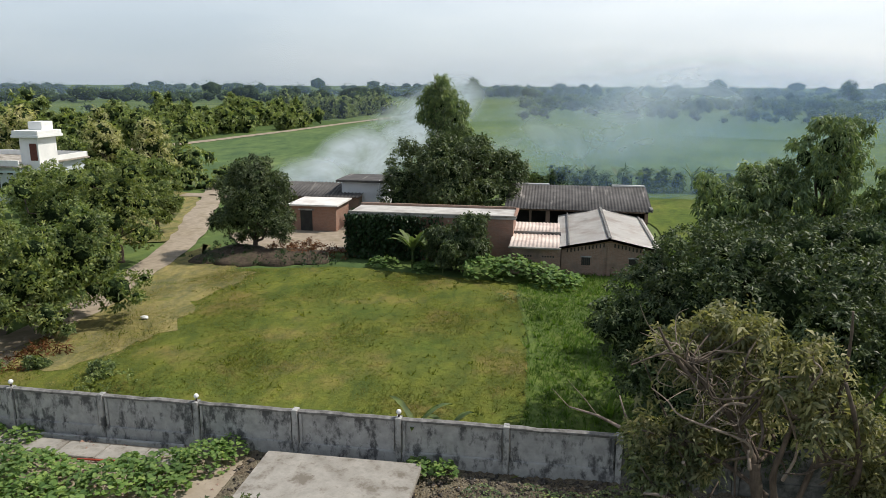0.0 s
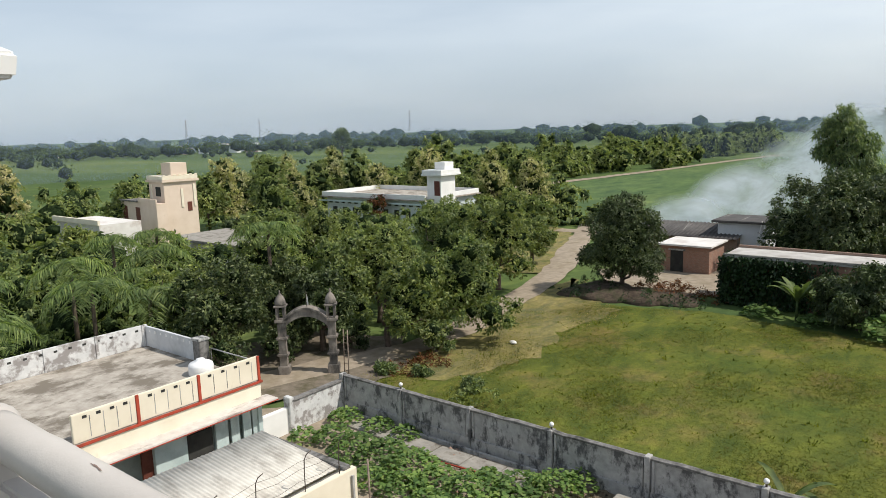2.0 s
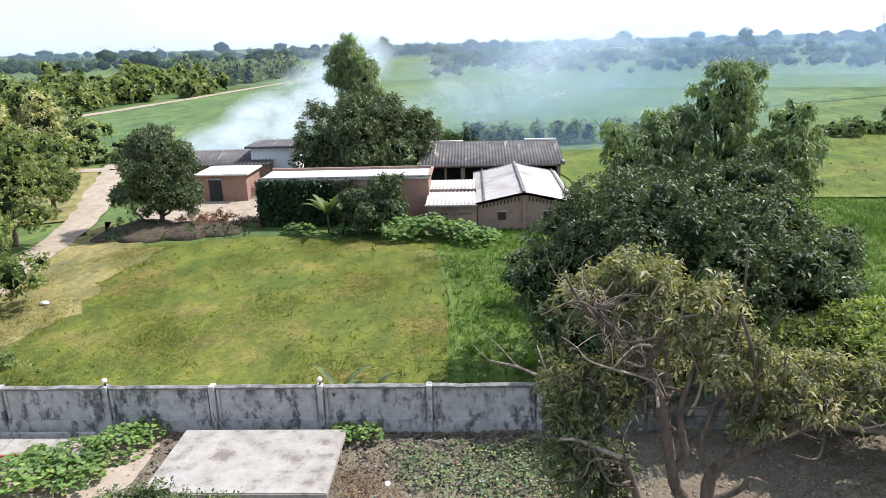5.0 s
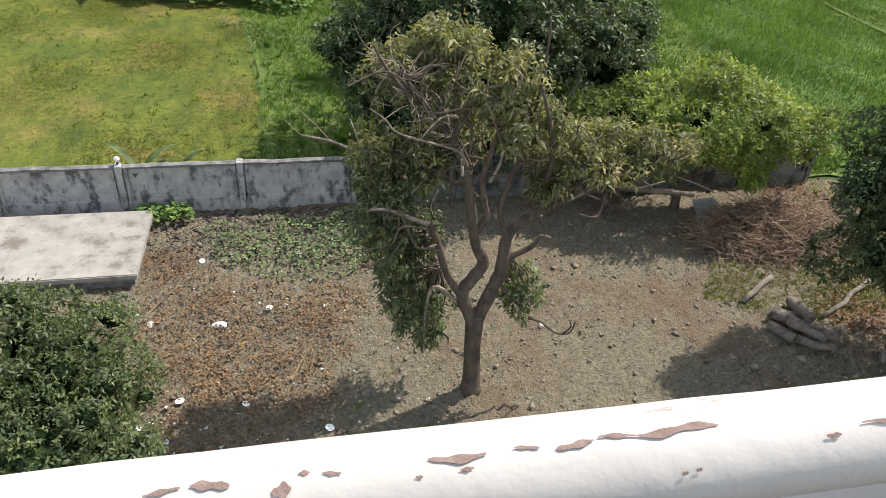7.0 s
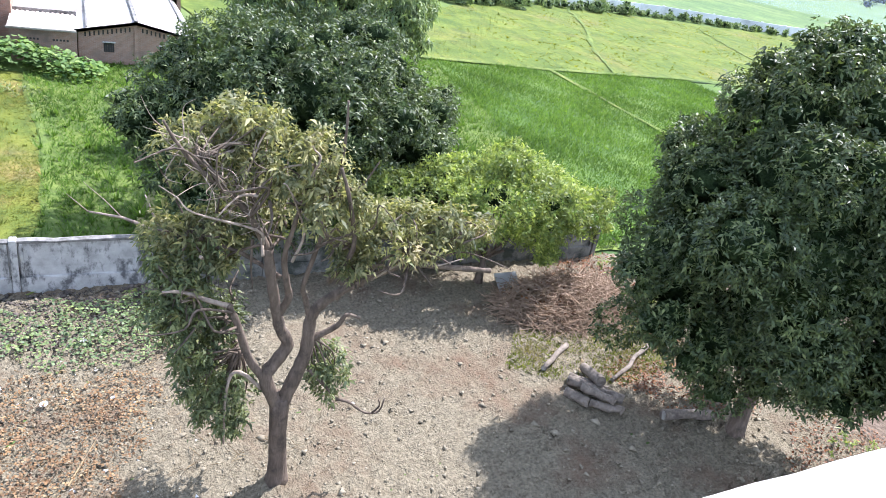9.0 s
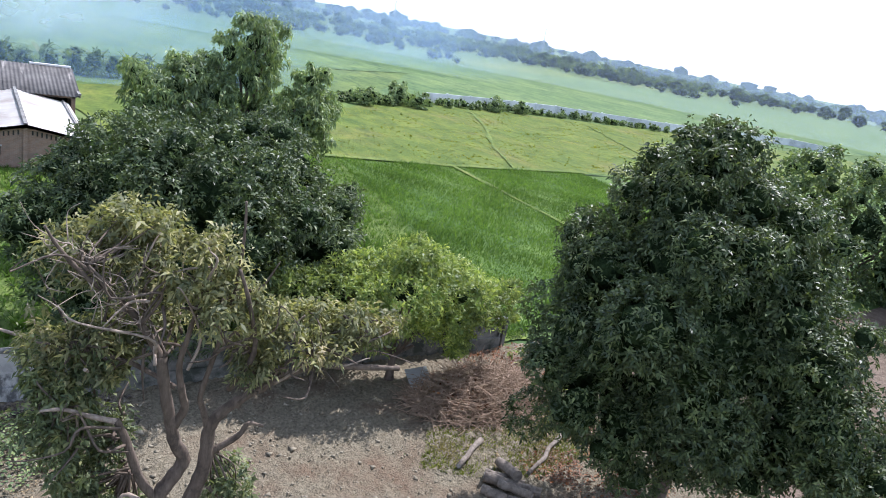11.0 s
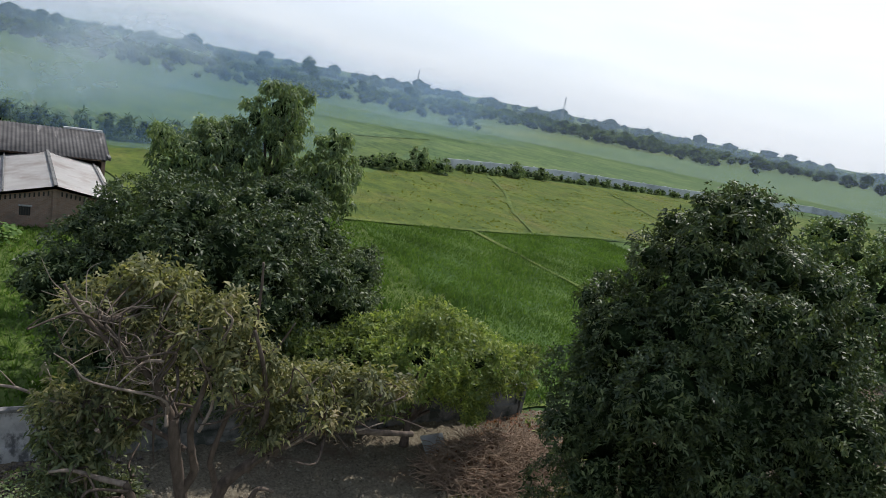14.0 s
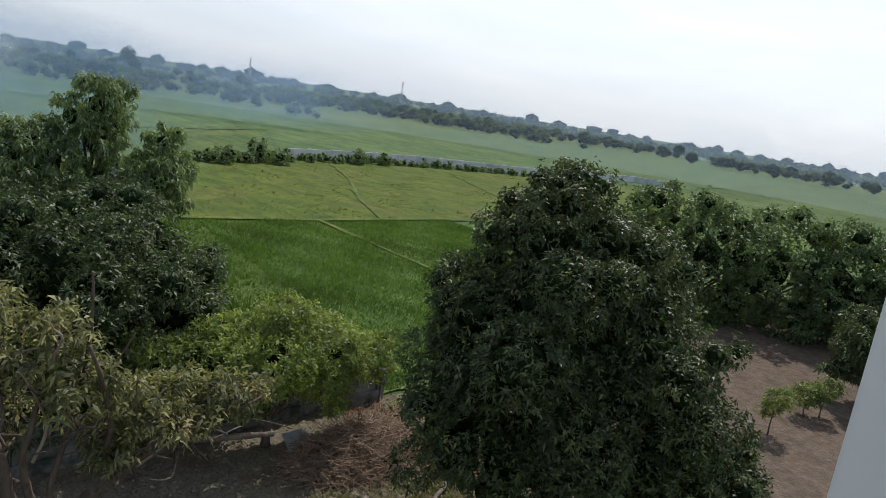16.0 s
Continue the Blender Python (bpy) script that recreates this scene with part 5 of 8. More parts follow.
rail = part("handrail", elbow_rail([(-2.0, RY, RH), (1.58, RY, RH)], 0.041), M_RAIL, bal)
part("handrail", elbow_rail([(-2.01, RY + 0.005, RH), (-2.22, 0.26, RH)], 0.035), M_RAIL, bal)
part("handrail", elbow_rail([(1.56, RY, RH), (1.60, RY, RH - 0.03), (1.63, RY, 13.0), (2.24, RY, 12.95)], 0.035), M_RAIL, bal)
for x in (-2.005,):
    bm = bmesh.new()
    bmesh.ops.create_uvsphere(bm, u_segments=18, v_segments=10, radius=0.05)
    for f in bm.faces:
        f.smooth = True
    for v in bm.verts:
        v.co = v.co * (1 + 0.08 * noise.noise(v.co * 30)) + Vector((x, RY, RH))
    part("joint", bm, M_RAIL, bal)
    part("newel", boxes((x - 0.058, x + 0.058, RY - 0.034, RY + 0.034, DZ, RH - 0.02), soft=0.012), M_RAIL, bal)
for a, b in (((-1.965, RY), (1.5, RY)), ((-2.05, RY - 0.02), (-2.2, 0.27))):
    a, b = Vector((*a, 0)), Vector((*b, 0))
    d = b - a
    rot = math.degrees(math.atan2(d.y, d.x))
    ln = d.length
    for z0, z1, w in ((13.285, 13.34, 0.022), (12.66, 12.72, 0.026)):
        ob = part("lower_rail", boxes((0, ln, -w, w, z0, z1), soft=0.008), M_RAIL, bal)
        ob.matrix_basis = pose(a.x, a.y, 0, 0, 0, rot)
    for k in range(max(1, int(ln / 0.26))):
        x = 0.13 + k * 0.26
        bm = bmesh.new()
        tube(bm, [(x + 0.085 * math.cos(t), 0, 13.0 + 0.085 * math.sin(t)) for t in (2 * math.pi * j / 14 for j in range(15))], 0.017, 6)
        ob = part("ring", bm, M_RAIL, bal)
        ob.matrix_basis = pose(a.x, a.y, 0, 0, 0, rot)
        for sgn in (-1, 1):
            bm = bmesh.new()
            tube(bm, [(x - sgn * 0.12, 0, 13.285), (x - sgn * 0.05, 0, 13.07), (x + sgn * 0.05, 0, 12.93), (x + sgn * 0.12, 0, 12.72)], 0.014, 5)
            ob = part("scroll", bm, M_RAIL, bal)
            ob.matrix_basis = pose(a.x, a.y, 0, 0, 0, rot)
# flakes where the paint has gone: x from, to, angle from the top towards the street, breadth
for x0, x1, tilt, wide in ((-0.15, -0.128, -14, 5), (-0.122, -0.098, -14, 9), (-0.072, -0.06, -26, 14), (-0.055, -0.048, -14, 5), (-0.04, -0.028, -15, 4), (0.03, 0.07, -14, 8), (0.05, 0.06, -24, 4), (0.09, 0.108, -14, 4), (0.12, 0.148, -15, 7), (0.152, 0.18, -13, 5), (0.18, 0.245, -13, 9), (0.208, 0.213, -55, 4), (0.219, 0.224, -55, 4), (0.327, 0.34, -35, 5), (0.02, 0.025, -30, 3), (0.36, 0.40, -30, 4), (0.62, 0.70, -14, 6), (-0.6, -0.52, -10, 7), (-1.1, -1.04, -20, 5), (-1.6, -1.56, 0, 5)):
    bm = bmesh.new()
    rows, n = [], 10
    for k in range(n + 1):
        s = k / n
        x, half = x0 + (x1 - x0) * s, 0.6 * math.radians(wide) * (math.sin(math.pi * min(0.97, max(0.03, s))) ** 0.5) * (0.75 + 0.25 * math.sin(60 * x + 9 * s))
        mid = math.radians(tilt) + 0.04 * math.sin(90 * x)
        rows.append([bm.verts.new((x, RY + 0.0425 * math.sin(mid + f * half), RH + 0.0425 * math.cos(mid + f * half))) for f in (-1, 0, 1)])
    for a, b in zip(rows, rows[1:]):
        for k in range(2):
            bm.faces.new((a[k], b[k], b[k + 1], a[k + 1]))
    part("flake", bm, M_PRIMER, rail, "bare brown patch in the paint")
col = thing("column", "white plastered square column with sloped cap", "column", (-2.355, 0.265, DZ), group="terrace columns")
part("shaft", boxes((-0.155, 0.155, -0.155, 0.155, 0, 1.592), soft=0.01), M_WHITE, col)
part("shaft_base", boxes((-0.19, 0.19, -0.19, 0.165, 0, 0.2), soft=0.012), M_WHITE, col)
bm = bmesh.new()
rings = []
for w, z in ((0.245, 1.588), (0.272, 1.594), (0.278, 1.642), (0.16, 1.715), (0.14, 1.725)):
    rings.append([bm.verts.new((sx * w, sy * w, z)) for sx, sy in ((-1, -1), (1, -1), (1, 1), (-1, 1))])
for a, b in zip(rings, rings[1:]):
    for k in range(4):
        bm.faces.new((a[k], a[(k + 1) % 4], b[(k + 1) % 4], b[k]))
bm.faces.new(rings[0][::-1])
bm.faces.new(rings[-1])
bmesh.ops.bevel(bm, geom=bm.edges[:], offset=0.006, segments=2, affect="EDGES")
part("cap", bm, M_WHITE, col)
part("neck", boxes((-0.13, 0.13, -0.13, 0.13, 1.72, 1.77), soft=0.006), M_WHITE, col)
part("upper_band", boxes((-0.19, 0.19, -0.19, 0.19, 1.77, 1.825), soft=0.01), M_WHITE, col)
part("upper_shaft", boxes((-0.14, 0.14, -0.14, 0.14, 1.82, 2.9), soft=0.008), M_WHITE, col)
pier = thing("pier", "plain white plastered pier at the terrace end", "column", (2.40, 0.39, DZ), group="terrace columns")
part("shaft", boxes((-0.155, 0.155, -0.155, 0.155, 0, 3.0), soft=0.01), M_WHITE, pier)

# ---- near trees ----
# half-dead mango in the yard
dt = thing("half_dead_tree", "half-dead mango tree with sparse olive leaves", "tree", (4.22, 13.3, 0))
O = Vector((4.22, 13.3, 0))
def limb(pts, r0, r1, bark=M_BARK, parent=dt, n=8):
    pts = [Vector(p) - O for p in pts]
    fine = []
    for i in range(len(pts) - 1):
        p0, p1, p2, p3 = pts[max(i - 1, 0)], pts[i], pts[i + 1], pts[min(i + 2, len(pts) - 1)]
        for k in range(4):
            s = k / 4
            fine.append(0.5 * ((2 * p1) + (p2 - p0) * s + (2 * p0 - 5 * p1 + 4 * p2 - p3) * s * s + (3 * p1 - p0 - 3 * p2 + p3) * s ** 3))
    fine.append(pts[-1])
    bm = bmesh.new()
    m = len(fine) - 1
    tube(bm, fine, [r0 + (r1 - r0) * i / m + 0.012 * math.sin(2.3 * i) * r0 / 0.2 for i in range(m + 1)], n)
    return part("limb", bm, bark, parent)


bm = bmesh.new()
tube(bm, [(0, 0, -0.1), (0.0, 0, 0.15), (-0.02, 0.0, 0.7), (-0.08, 0.0, 1.6), (-0.08, 0.02, 2.2), (-0.10, 0.02, 2.7)], [0.36, 0.27, 0.225, 0.215, 0.23, 0.25], 14)
part("trunk", bm, M_LIMB, dt)
# two winding main limbs, and what grows out of them
limb([(4.09, 13.3, 2.4), (3.74, 13.3, 3.3), (3.97, 13.35, 3.72), (4.22, 13.4, 4.14), (4.01, 13.4, 4.6), (3.89, 13.4, 5.12), (3.70, 13.3, 5.96), (3.58, 13.3, 6.75)], 0.17, 0.11, M_LIMB, n=10)
limb([(4.15, 13.3, 2.4), (4.44, 13.25, 3.34), (4.61, 13.2, 4.05), (4.63, 13.2, 4.83), (4.74, 13.15, 5.23), (5.11, 13.0, 5.67), (5.79, 12.9, 6.12), (6.58, 12.7, 6.5), (7.49, 12.6, 6.42), (8.65, 12.5, 6.3)], 0.18, 0.06, M_LIMB, n=10)
limb([(3.58, 13.3, 6.7), (3.32, 13.3, 7.22), (2.86, 13.25, 7.92), (2.19, 13.2, 8.52), (1.75, 13.2, 9.07), (1.51, 13.2, 9.5)], 0.095, 0.02, M_LIMB)
limb([(3.95, 13.4, 5.0), (4.12, 13.3, 5.47), (4.02, 13.2, 5.89), (3.89, 13.1, 6.6), (3.98, 13.0, 7.27), (4.1, 12.9, 8.0)], 0.10, 0.04, M_LIMB)
limb([(4.6, 13.2, 5.0), (4.46, 13.2, 5.5), (4.36, 13.1, 5.88), (4.53, 13.0, 6.79), (4.66, 12.8, 7.78), (4.76, 12.7, 8.75), (4.75, 12.6, 9.66), (4.72, 12.6, 10.2)], 0.075, 0.02, M_LIMB)
limb([(4.70, 13.2, 4.35), (5.25, 13.1, 4.73), (5.43, 13.05, 5.04), (5.75, 13.0, 4.95)], 0.08, 0.035, M_LIMB)
limb([(4.72, 13.2, 3.5), (5.23, 13.1, 2.89), (5.49, 13.1, 2.49)], 0.06, 0.03, M_LIMB)
limb([(5.45, 13.1, 2.55), (5.81, 13.1, 2.39), (6.28, 13.1, 1.97), (6.67, 13.1, 1.93), (6.78, 13.1, 2.31)], 0.045, 0.02, M_LIMB)
limb([(6.5, 13.1, 1.92), (6.62, 13.0, 2.2), (6.55, 13.0, 2.45)], 0.03, 0.012, M_LIMB)
limb([(3.74, 13.3, 3.25), (3.35, 13.35, 3.86), (3.04, 13.4, 4.85), (2.83, 13.4, 5.35)], 0.11, 0.07, M_LIMB)
limb([(2.86, 13.4, 5.3), (2.33, 13.45, 5.5), (1.9, 13.5, 5.68), (1.51, 13.5, 5.7)], 0.065, 0.025, M_DEADWOOD)
limb([(3.9, 13.3, 2.7), (3.15, 13.4, 3.5), (2.9, 13.45, 3.0), (2.89, 13.5, 1.3)], 0.06, 0.02, M_DEADWOOD)
limb([(3.25, 13.3, 8.45), (3.45, 13.0, 8.62), (3.82, 12.8, 8.8), (4.33, 12.7, 8.87)], 0.012, 0.024, M_DEADWOOD)
limb([(3.9, 13.3, 6.0), (3.1, 13.8, 6.4), (2.2, 14.2, 6.6), (1.5, 14.4, 6.7)], 0.06, 0.02, M_LIMB)
limb([(4.9, 13.0, 6.0), (5.2, 12.6, 7.0), (4.9, 12.3, 8.2), (4.6, 12.2, 9.0)], 0.07, 0.03, M_LIMB)
for k, f in enumerate((0.15, 0.3, 0.5, 0.7)):
    a = np.array([4.6 + 3.4 * f, 13.0 - 0.4 * f, 5.2 + 1.2 * min(1, 2 * f)])
    limb([a, a + [0.2, -0.1, 0.5], a + [0.6, -0.2, 0.9], a + [0.9, -0.3, 1.0]], 0.05, 0.018, M_LIMB)
q = np.random.default_rng(5)
for k in range(34):
    a = np.array([(3.6, 13.3, 6.8), (4.3, 12.8, 8.0), (5.0, 12.8, 7.0), (6.4, 12.5, 6.9), (2.6, 13.8, 4.9), (3.0, 13.3, 7.9), (2.4, 14.1, 6.6)][k % 7]) + q.normal(size=3) * 0.25
    e = a + unit(q.normal(size=3) + [0, -0.2, 0.5]) * q.uniform(0.6, 1.3)
    limb([a, (a + e) / 2 + q.normal(size=3) * 0.12, e], 0.04, 0.012, M_DEADWOOD if k % 5 == 0 else M_LIMB, n=5)
for k in range(80):
    s = q.random()
    a = np.array([3.4, 13.3, 7.4]) * (1 - s) + np.array([1.75, 13.3, 9.1]) * s + q.normal(size=3) * 0.08
    e = a + np.array([-0.2, -0.3, 0.25]) * q.uniform(0.3, 1.3) + q.normal(size=3) * 0.38
    limb([a, (a + e) / 2 + q.normal(size=3) * 0.14, e], 0.014, 0.004, M_DEADWOOD, n=4)
CL = [(2.6, 13.4, 9.0, 0.9, 0.6), (3.6, 13.0, 9.1, 1.0, 0.65), (3.2, 12.9, 8.3, 1.1, 0.6), (4.4, 12.5, 8.8, 0.8, 0.8), (4.9, 12.5, 7.8, 1.1, 0.8), (3.6, 13.4, 7.2, 0.9, 0.5), (5.2, 12.8, 6.7, 0.8, 0.4),
      (5.8, 12.6, 7.2, 1.1, 0.7), (6.8, 12.5, 7.3, 1.0, 0.6), (7.8, 12.2, 7.3, 1.0, 0.5), (2.3, 14.0, 6.5, 1.0, 0.6), (1.9, 14.0, 5.2, 0.8, 0.7), (2.5, 13.8, 4.3, 0.8, 0.8), (2.7, 13.8, 2.4, 0.5, 0.9),
      (5.3, 13.0, 3.2, 0.3, 0.5), (2.3, 13.5, 3.4, 0.6, 0.7), (1.9, 13.6, 4.4, 0.5, 0.5), (1.8, 13.7, 8.3, 0.8, 0.5), (1.6, 14.4, 6.0, 0.7, 0.5), (2.6, 14.3, 5.9, 0.8, 0.6), (3.0, 14.1, 6.8, 0.8, 0.6), (3.0, 13.6, 2.0, 0.4, 0.6)]
spine = np.array([(3.6, 13.3, 6.8), (4.3, 12.8, 8.0), (5.0, 12.8, 7.0), (5.5, 12.9, 6.1), (6.5, 12.5, 6.8), (7.6, 12.3, 7.3), (2.9, 13.3, 8.0), (2.2, 13.3, 8.7), (2.9, 13.8, 4.7), (1.9, 13.9, 5.4), (2.2, 14.2, 6.6), (4.1, 13.5, 5.2), (4.75, 13.25, 4.4), (3.2, 13.7, 3.9)])
tufts = []
for k, (x, y, z, a, b) in enumerate(CL):
    y = y + (0.95 if z > 7 and x < 4 else 0.4)
    for g in range(8):
        e = np.array([x, y, z]) + unit(q.normal(size=3)) * [a, a, b] * q.uniform(0.4, 0.95)
        s0 = spine[np.argmin(((spine - e) ** 2).sum(1))] + q.normal(size=3) * 0.06
        m = (s0 + e) / 2 + q.normal(size=3) * 0.16
        limb([s0, m, e], 0.032, 0.009, M_DEADWOOD if k < 3 and g % 2 else M_LIMB, n=5)
        w = q.uniform(0.16, 0.34)
        tufts.append((*(e - O), w, w * 0.8))
        if g % 2:
            tufts.append((*(m - O + q.normal(size=3) * 0.15), w * 0.8, w * 0.6))
for k, (a, e) in enumerate((((3.4, 13.0, 7.0), (1.7, 12.7, 8.2)), ((3.1, 13.0, 7.6), (2.4, 12.6, 9.2)), ((3.3, 13.0, 7.2), (3.0, 12.5, 9.0)), ((4.0, 12.9, 6.6), (3.6, 12.3, 8.6)), ((4.5, 12.8, 7.0), (5.4, 12.0, 8.3)), ((5.1, 12.9, 5.7), (6.2, 12.0, 7.2)),
                            ((5.8, 12.8, 6.1), (7.4, 11.9, 7.0)), ((3.0, 13.3, 4.8), (1.8, 12.8, 5.9)), ((2.9, 13.3, 5.2), (1.2, 13.0, 5.0)), ((4.6, 12.7, 7.8), (4.0, 12.1, 9.4)), ((2.6, 13.1, 8.2), (1.0, 12.9, 8.8)), ((6.5, 12.5, 6.5), (8.2, 12.0, 6.9)))):
    a, e = np.array(a), np.array(e)
    limb([a, a + (e - a) * 0.33 + q.normal(size=3) * 0.2, a + (e - a) * 0.66 + q.normal(size=3) * 0.2, e, e + (e - a) * 0.15 + q.normal(size=3) * 0.2], 0.034, 0.008, M_LIMB if k % 3 else M_DEADWOOD, n=6)
c, d = crown_centres(tufts, 3300, 0.5)
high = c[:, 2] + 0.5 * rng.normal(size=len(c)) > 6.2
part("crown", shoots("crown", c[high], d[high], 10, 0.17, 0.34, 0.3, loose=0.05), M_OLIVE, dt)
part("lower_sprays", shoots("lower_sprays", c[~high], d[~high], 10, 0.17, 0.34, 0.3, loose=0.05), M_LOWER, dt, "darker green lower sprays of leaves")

# bare branch hanging over the wall
bb = thing("bare_branch", "bare grey fallen branch lying over the wall", "branch")
for pts, r0, r1 in (([(3.2, 22.6, 2.0), (2.2, 22.9, 2.4), (1.2, 23.3, 2.7), (0.2, 23.4, 2.9)], 0.09, 0.03), ([(2.4, 22.8, 2.3), (2.1, 23.0, 3.0), (1.9, 23.1, 3.6)], 0.06, 0.02),
                    ([(1.2, 23.3, 2.7), (0.7, 23.4, 3.3), (0.1, 23.5, 3.9)], 0.025, 0.008), ([(0.2, 23.4, 2.9), (-0.4, 23.5, 3.5)], 0.02, 0.008)):
    bm = bmesh.new()
    tube(bm, pts, [r0 + (r1 - r0) * i / (len(pts) - 1) for i in range(len(pts))], 6)
    part("bough", bm, M_DEADWOOD, bb)

# big dark mango behind the wall
tree("mango_tree", "large dark green mango tree behind the boundary wall", (8.0, 28.2, 0), 2.2, 0.4,
     [(0, 0, 4.6, 5.0, 3.2), (-3.2, -0.6, 4.0, 2.9, 2.1), (-4.8, -0.4, 3.8, 1.8, 1.5), (3.2, -1.0, 4.4, 3.2, 2.6), (5.0, 0, 4.6, 2.4, 2.0), (0.4, -2.0, 6.2, 3.2, 2.2), (-2.4, 0.6, 6.2, 2.8, 1.9), (2.6, 0.6, 6.8, 2.6, 1.8), (-1.0, -2.6, 3.2, 3.4, 2.0), (3.0, -2.6, 3.0, 2.6, 1.8), (-3.4, -2.0, 2.6, 2.0, 1.6), (-1.0, -3.2, 2.2, 2.0, 1.5), (-5.4, -0.2, 4.6, 1.4, 1.3)],
     9000, 8, (0.205, 0.35), M_MANGO, M_BARK, 0.14, 0.18, seed=3, puffs=26, core=0.84)
# lighter tall tree beyond it
tree("neem_tree", "tall feathery green tree with an open crown", (12.5, 38.5, 0), 3.6, 0.32,
     [(-3.4, 0, 8.3, 2.0, 1.5), (-4.3, -0.4, 7.3, 1.5, 1.4), (-1.6, -0.3, 8.2, 1.8, 1.6), (-2.2, 0.3, 9.4, 1.3, 0.9), (0.7, 0, 11.2, 1.4, 1.3), (1.8, 0.2, 11.3, 0.9, 1.2), (-0.5, 0.2, 10.5, 1.0, 1.1), (0.6, 0, 9.3, 1.5, 1.4), (4.1, -0.2, 9.6, 1.0, 0.9),
      (4.9, 0, 8.0, 1.1, 1.2), (3.2, -0.6, 7.6, 1.8, 1.2), (4.5, 0, 6.8, 1.3, 1.1), (0.8, -0.6, 6.6, 2.2, 1.4), (-2.6, -0.5, 6.0, 2.0, 1.4), (0, 0, 5.0, 2.2, 1.4)],
     5000, 9, (0.26, 0.32), M_FEATHER, M_BARK, 0.15, 0.5, seed=4, core=0.5)
# bright bushy tree at the wall
tree("guava_tree", "bushy light green tree growing at the wall", (14.6, 22.0, 0), 1.2, 0.16,
     [(0, 0, 3.8, 2.6, 1.6), (-2.6, 0.8, 3.4, 1.9, 1.3), (-4.2, 1.2, 3.6, 1.3, 1.0), (2.2, -0.6, 3.8, 1.9, 1.4), (3.8, -0.8, 3.4, 1.2, 1.0), (0.6, 0.4, 5.0, 1.5, 0.9), (-1.4, -0.4, 2.9, 1.6, 1.0), (1.8, -0.6, 2.8, 1.5, 1.0)],
     4600, 9, (0.20, 0.34), M_GUAVA, M_BARK, 0.2, 0.05, seed=5, core=0.34, ragged=0.16, puffs=8)
# big mango at the yard's far side
tree("mango_tree", "huge dense dark mango tree standing in the yard", (18.9, 11.6, 0), 1.8, 0.28,
     [(-0.1, 0.3, 6.2, 3.7, 4.0), (-2.2, 2.4, 5.2, 2.4, 2.8), (-0.6, 1.6, 10.4, 2.0, 2.0), (-0.4, 1.4, 11.6, 1.2, 1.2), (0.4, -0.4, 9.0, 2.2, 2.2), (1.2, -1.8, 6.6, 2.5, 3.0), (1.5, -3.2, 4.9, 2.0, 1.9), (-1.3, 0.6, 3.7, 2.4, 1.8), (0.2, -1.2, 4.0, 2.2, 1.6), (2.4, -4.0, 3.9, 1.4, 1.3), (-1.8, 3.2, 7.6, 1.8, 2.0), (-0.6, 0.4, 8.6, 2.8, 2.6), (1.6, 1.6, 5.8, 2.3, 2.8)],
     14000, 8, (0.17, 0.36), M_MANGO, M_BARK, 0.12, 0.2, seed=6, puffs=26, core=0.86)
# round bush below the terrace
tree("lemon_tree", "dense rounded evergreen tree below the terrace", (-7.0, 11.4, 0), 1.4, 0.2,
     [(0, 0, 3.0, 2.6, 1.7), (-2.3, 0.3, 3.0, 1.9, 1.5), (1.9, 0.6, 2.9, 1.7, 1.4), (-0.6, 1.6, 3.2, 1.8, 1.2), (1.6, -1.6, 2.8, 2.0, 1.4), (-1.4, -1.8, 2.7, 1.9, 1.3), (0.4, 0.2, 3.9, 1.7, 0.9), (2.6, -1.0, 2.4, 1.3, 1.1)],
     7500, 8, (0.115, 0.40), M_LEMON, M_BARK, 0.13, 0.1, seed=7, core=0.86)

# trees beyond the mango
for x, y, h, r, s in ((54.0, 29.5, 11.4, 4.6, 11), (57.5, 26.0, 12.0, 5.0, 12), (61.0, 21.5, 12.0, 5.0, 13), (62.5, 17.0, 11.2, 4.6, 14), (50, 33, 9.0, 4.2, 15), (64, 12.5, 10.0, 4.2, 17)):
    tree("grove_tree", "leafy tree in the grove beside bare earth", (x, y, 0), 1.2, 0.25, lobes_round(-2.2, h, r * 1.05, 13, s), 1900, 8, (0.34, 0.46), M_GROVE, M_BARK, 0.32, 0.15, group="grove trees", seed=s, puffs=4, core=0.5)
tree("bushy_tree", "dark bushy tree beside the terrace column", (49.5, 10.2, 0), 1.2, 0.18, lobes_round(0.3, 6.4, 3.4, 8, 16), 700, 14, (0.28, 0.4), M_MANGO, M_BARK, 0.3, 0.3, seed=16, puffs=8)
for x, y, h in ((37.9, 11.7, 2.7), (43.7, 11.1, 2.4), (42.9, 11.7, 1.9)):
    tree("sapling", "thin young sapling in bare earth", (x, y, 0), h * 0.4, 0.04, [(0, 0, h * 0.72, 0.75, h * 0.24), (0.6, 0.1, h * 0.6, 0.55, 0.35), (-0.65, 0, h * 0.62, 0.55, 0.35), (0.1, -0.3, h * 0.88, 0.45, 0.3)], 150, 9, (0.2, 0.4), M_BRIGHT, M_BARK, 0.16, 0.3, core=0, group="saplings", seed=int(h * 10))
for x, y, h in ((0.9, 7.3, 3.2), (5.2, 6.4, 2.9)):
    tree("cypress", "small pointed bright green conifer", (x, y, 0), 0.8, 0.06, [(0, 0, h * 0.4, 0.42, 1.0), (0, 0, h * 0.7, 0.32, 0.8), (0, 0, h * 0.9, 0.2, 0.4)], 260, 12, (0.12, 0.3), M_BRIGHT, M_BARK, 0.07, -0.5, core=0.8, group="small conifers", seed=int(h * 7))

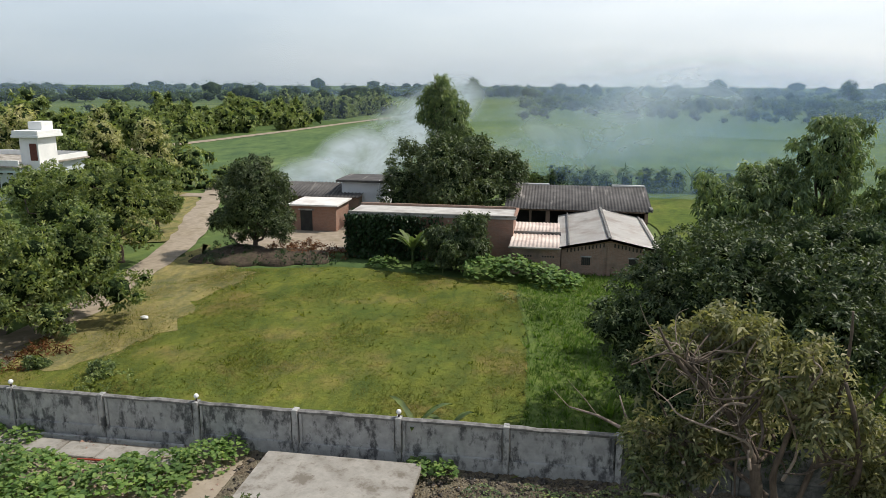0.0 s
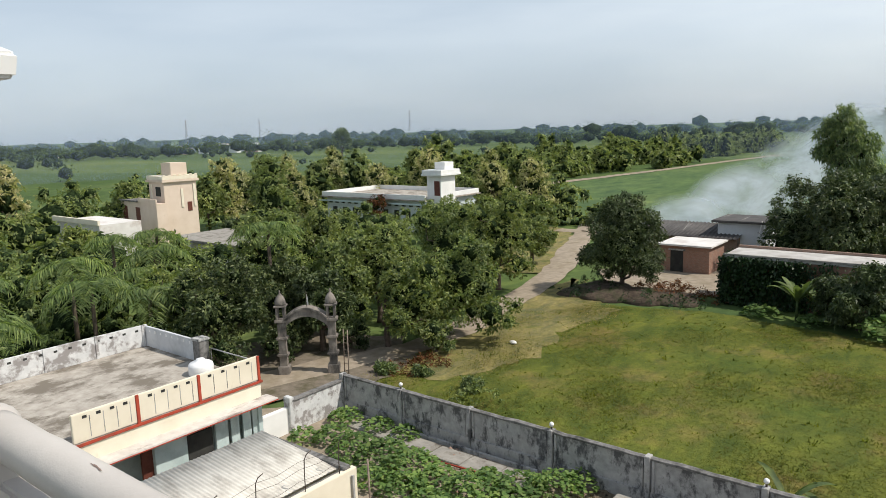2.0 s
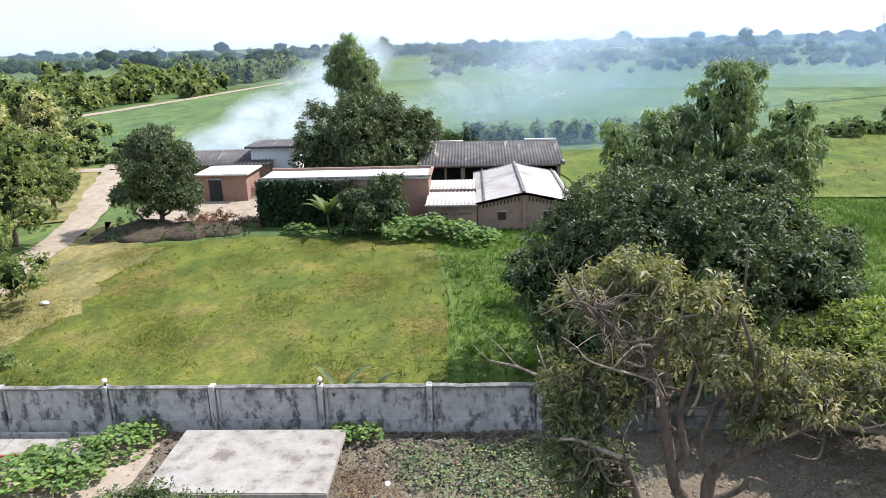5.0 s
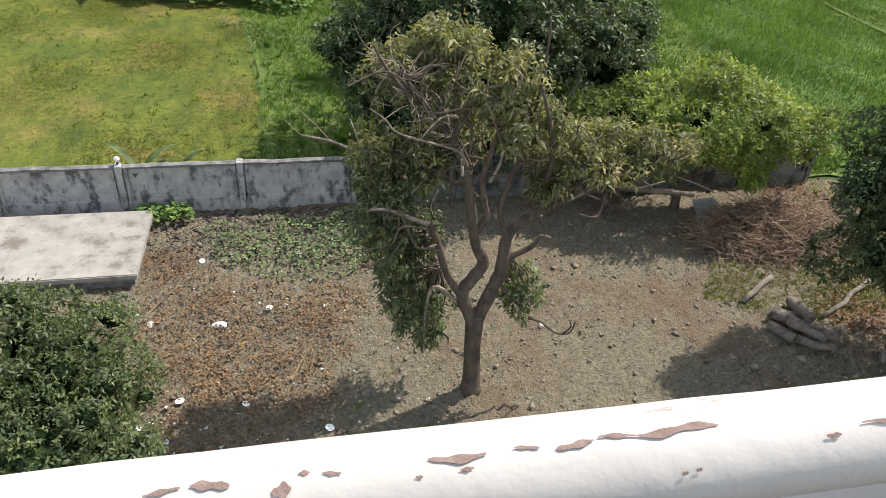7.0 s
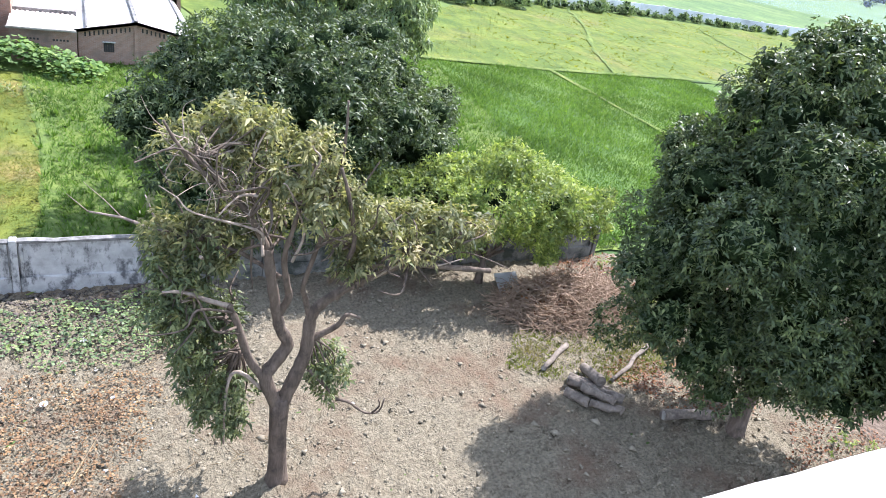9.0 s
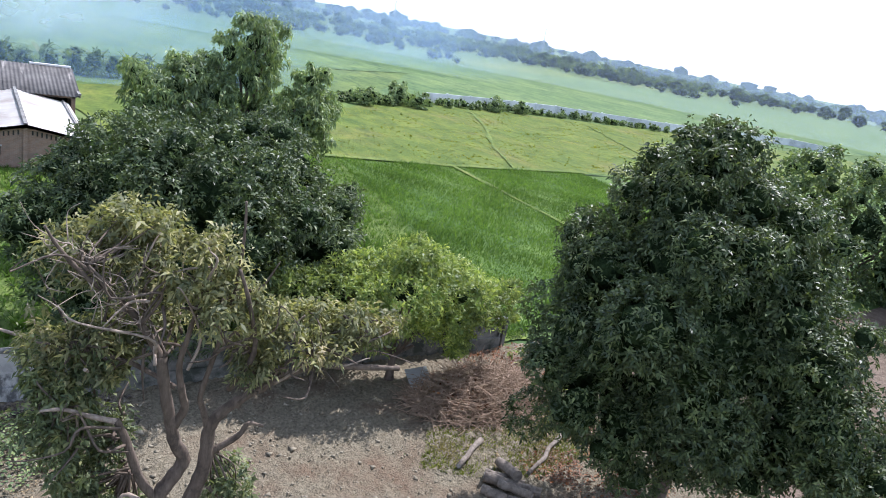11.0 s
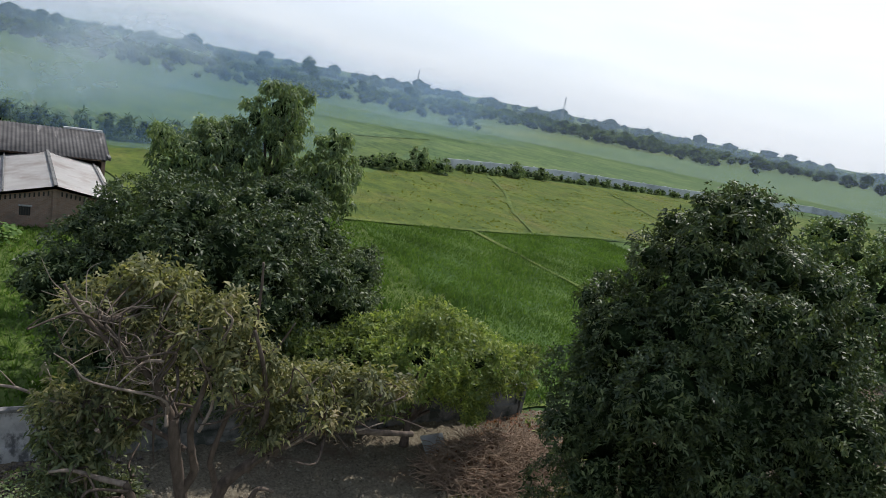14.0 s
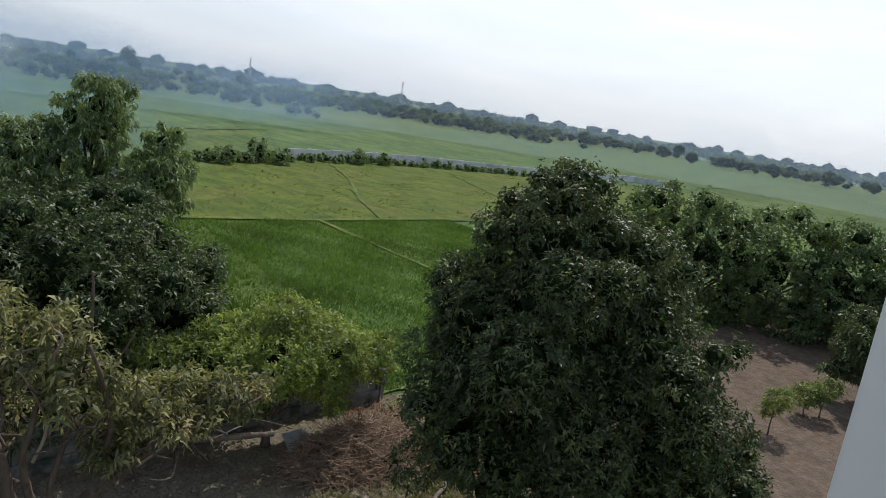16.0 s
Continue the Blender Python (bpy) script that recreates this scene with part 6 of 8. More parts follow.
# ---- roadside trees ----
def shifted(lobes, dx):
    return [(x + dx, y, z, a, b) for x, y, z, a, b in lobes]


ROADSIDE = [(-31.0, 36.2, 7.2, 3.9, M_BRIGHT, 21), (-31.6, 32.6, 6.2, 3.3, M_BRIGHT, 22), (-36.5, 37.0, 8.0, 3.2, M_GREEN, 23), (-35.0, 50.5, 8.8, 3.9, M_BRIGHT, 24), (-38.3, 61.5, 5.2, 2.4, M_GREEN, 25),
            (-42.5, 52.0, 8.0, 3.4, M_GREEN, 26), (-36.5, 33.0, 7.8, 3.0, M_GREEN, 27), (-42.5, 32.0, 9.4, 3.2, M_GREEN, 28), (-36.2, 22.8, 7.4, 3.2, M_MANGO, 29), (-37.2, 28.0, 6.4, 2.8, M_MANGO, 36), (-34.6, 29.6, 6.0, 2.4, M_MANGO, 37), (-41, 43.0, 6.8, 3.2, M_GREEN, 30),
            (-46.0, 38.0, 8.6, 3.8, M_GREEN, 31), (-47.0, 60.0, 6.8, 3.4, M_GREEN, 32), (-34.6, 43.0, 9.0, 3.6, M_BRIGHT, 33), (-40.0, 23.0, 7.0, 3.0, M_GREEN, 34), (-52, 47, 6.2, 3.4, M_GREEN, 35)]
for x, y, h, r, m, s in ROADSIDE:
    tree("roadside_tree", "leafy green tree beside the dirt road", (x, y, 0), 1.6, 0.2, shifted(lobes_round(0.6, h, r, 9, s, 0.85), 2.2 if s in (21, 22) else 0.0), 1050, 9, (0.26, 0.42), m, M_BARK, 0.2, 0.12, group="roadside trees", seed=s, puffs=8)
tree("mango_tree", "rounded dark mango tree at the road bend", (-25.4, 54.9, 0), 1.2, 0.24, [(0, 0, 4.4, 2.9, 2.9), (-1.0, -0.4, 2.9, 2.2, 1.7), (1.2, 0, 3.2, 2.1, 1.8), (0.2, 0, 6.6, 1.9, 1.4), (-1.2, 0.3, 5.6, 1.8, 1.5), (1.4, 0.2, 5.2, 1.7, 1.5), (2.2, -0.3, 2.6, 1.2, 1.1)],
     2600, 10, (0.24, 0.36), M_MANGO, M_BARK, 0.3, 0.2, seed=41, puffs=14)
tree("banyan_tree", "broad dark banyan tree behind the brick store", (-11.2, 70.5, 0), 2.6, 0.6, [(0, 0, 4.6, 5.4, 3.2), (-3.6, 0, 3.6, 3.2, 2.6), (3.4, 0, 4.4, 3.6, 2.8), (-1.4, -1, 6.8, 3.2, 1.9), (2.0, -1, 7.2, 2.6, 1.6), (5.4, 0.4, 6.2, 2.0, 1.6), (-4.6, -1.6, 2.6, 2.4, 2.2), (0.4, -2.4, 4.4, 3.4, 2.6)],
     3000, 9, (0.36, 0.38), M_MANGO, M_BARK, 0.4, 0.2, seed=42, puffs=14)
tree("tall_tree", "tall upright tree with feathery crown in smoke", (-14.0, 82.0, 0), 7.0, 0.35, [(0.1, 0, 14.2, 0.9, 1.0), (-0.9, 0, 13.2, 1.0, 0.9), (0.8, 0, 12.8, 1.1, 0.9), (-1.7, 0, 12.1, 1.1, 0.9), (0, 0, 11.6, 1.5, 1.3), (1.9, 0, 11.4, 1.1, 0.9), (-1.2, 0.3, 10.4, 1.4, 1.2), (1.6, 0, 10.0, 1.4, 1.2), (0.2, 0, 8.8, 1.7, 1.8), (2.4, 0.2, 8.4, 1.2, 1.1)],
     2000, 9, (0.34, 0.30), M_FEATHER, M_BARK, 0.50, 0.5, seed=43, core=0.4, ragged=0.3, puffs=9)
tree("small_tree", "small dense tree against the ivy wall", (-7.6, 52.6, 0), 1.0, 0.14, [(0, 0, 2.2, 2.2, 1.8), (0.8, 0, 3.6, 1.3, 1.1), (-1.2, -0.2, 1.8, 1.4, 1.3), (1.3, -0.2, 2.0, 1.2, 1.2)], 800, 14, (0.26, 0.4), M_MANGO, M_BARK, 0.3, 0.3, seed=44, puffs=8)

# yellowing trees behind the white house
for i, (x, y, h, r) in enumerate(((-69, 53, 13.0, 3.0), (-96, 88, 10.6, 3.6), (-100, 92, 12.2, 3.4), (-90, 104, 11.4, 3.6), (-104, 84, 11.4, 3.4), (-92, 62, 12.0, 3.2), (-98, 74, 11.6, 3.6), (-80, 96, 11.6, 3.8), (-70, 100, 11.6, 3.6), (-90, 88, 11.8, 3.6), (-60, 97, 9.6, 3.6), (-104, 37, 12.5, 3.0), (-90, 58, 9.5, 3.4), (-96, 67, 10.4, 3.6), (-87, 71, 9.2, 3.6), (-93, 81, 10.4, 3.6), (-84, 87, 9.4, 3.6), (-76, 93, 10.0, 3.6), (-97, 50, 8.6, 3.2), (-66, 95, 9.2, 3.4), (-104, 60, 9.6, 3.4))):
    tree("flowering_tree", "tall tree with yellowish blossom among the houses", (x, y, 0), 3.5, 0.2, lobes_round(0.6, h, r * 1.25, 10, 60 + i, 0.7, 1.35), 340, 9, (0.46, 0.44), M_BLOSSOM if i % 3 else M_GREEN, M_BARK, 0.34, 0.2, group="yellowing trees", seed=60 + i, puffs=6)


for i, (x, y, h, r) in enumerate(((-55, 50.5, 5.4, 2.8), (-66, 36.5, 4.6, 2.6), (-76, 52.5, 3.8, 2.2), (-76, 34, 5.2, 2.8), (-84, 66, 7.0, 3.4), (-88, 74, 6.4, 3.2), (-68, 91, 7.4, 3.4), (-56, 86, 6.2, 3.4), (-94, 70, 7.0, 3.6), (-52, 74, 5.8, 3.0), (-50, 82, 5.0, 3.0))):
    tree("village_tree", "bushy green tree among the village houses", (x, y, 0), 1.6, 0.2, lobes_round(0.2, h, r, 8, 90 + i), 420, 9, (0.40, 0.44), (M_GREEN, M_BRIGHT, M_MANGO)[i % 3], M_BARK, 0.36, 0.2, group="trees among the houses", seed=90 + i, puffs=6)
for x, y, h, r, sd in ((-35.2, 26.6, 2.6, 1.5, 120), (-33.4, 31.0, 2.4, 1.4, 121), (-36.4, 19.6, 4.4, 1.9, 122), (-28.2, 28.7, 0.55, 0.8, 123), (-26.3, 29.6, 0.5, 0.6, 124), (-22.4, 29.3, 0.7, 0.8, 126), (-28.2, 33.4, 2.3, 1.4, 125)):
    tree("shrub", "dark leafy shrub crowding the gate", (x, y, 0), 0.5, 0.08, lobes_round(0.0, h, r, 6, sd), 150, 12, (0.18, 0.45), M_NEEM if sd > 122 else M_MANGO, M_BARK, 0.2, 0.2, category="bush", group="shrubs by the gate", seed=sd, puffs=6)


tree("red_blossom_tree", "small tree with brick-red blossom before the white house", (-70.2, 72.0, 0), 1.6, 0.1, [(0, 0, 3.6, 1.2, 1.3), (0.4, 0, 4.6, 0.8, 0.7), (-0.5, 0.1, 2.6, 0.9, 0.9)], 160, 12, (0.3, 0.5), M_RUST, M_BARK, 0.25, 0.2, seed=140)


# ---- palms and banana plants ----
def palm(base, h, fronds, length, name="palm", seed=0, width=0.7, label="feathery palm with arching green fronds"):
    q = np.random.default_rng(seed)
    ob = thing(name, label, "palm", base, group="palms")
    bm = bmesh.new()
    tube(bm, [(0, 0, -0.1), (0.05, 0, h * 0.5), (0, 0.05, h)], [0.2, 0.13, 0.11], 8)
    part("trunk", bm, M_BARK, ob)
    for k in range(fronds):
        a = 2.4 * k + q.uniform(-0.3, 0.3)
        lift = q.uniform(0.1, 1.0)
        out = np.array([math.cos(a), math.sin(a), 0])
        L = length * q.uniform(0.8, 1.15)
        n = 26
        s = np.linspace(0.08, 1, n)[:, None]
        spine = np.array([0, 0, h]) + out * L * s * (0.95 - 0.25 * lift * (1 - s)) + np.array([0, 0, 1]) * L * (lift * 0.9 * s - (0.55 + 0.45 * lift) * s ** 2)
        side = np.array([-math.sin(a), math.cos(a), 0])
        at = np.concatenate([spine, spine])
        w = np.concatenate([side + out * 0.45 + np.zeros((n, 3)), -side + out * 0.45 + np.zeros((n, 3))]) + q.normal(size=(2 * n, 3)) * 0.12 + [0, 0, -0.35]
        ll = width * L * 0.5 * np.concatenate([np.sin(np.linspace(0.25, 2.8, n))] * 2) + 0.12
        me = leaf_mesh("frond", at, w, ll, 0.075, 0.3, face=np.zeros((2 * n, 3)) + [0, 0, 1])
        fr = part("frond", me, M_PALM, ob)
    return ob


for i, (x, y, h) in enumerate(((-41.5, 18.4, 4.2), (-42.8, 22.5, 4.0), (-46.5, 19.5, 4.8), (-48, 14.0, 4.4), (-56, 27, 5.6), (-38.6, 28.9, 7.4), (-47, 25.5, 4.6), (-40.5, 12.5, 3.2), (-60, 33, 5.0), (-39.2, 20.6, 3.6), (-43.5, 12.4, 3.6))):
    palm((x, y, 0), h + (1.6 if x > -49 and h < 6 else 0.6), 17, 2.6, seed=100 + i)


def banana(base, h, n, seed, broad=0.12):
    q = np.random.default_rng(seed)
    ob = thing("banana_plant", "banana plant with broad torn green leaves", "plant", base, group="banana plants")
    bm = bmesh.new()
    tube(bm, [(0, 0, -0.1), (0, 0, h * 0.5)], [0.12, 0.07], 8)
    part("stem", bm, M_BANANA, ob)
    for k in range(n):
        a, tilt = 2.4 * k + q.uniform(-0.4, 0.4), q.uniform(0.35, 1.0)
        out, side = np.array([math.cos(a), math.sin(a), 0]), np.array([-math.sin(a), math.cos(a), 0])
        L, W = h * q.uniform(0.65, 0.9), h * broad
        vs, fs = [], []
        m = 9
        for j in range(m + 1):
            s = j / m
            c = np.array([0, 0, h * 0.42]) + out * L * s * tilt + np.array([0, 0, 1]) * L * (1.0 * s - 0.75 * tilt * s * s)
            w = W * math.sin(math.pi * min(1, 0.12 + 0.88 * s)) ** 0.6 * (0.75 + 0.25 * q.random())
            vs += [c + side * w + [0, 0, 0.06 * w], c - [0, 0, 0.04], c - side * w + [0, 0, 0.06 * w]]
        for j in range(m):
            b = 3 * j
            fs += [(b, b + 1, b + 4, b + 3), (b + 1, b + 2, b + 5, b + 4)]
        part("leaf", raw("leaf", vs, fs, True), M_BANANA, ob)
    return ob


banana((-11.4, 52.5, 0), 3.4, 12, 1, 0.075)
banana((-10.4, 53.2, 0), 2.8, 9, 2, 0.075)
banana((-5.6, 24.6, 0), 2.3, 4, 3, 0.07)
banana((-4.4, 25.0, 0), 1.7, 5, 4, 0.09)
for i, x in enumerate((1, 4, 8, 11, 14, 18)):
    banana((x, 99.5 + (i % 3), 0), 3.4, 6, 10 + i)

# ---- thickets, hedges and the far belt ----
def thicket(name, label, rows, per, leaf, material, category="bushes", spread=0.4, kind="stuff", core=0.0):
    """Mounds of leaves: rows of (x, y, radius, height), each a heap of puffs."""
    lobes = [(x, y, h * 0.42, r * 0.86, h * 0.56) for x, y, r, h in rows]
    balls = crown_balls(lobes, 9, len(rows))
    want = max(40, int(sum(per * r * (r + h) for x, y, r, h in rows)))
    c, d = crown_centres(balls, want, 0.08)
    up = c[:, 2] > 0.05
    ob = tagged(part(name, shoots(name, c[up], d[up], 7, leaf[0], leaf[1], 0.2), material), label, category, kind=kind)
    # dark lumps put the shade inside each mound into colour
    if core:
        part("inner_foliage", lumps("inner_foliage", [(x, y, max(z, 0.3 * b), a * core, b * core) for x, y, z, a, b in balls], 3, 0, 0.2), M_SHADECORE, ob)["kind"] = "stuff"
    return ob


def scatter_line(line, step, r, h, jitter, seed):
    q = np.random.default_rng(seed)
    out = []
    for (x0, y0), (x1, y1) in zip(line, line[1:]):
        n = max(1, int(math.hypot(x1 - x0, y1 - y0) / step))
        for k in range(n):
            s = (k + q.random()) / n
            out.append((x0 + (x1 - x0) * s + q.normal() * jitter, y0 + (y1 - y0) * s + q.normal() * jitter, r * q.uniform(0.6, 1.3), h * q.uniform(0.6, 1.3)))
    return out


thicket("cane_hedge", "grey-green hedge of tall cane behind the shed", scatter_line([(-20, 97), (0, 98.5), (20, 100), (34, 104)], 1.5, 1.3, 2.6, 0.5, 1), 8, (0.9, 0.14), M_FAR, "hedge", 0.4, core=0.7)
thicket("field_hedge", "uneven hedge of bushes before the white wall", scatter_line([(44, 101), (56, 103), (68, 108)], 1.1, 1.3, 1.6, 0.8, 2) + scatter_line([(68, 108), (88, 112), (110, 114), (136, 109)], 1.3, 1.1, 1.35, 0.9, 22), 13, (0.4, 0.42), M_FEATHER, "hedge", 0.35, core=0.72)
thicket("hedge_trees", "small trees in the field hedge", [(60, 104, 2.0, 4.2), (63, 102.5, 2.2, 2.8), (84, 109.5, 2.0, 2.8), (92, 111, 1.8, 2.4), (52, 100, 2.2, 2.6)], 16, (0.4, 0.42), M_FEATHER, "bushes", 0.35, core=0.6)
thicket("road_bushes", "bushes and small trees along the far road", scatter_line([(-104, 128), (-98, 150), (-95, 175), (-90, 205), (-86, 240)], 4.5, 3.6, 6.4, 3.0, 3) + scatter_line([(-120, 150), (-108, 195), (-100, 250), (-92, 300), (-84, 350)], 4.5, 4.4, 8.0, 4, 4) + scatter_line([(-136, 160), (-124, 210), (-114, 270), (-104, 330)], 6, 5.0, 9.0, 5, 5), 1.8, (1.1, 0.45), M_GREEN, "trees", 1.0, core=0.8)
thicket("far_clump", "small clump of trees in the far field", [(107, 303, 3.4, 4.8), (112, 306, 4.2, 6.6), (117, 303, 3.6, 5.4), (121, 306, 3.0, 4.0)], 9, (0.8, 0.45), M_FAR, "trees", 0.6)
thicket("midfield_trees", "clumps of trees between the fields", [(-100, 160, 6, 8), (-72, 118, 4, 6), (-66, 110, 4, 6), (-58, 104, 4, 5.5), (-110, 118, 5, 6), (-120, 130, 5, 6), (-84, 118, 4, 6), (-95, 112, 4, 6), (-50, 90, 3, 3.4), (-45, 91, 3, 3), (-40, 92, 2.6, 2.8),
         (-115, 60, 5, 8), (-125, 55, 5, 7), (-110, 45, 4, 7), (-98, 50, 4, 7.5), (-92, 34, 3.5, 6.5), (-100, 28, 4, 6), (-88, 28, 4, 6), (-78, 31, 4, 5), (-70, 33, 4, 5), (-110, 22, 5, 7), (-84, 22, 4, 6), (-72, 21, 4, 5.6), (-62, 19, 4, 5.2), (-98, 16, 5, 6), (-130, 78, 5, 7), (-60, 36, 3.6, 4.6), (-56, 41, 3.4, 4.6), (-55, 15, 3.6, 4.4)], 3.6, (0.6, 0.42), M_GREEN, "trees", 0.7, core=0.75)
thicket("left_grove", "mixed low trees under the palms", [(-50, 21, 3.2, 4.0), (-46, 15, 2.8, 3.4), (-44, 27, 3.0, 4.6), (-55, 23, 3.2, 4.4), (-49, 31, 3.2, 4.6), (-54, 34, 3.2, 4.4), (-41, 33, 3, 4.6), (-60, 24, 3.4, 4.6), (-40.5, 16.5, 2.4, 2.8), (-43, 10, 3, 3.0), (-50, 9, 3.4, 3.6), (-58, 10, 4, 4.0), (-66, 13, 4, 4.6), (-48, 45, 3, 4.6), (-45, 48, 3, 4.6), (-52, 54, 3.4, 5), (-56, 60, 3.4, 5), (-50, 66, 3.4, 4.6), (-57, 68, 3.2, 4.6), (-58, 52, 3.4, 5), (-62, 58, 3.4, 5), (-66, 66, 3.2, 4.4), (-56, 46, 3.2, 4.6), (-64, 45, 3, 3.6), (-49.5, 23.5, 2.4, 5.4), (-58, 20, 2.8, 5.6), (-41, 26.0, 1.9, 4.6)], 9, (0.34, 0.42), M_GREEN, "trees", 0.5, core=0.75)
# far trees: sector from, to (degrees), nearest and farthest, how many, size
q = np.random.default_rng(9)
BELT = ((-82, -14, 540, 680, 330, 7, 8.0), (-14, 2, 720, 900, 110, 8, 9.5), (-3, 34, 288, 330, 70, 2.8, 4.2), (-3, 34, 310, 600, 660, 3.5, 5.0), (30, 52, 420, 700, 420, 4.2, 5.4), (48, 76, 520, 1150, 600, 5.4, 7.2),
        (-82, 52, 680, 1150, 520, 8, 9.5), (-84, 76, 1150, 1700, 480, 13, 13.5), (-75, -28, 280, 500, 34, 4, 5.5), (50, 56, 435, 450, 2, 4, 6))
rows = []
for a0, a1, d0, d1, n, r, h in BELT:
    for k in range(n):
        a, dist = math.radians(q.uniform(a0, a1)), d0 + (d1 - d0) * q.random() ** 0.8
        if dist < 500 and a1 < 40 and math.sin(dist * 0.045 + 9 * a) * math.sin(23 * a + dist * 0.012) < -0.15:
            continue
        k = q.lognormal(0, 0.28)
        rows.append((dist * math.sin(a), dist * math.cos(a), r * k, h * k * q.uniform(0.8, 1.15)))


def belt(name, label, rows, per):
    """Far trees in one mesh: each a heap of rounded puffs under small leaves."""
    heap = []
    for x, y, r, h in rows:
        heap.append((x, y, h * 0.45, r * 0.85, h * 0.45))
        for g in range(3):
            a, f = q.uniform(0, 6.28), q.uniform(0.25, 0.8)
            k = q.uniform(0.28, 0.5)
            heap.append((x + r * f * math.cos(a), y + r * f * math.sin(a), h * (0.92 - 0.5 * f * f * q.uniform(0.6, 1.3)) - k * r * 0.4, r * k, r * k * 0.75))
    heap = np.array(heap)
    n = per * len(heap)
    P = heap[np.repeat(np.arange(len(heap)), per)]
    d = unit(rng.normal(size=(n, 3)) + [0, 0, 0.4])
    at = P[:, :3] + d * P[:, [3, 3, 4]] * rng.uniform(0.86, 1.05, (n, 1))
    ln = rng.uniform(0.35, 0.75, n) * np.minimum(P[:, 3], 2.6)
    ob = tagged(part(name, leaf_mesh(name, at, d * 0.5 + rng.normal(size=(n, 3)) * 0.7, ln, ln * 0.7, face=d + [0, 0, 0.6]), M_FAR), label, "trees", kind="stuff")
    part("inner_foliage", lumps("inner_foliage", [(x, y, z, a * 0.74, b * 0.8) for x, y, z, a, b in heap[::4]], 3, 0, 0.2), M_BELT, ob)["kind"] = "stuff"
    return ob


belt("tree_belt", "dark hazy belt of trees along the horizon", rows, 9)
for x, y, h in ((-218, 206, 16), (-67, 560, 20), (190, 520, 19)):
    tree("lone_tree", "lone tall tree standing above the far belt", (x, y, 0), h * 0.4, 0.4, lobes_round(h * 0.3, h, h * 0.34, 7, int(h)), 300, 8, (0.9, 0.45), M_FAR, M_BARK, 1.0, 0.2, group="lone far trees", seed=int(h))

# ---- grass, vines and litter ----
def inside(px, py, poly):
    res = np.zeros(len(px), bool)
    j = len(poly) - 1
    for i in range(len(poly)):
        xi, yi = poly[i]
        xj, yj = poly[j]
        c = ((yi > py) != (yj > py)) & (px < (xj - xi) * (py - yi) / (yj - yi + 1e-12) + xi)
        res ^= c
        j = i
    return res


def grass(name, label, poly, n, h, material, width=0.05, lean=0.35, thin=None, lie=None):
    """Blades of grass in tufts over an area."""
    P = np.array(poly, float)
    x, y = rng.uniform(P[:, 0].min(), P[:, 0].max(), n), rng.uniform(P[:, 1].min(), P[:, 1].max(), n)
    k = inside(x, y, poly)
    if thin is not None:
        k &= rng.random(n) < thin(x, y)
    x, y = x[k], y[k]
    m = len(x)
    a = rng.uniform(0, 2 * math.pi, m)
    fall = lean * rng.uniform(0.5, 1.5, m)
    hh = h * rng.uniform(0.5, 1.3, m) * (0.8 + 0.35 * np.sin(x * 0.7) * np.cos(y * 0.5 + x * 0.2))
    side = np.stack([np.cos(a), np.sin(a), 0 * a], 1) * width * rng.uniform(0.6, 1.4, m)[:, None]
    base = np.stack([x, y, np.full(m, -0.03) if lie is None else lie(x, y)], 1)
    tip = base + np.stack([-np.sin(a) * fall * hh, np.cos(a) * fall * hh, hh], 1)
    v = np.stack([base - side, base + side, tip], 1).reshape(-1, 3)
    return tagged(part(name, raw(name, v, np.arange(3 * m).reshape(m, 3)), material), label, "grass", kind="stuff")


MEADOW = [(-28.5, 24.2), (-2.2, 24.2), (-1.4, 30), (-2.0, 40), (-3.0, 49.5), (-17, 52), (-26, 49), (-28.2, 43), (-28.6, 34)]
patchy = lambda x, y: np.clip(0.62 + 0.45 * np.sin(x * 0.35 + 1.3 * np.sin(y * 0.22)) * np.sin(y * 0.4 + 0.6), 0.15, 1)
grass("meadow_grass", "yellow-green tufted meadow grass", MEADOW, 130000, 0.10, M_GRASS, 0.027, 2.4, patchy)
def tussocks(name, label, poly, n, blades, h, width, material, thin=None):
    """Grass in bunches: blades fanning out of a common foot."""
    P = np.array(poly, float)
    x, y = rng.uniform(P[:, 0].min(), P[:, 0].max(), n), rng.uniform(P[:, 1].min(), P[:, 1].max(), n)
    k = inside(x, y, poly)
    if thin is not None:
        k &= rng.random(n) < thin(x, y)
    x, y = np.repeat(x[k], blades), np.repeat(y[k], blades)
    m = len(x)
    size = np.repeat(rng.lognormal(0, 0.4, m // blades), blades)
    a, fall = rng.uniform(0, 2 * math.pi, m), rng.uniform(0.2, 1.1, m)
    out = np.stack([np.cos(a), np.sin(a), 0 * a], 1)
    base = np.stack([x, y, np.full(m, -0.03)], 1) + out * (0.10 * size * rng.random(m))[:, None]
    side = np.stack([-np.sin(a), np.cos(a), 0 * a], 1) * (width * size)[:, None]
    hh = (h * size * rng.uniform(0.6, 1.2, m))[:, None]
    tip = base + out * hh * fall[:, None] + np.array([0, 0, 1.0]) * hh
    v = np.stack([base - side, base + side, tip], 1).reshape(-1, 3)
    return tagged(part(name, raw(name, v, np.arange(3 * m).reshape(m, 3)), material), label, "grass", kind="stuff")


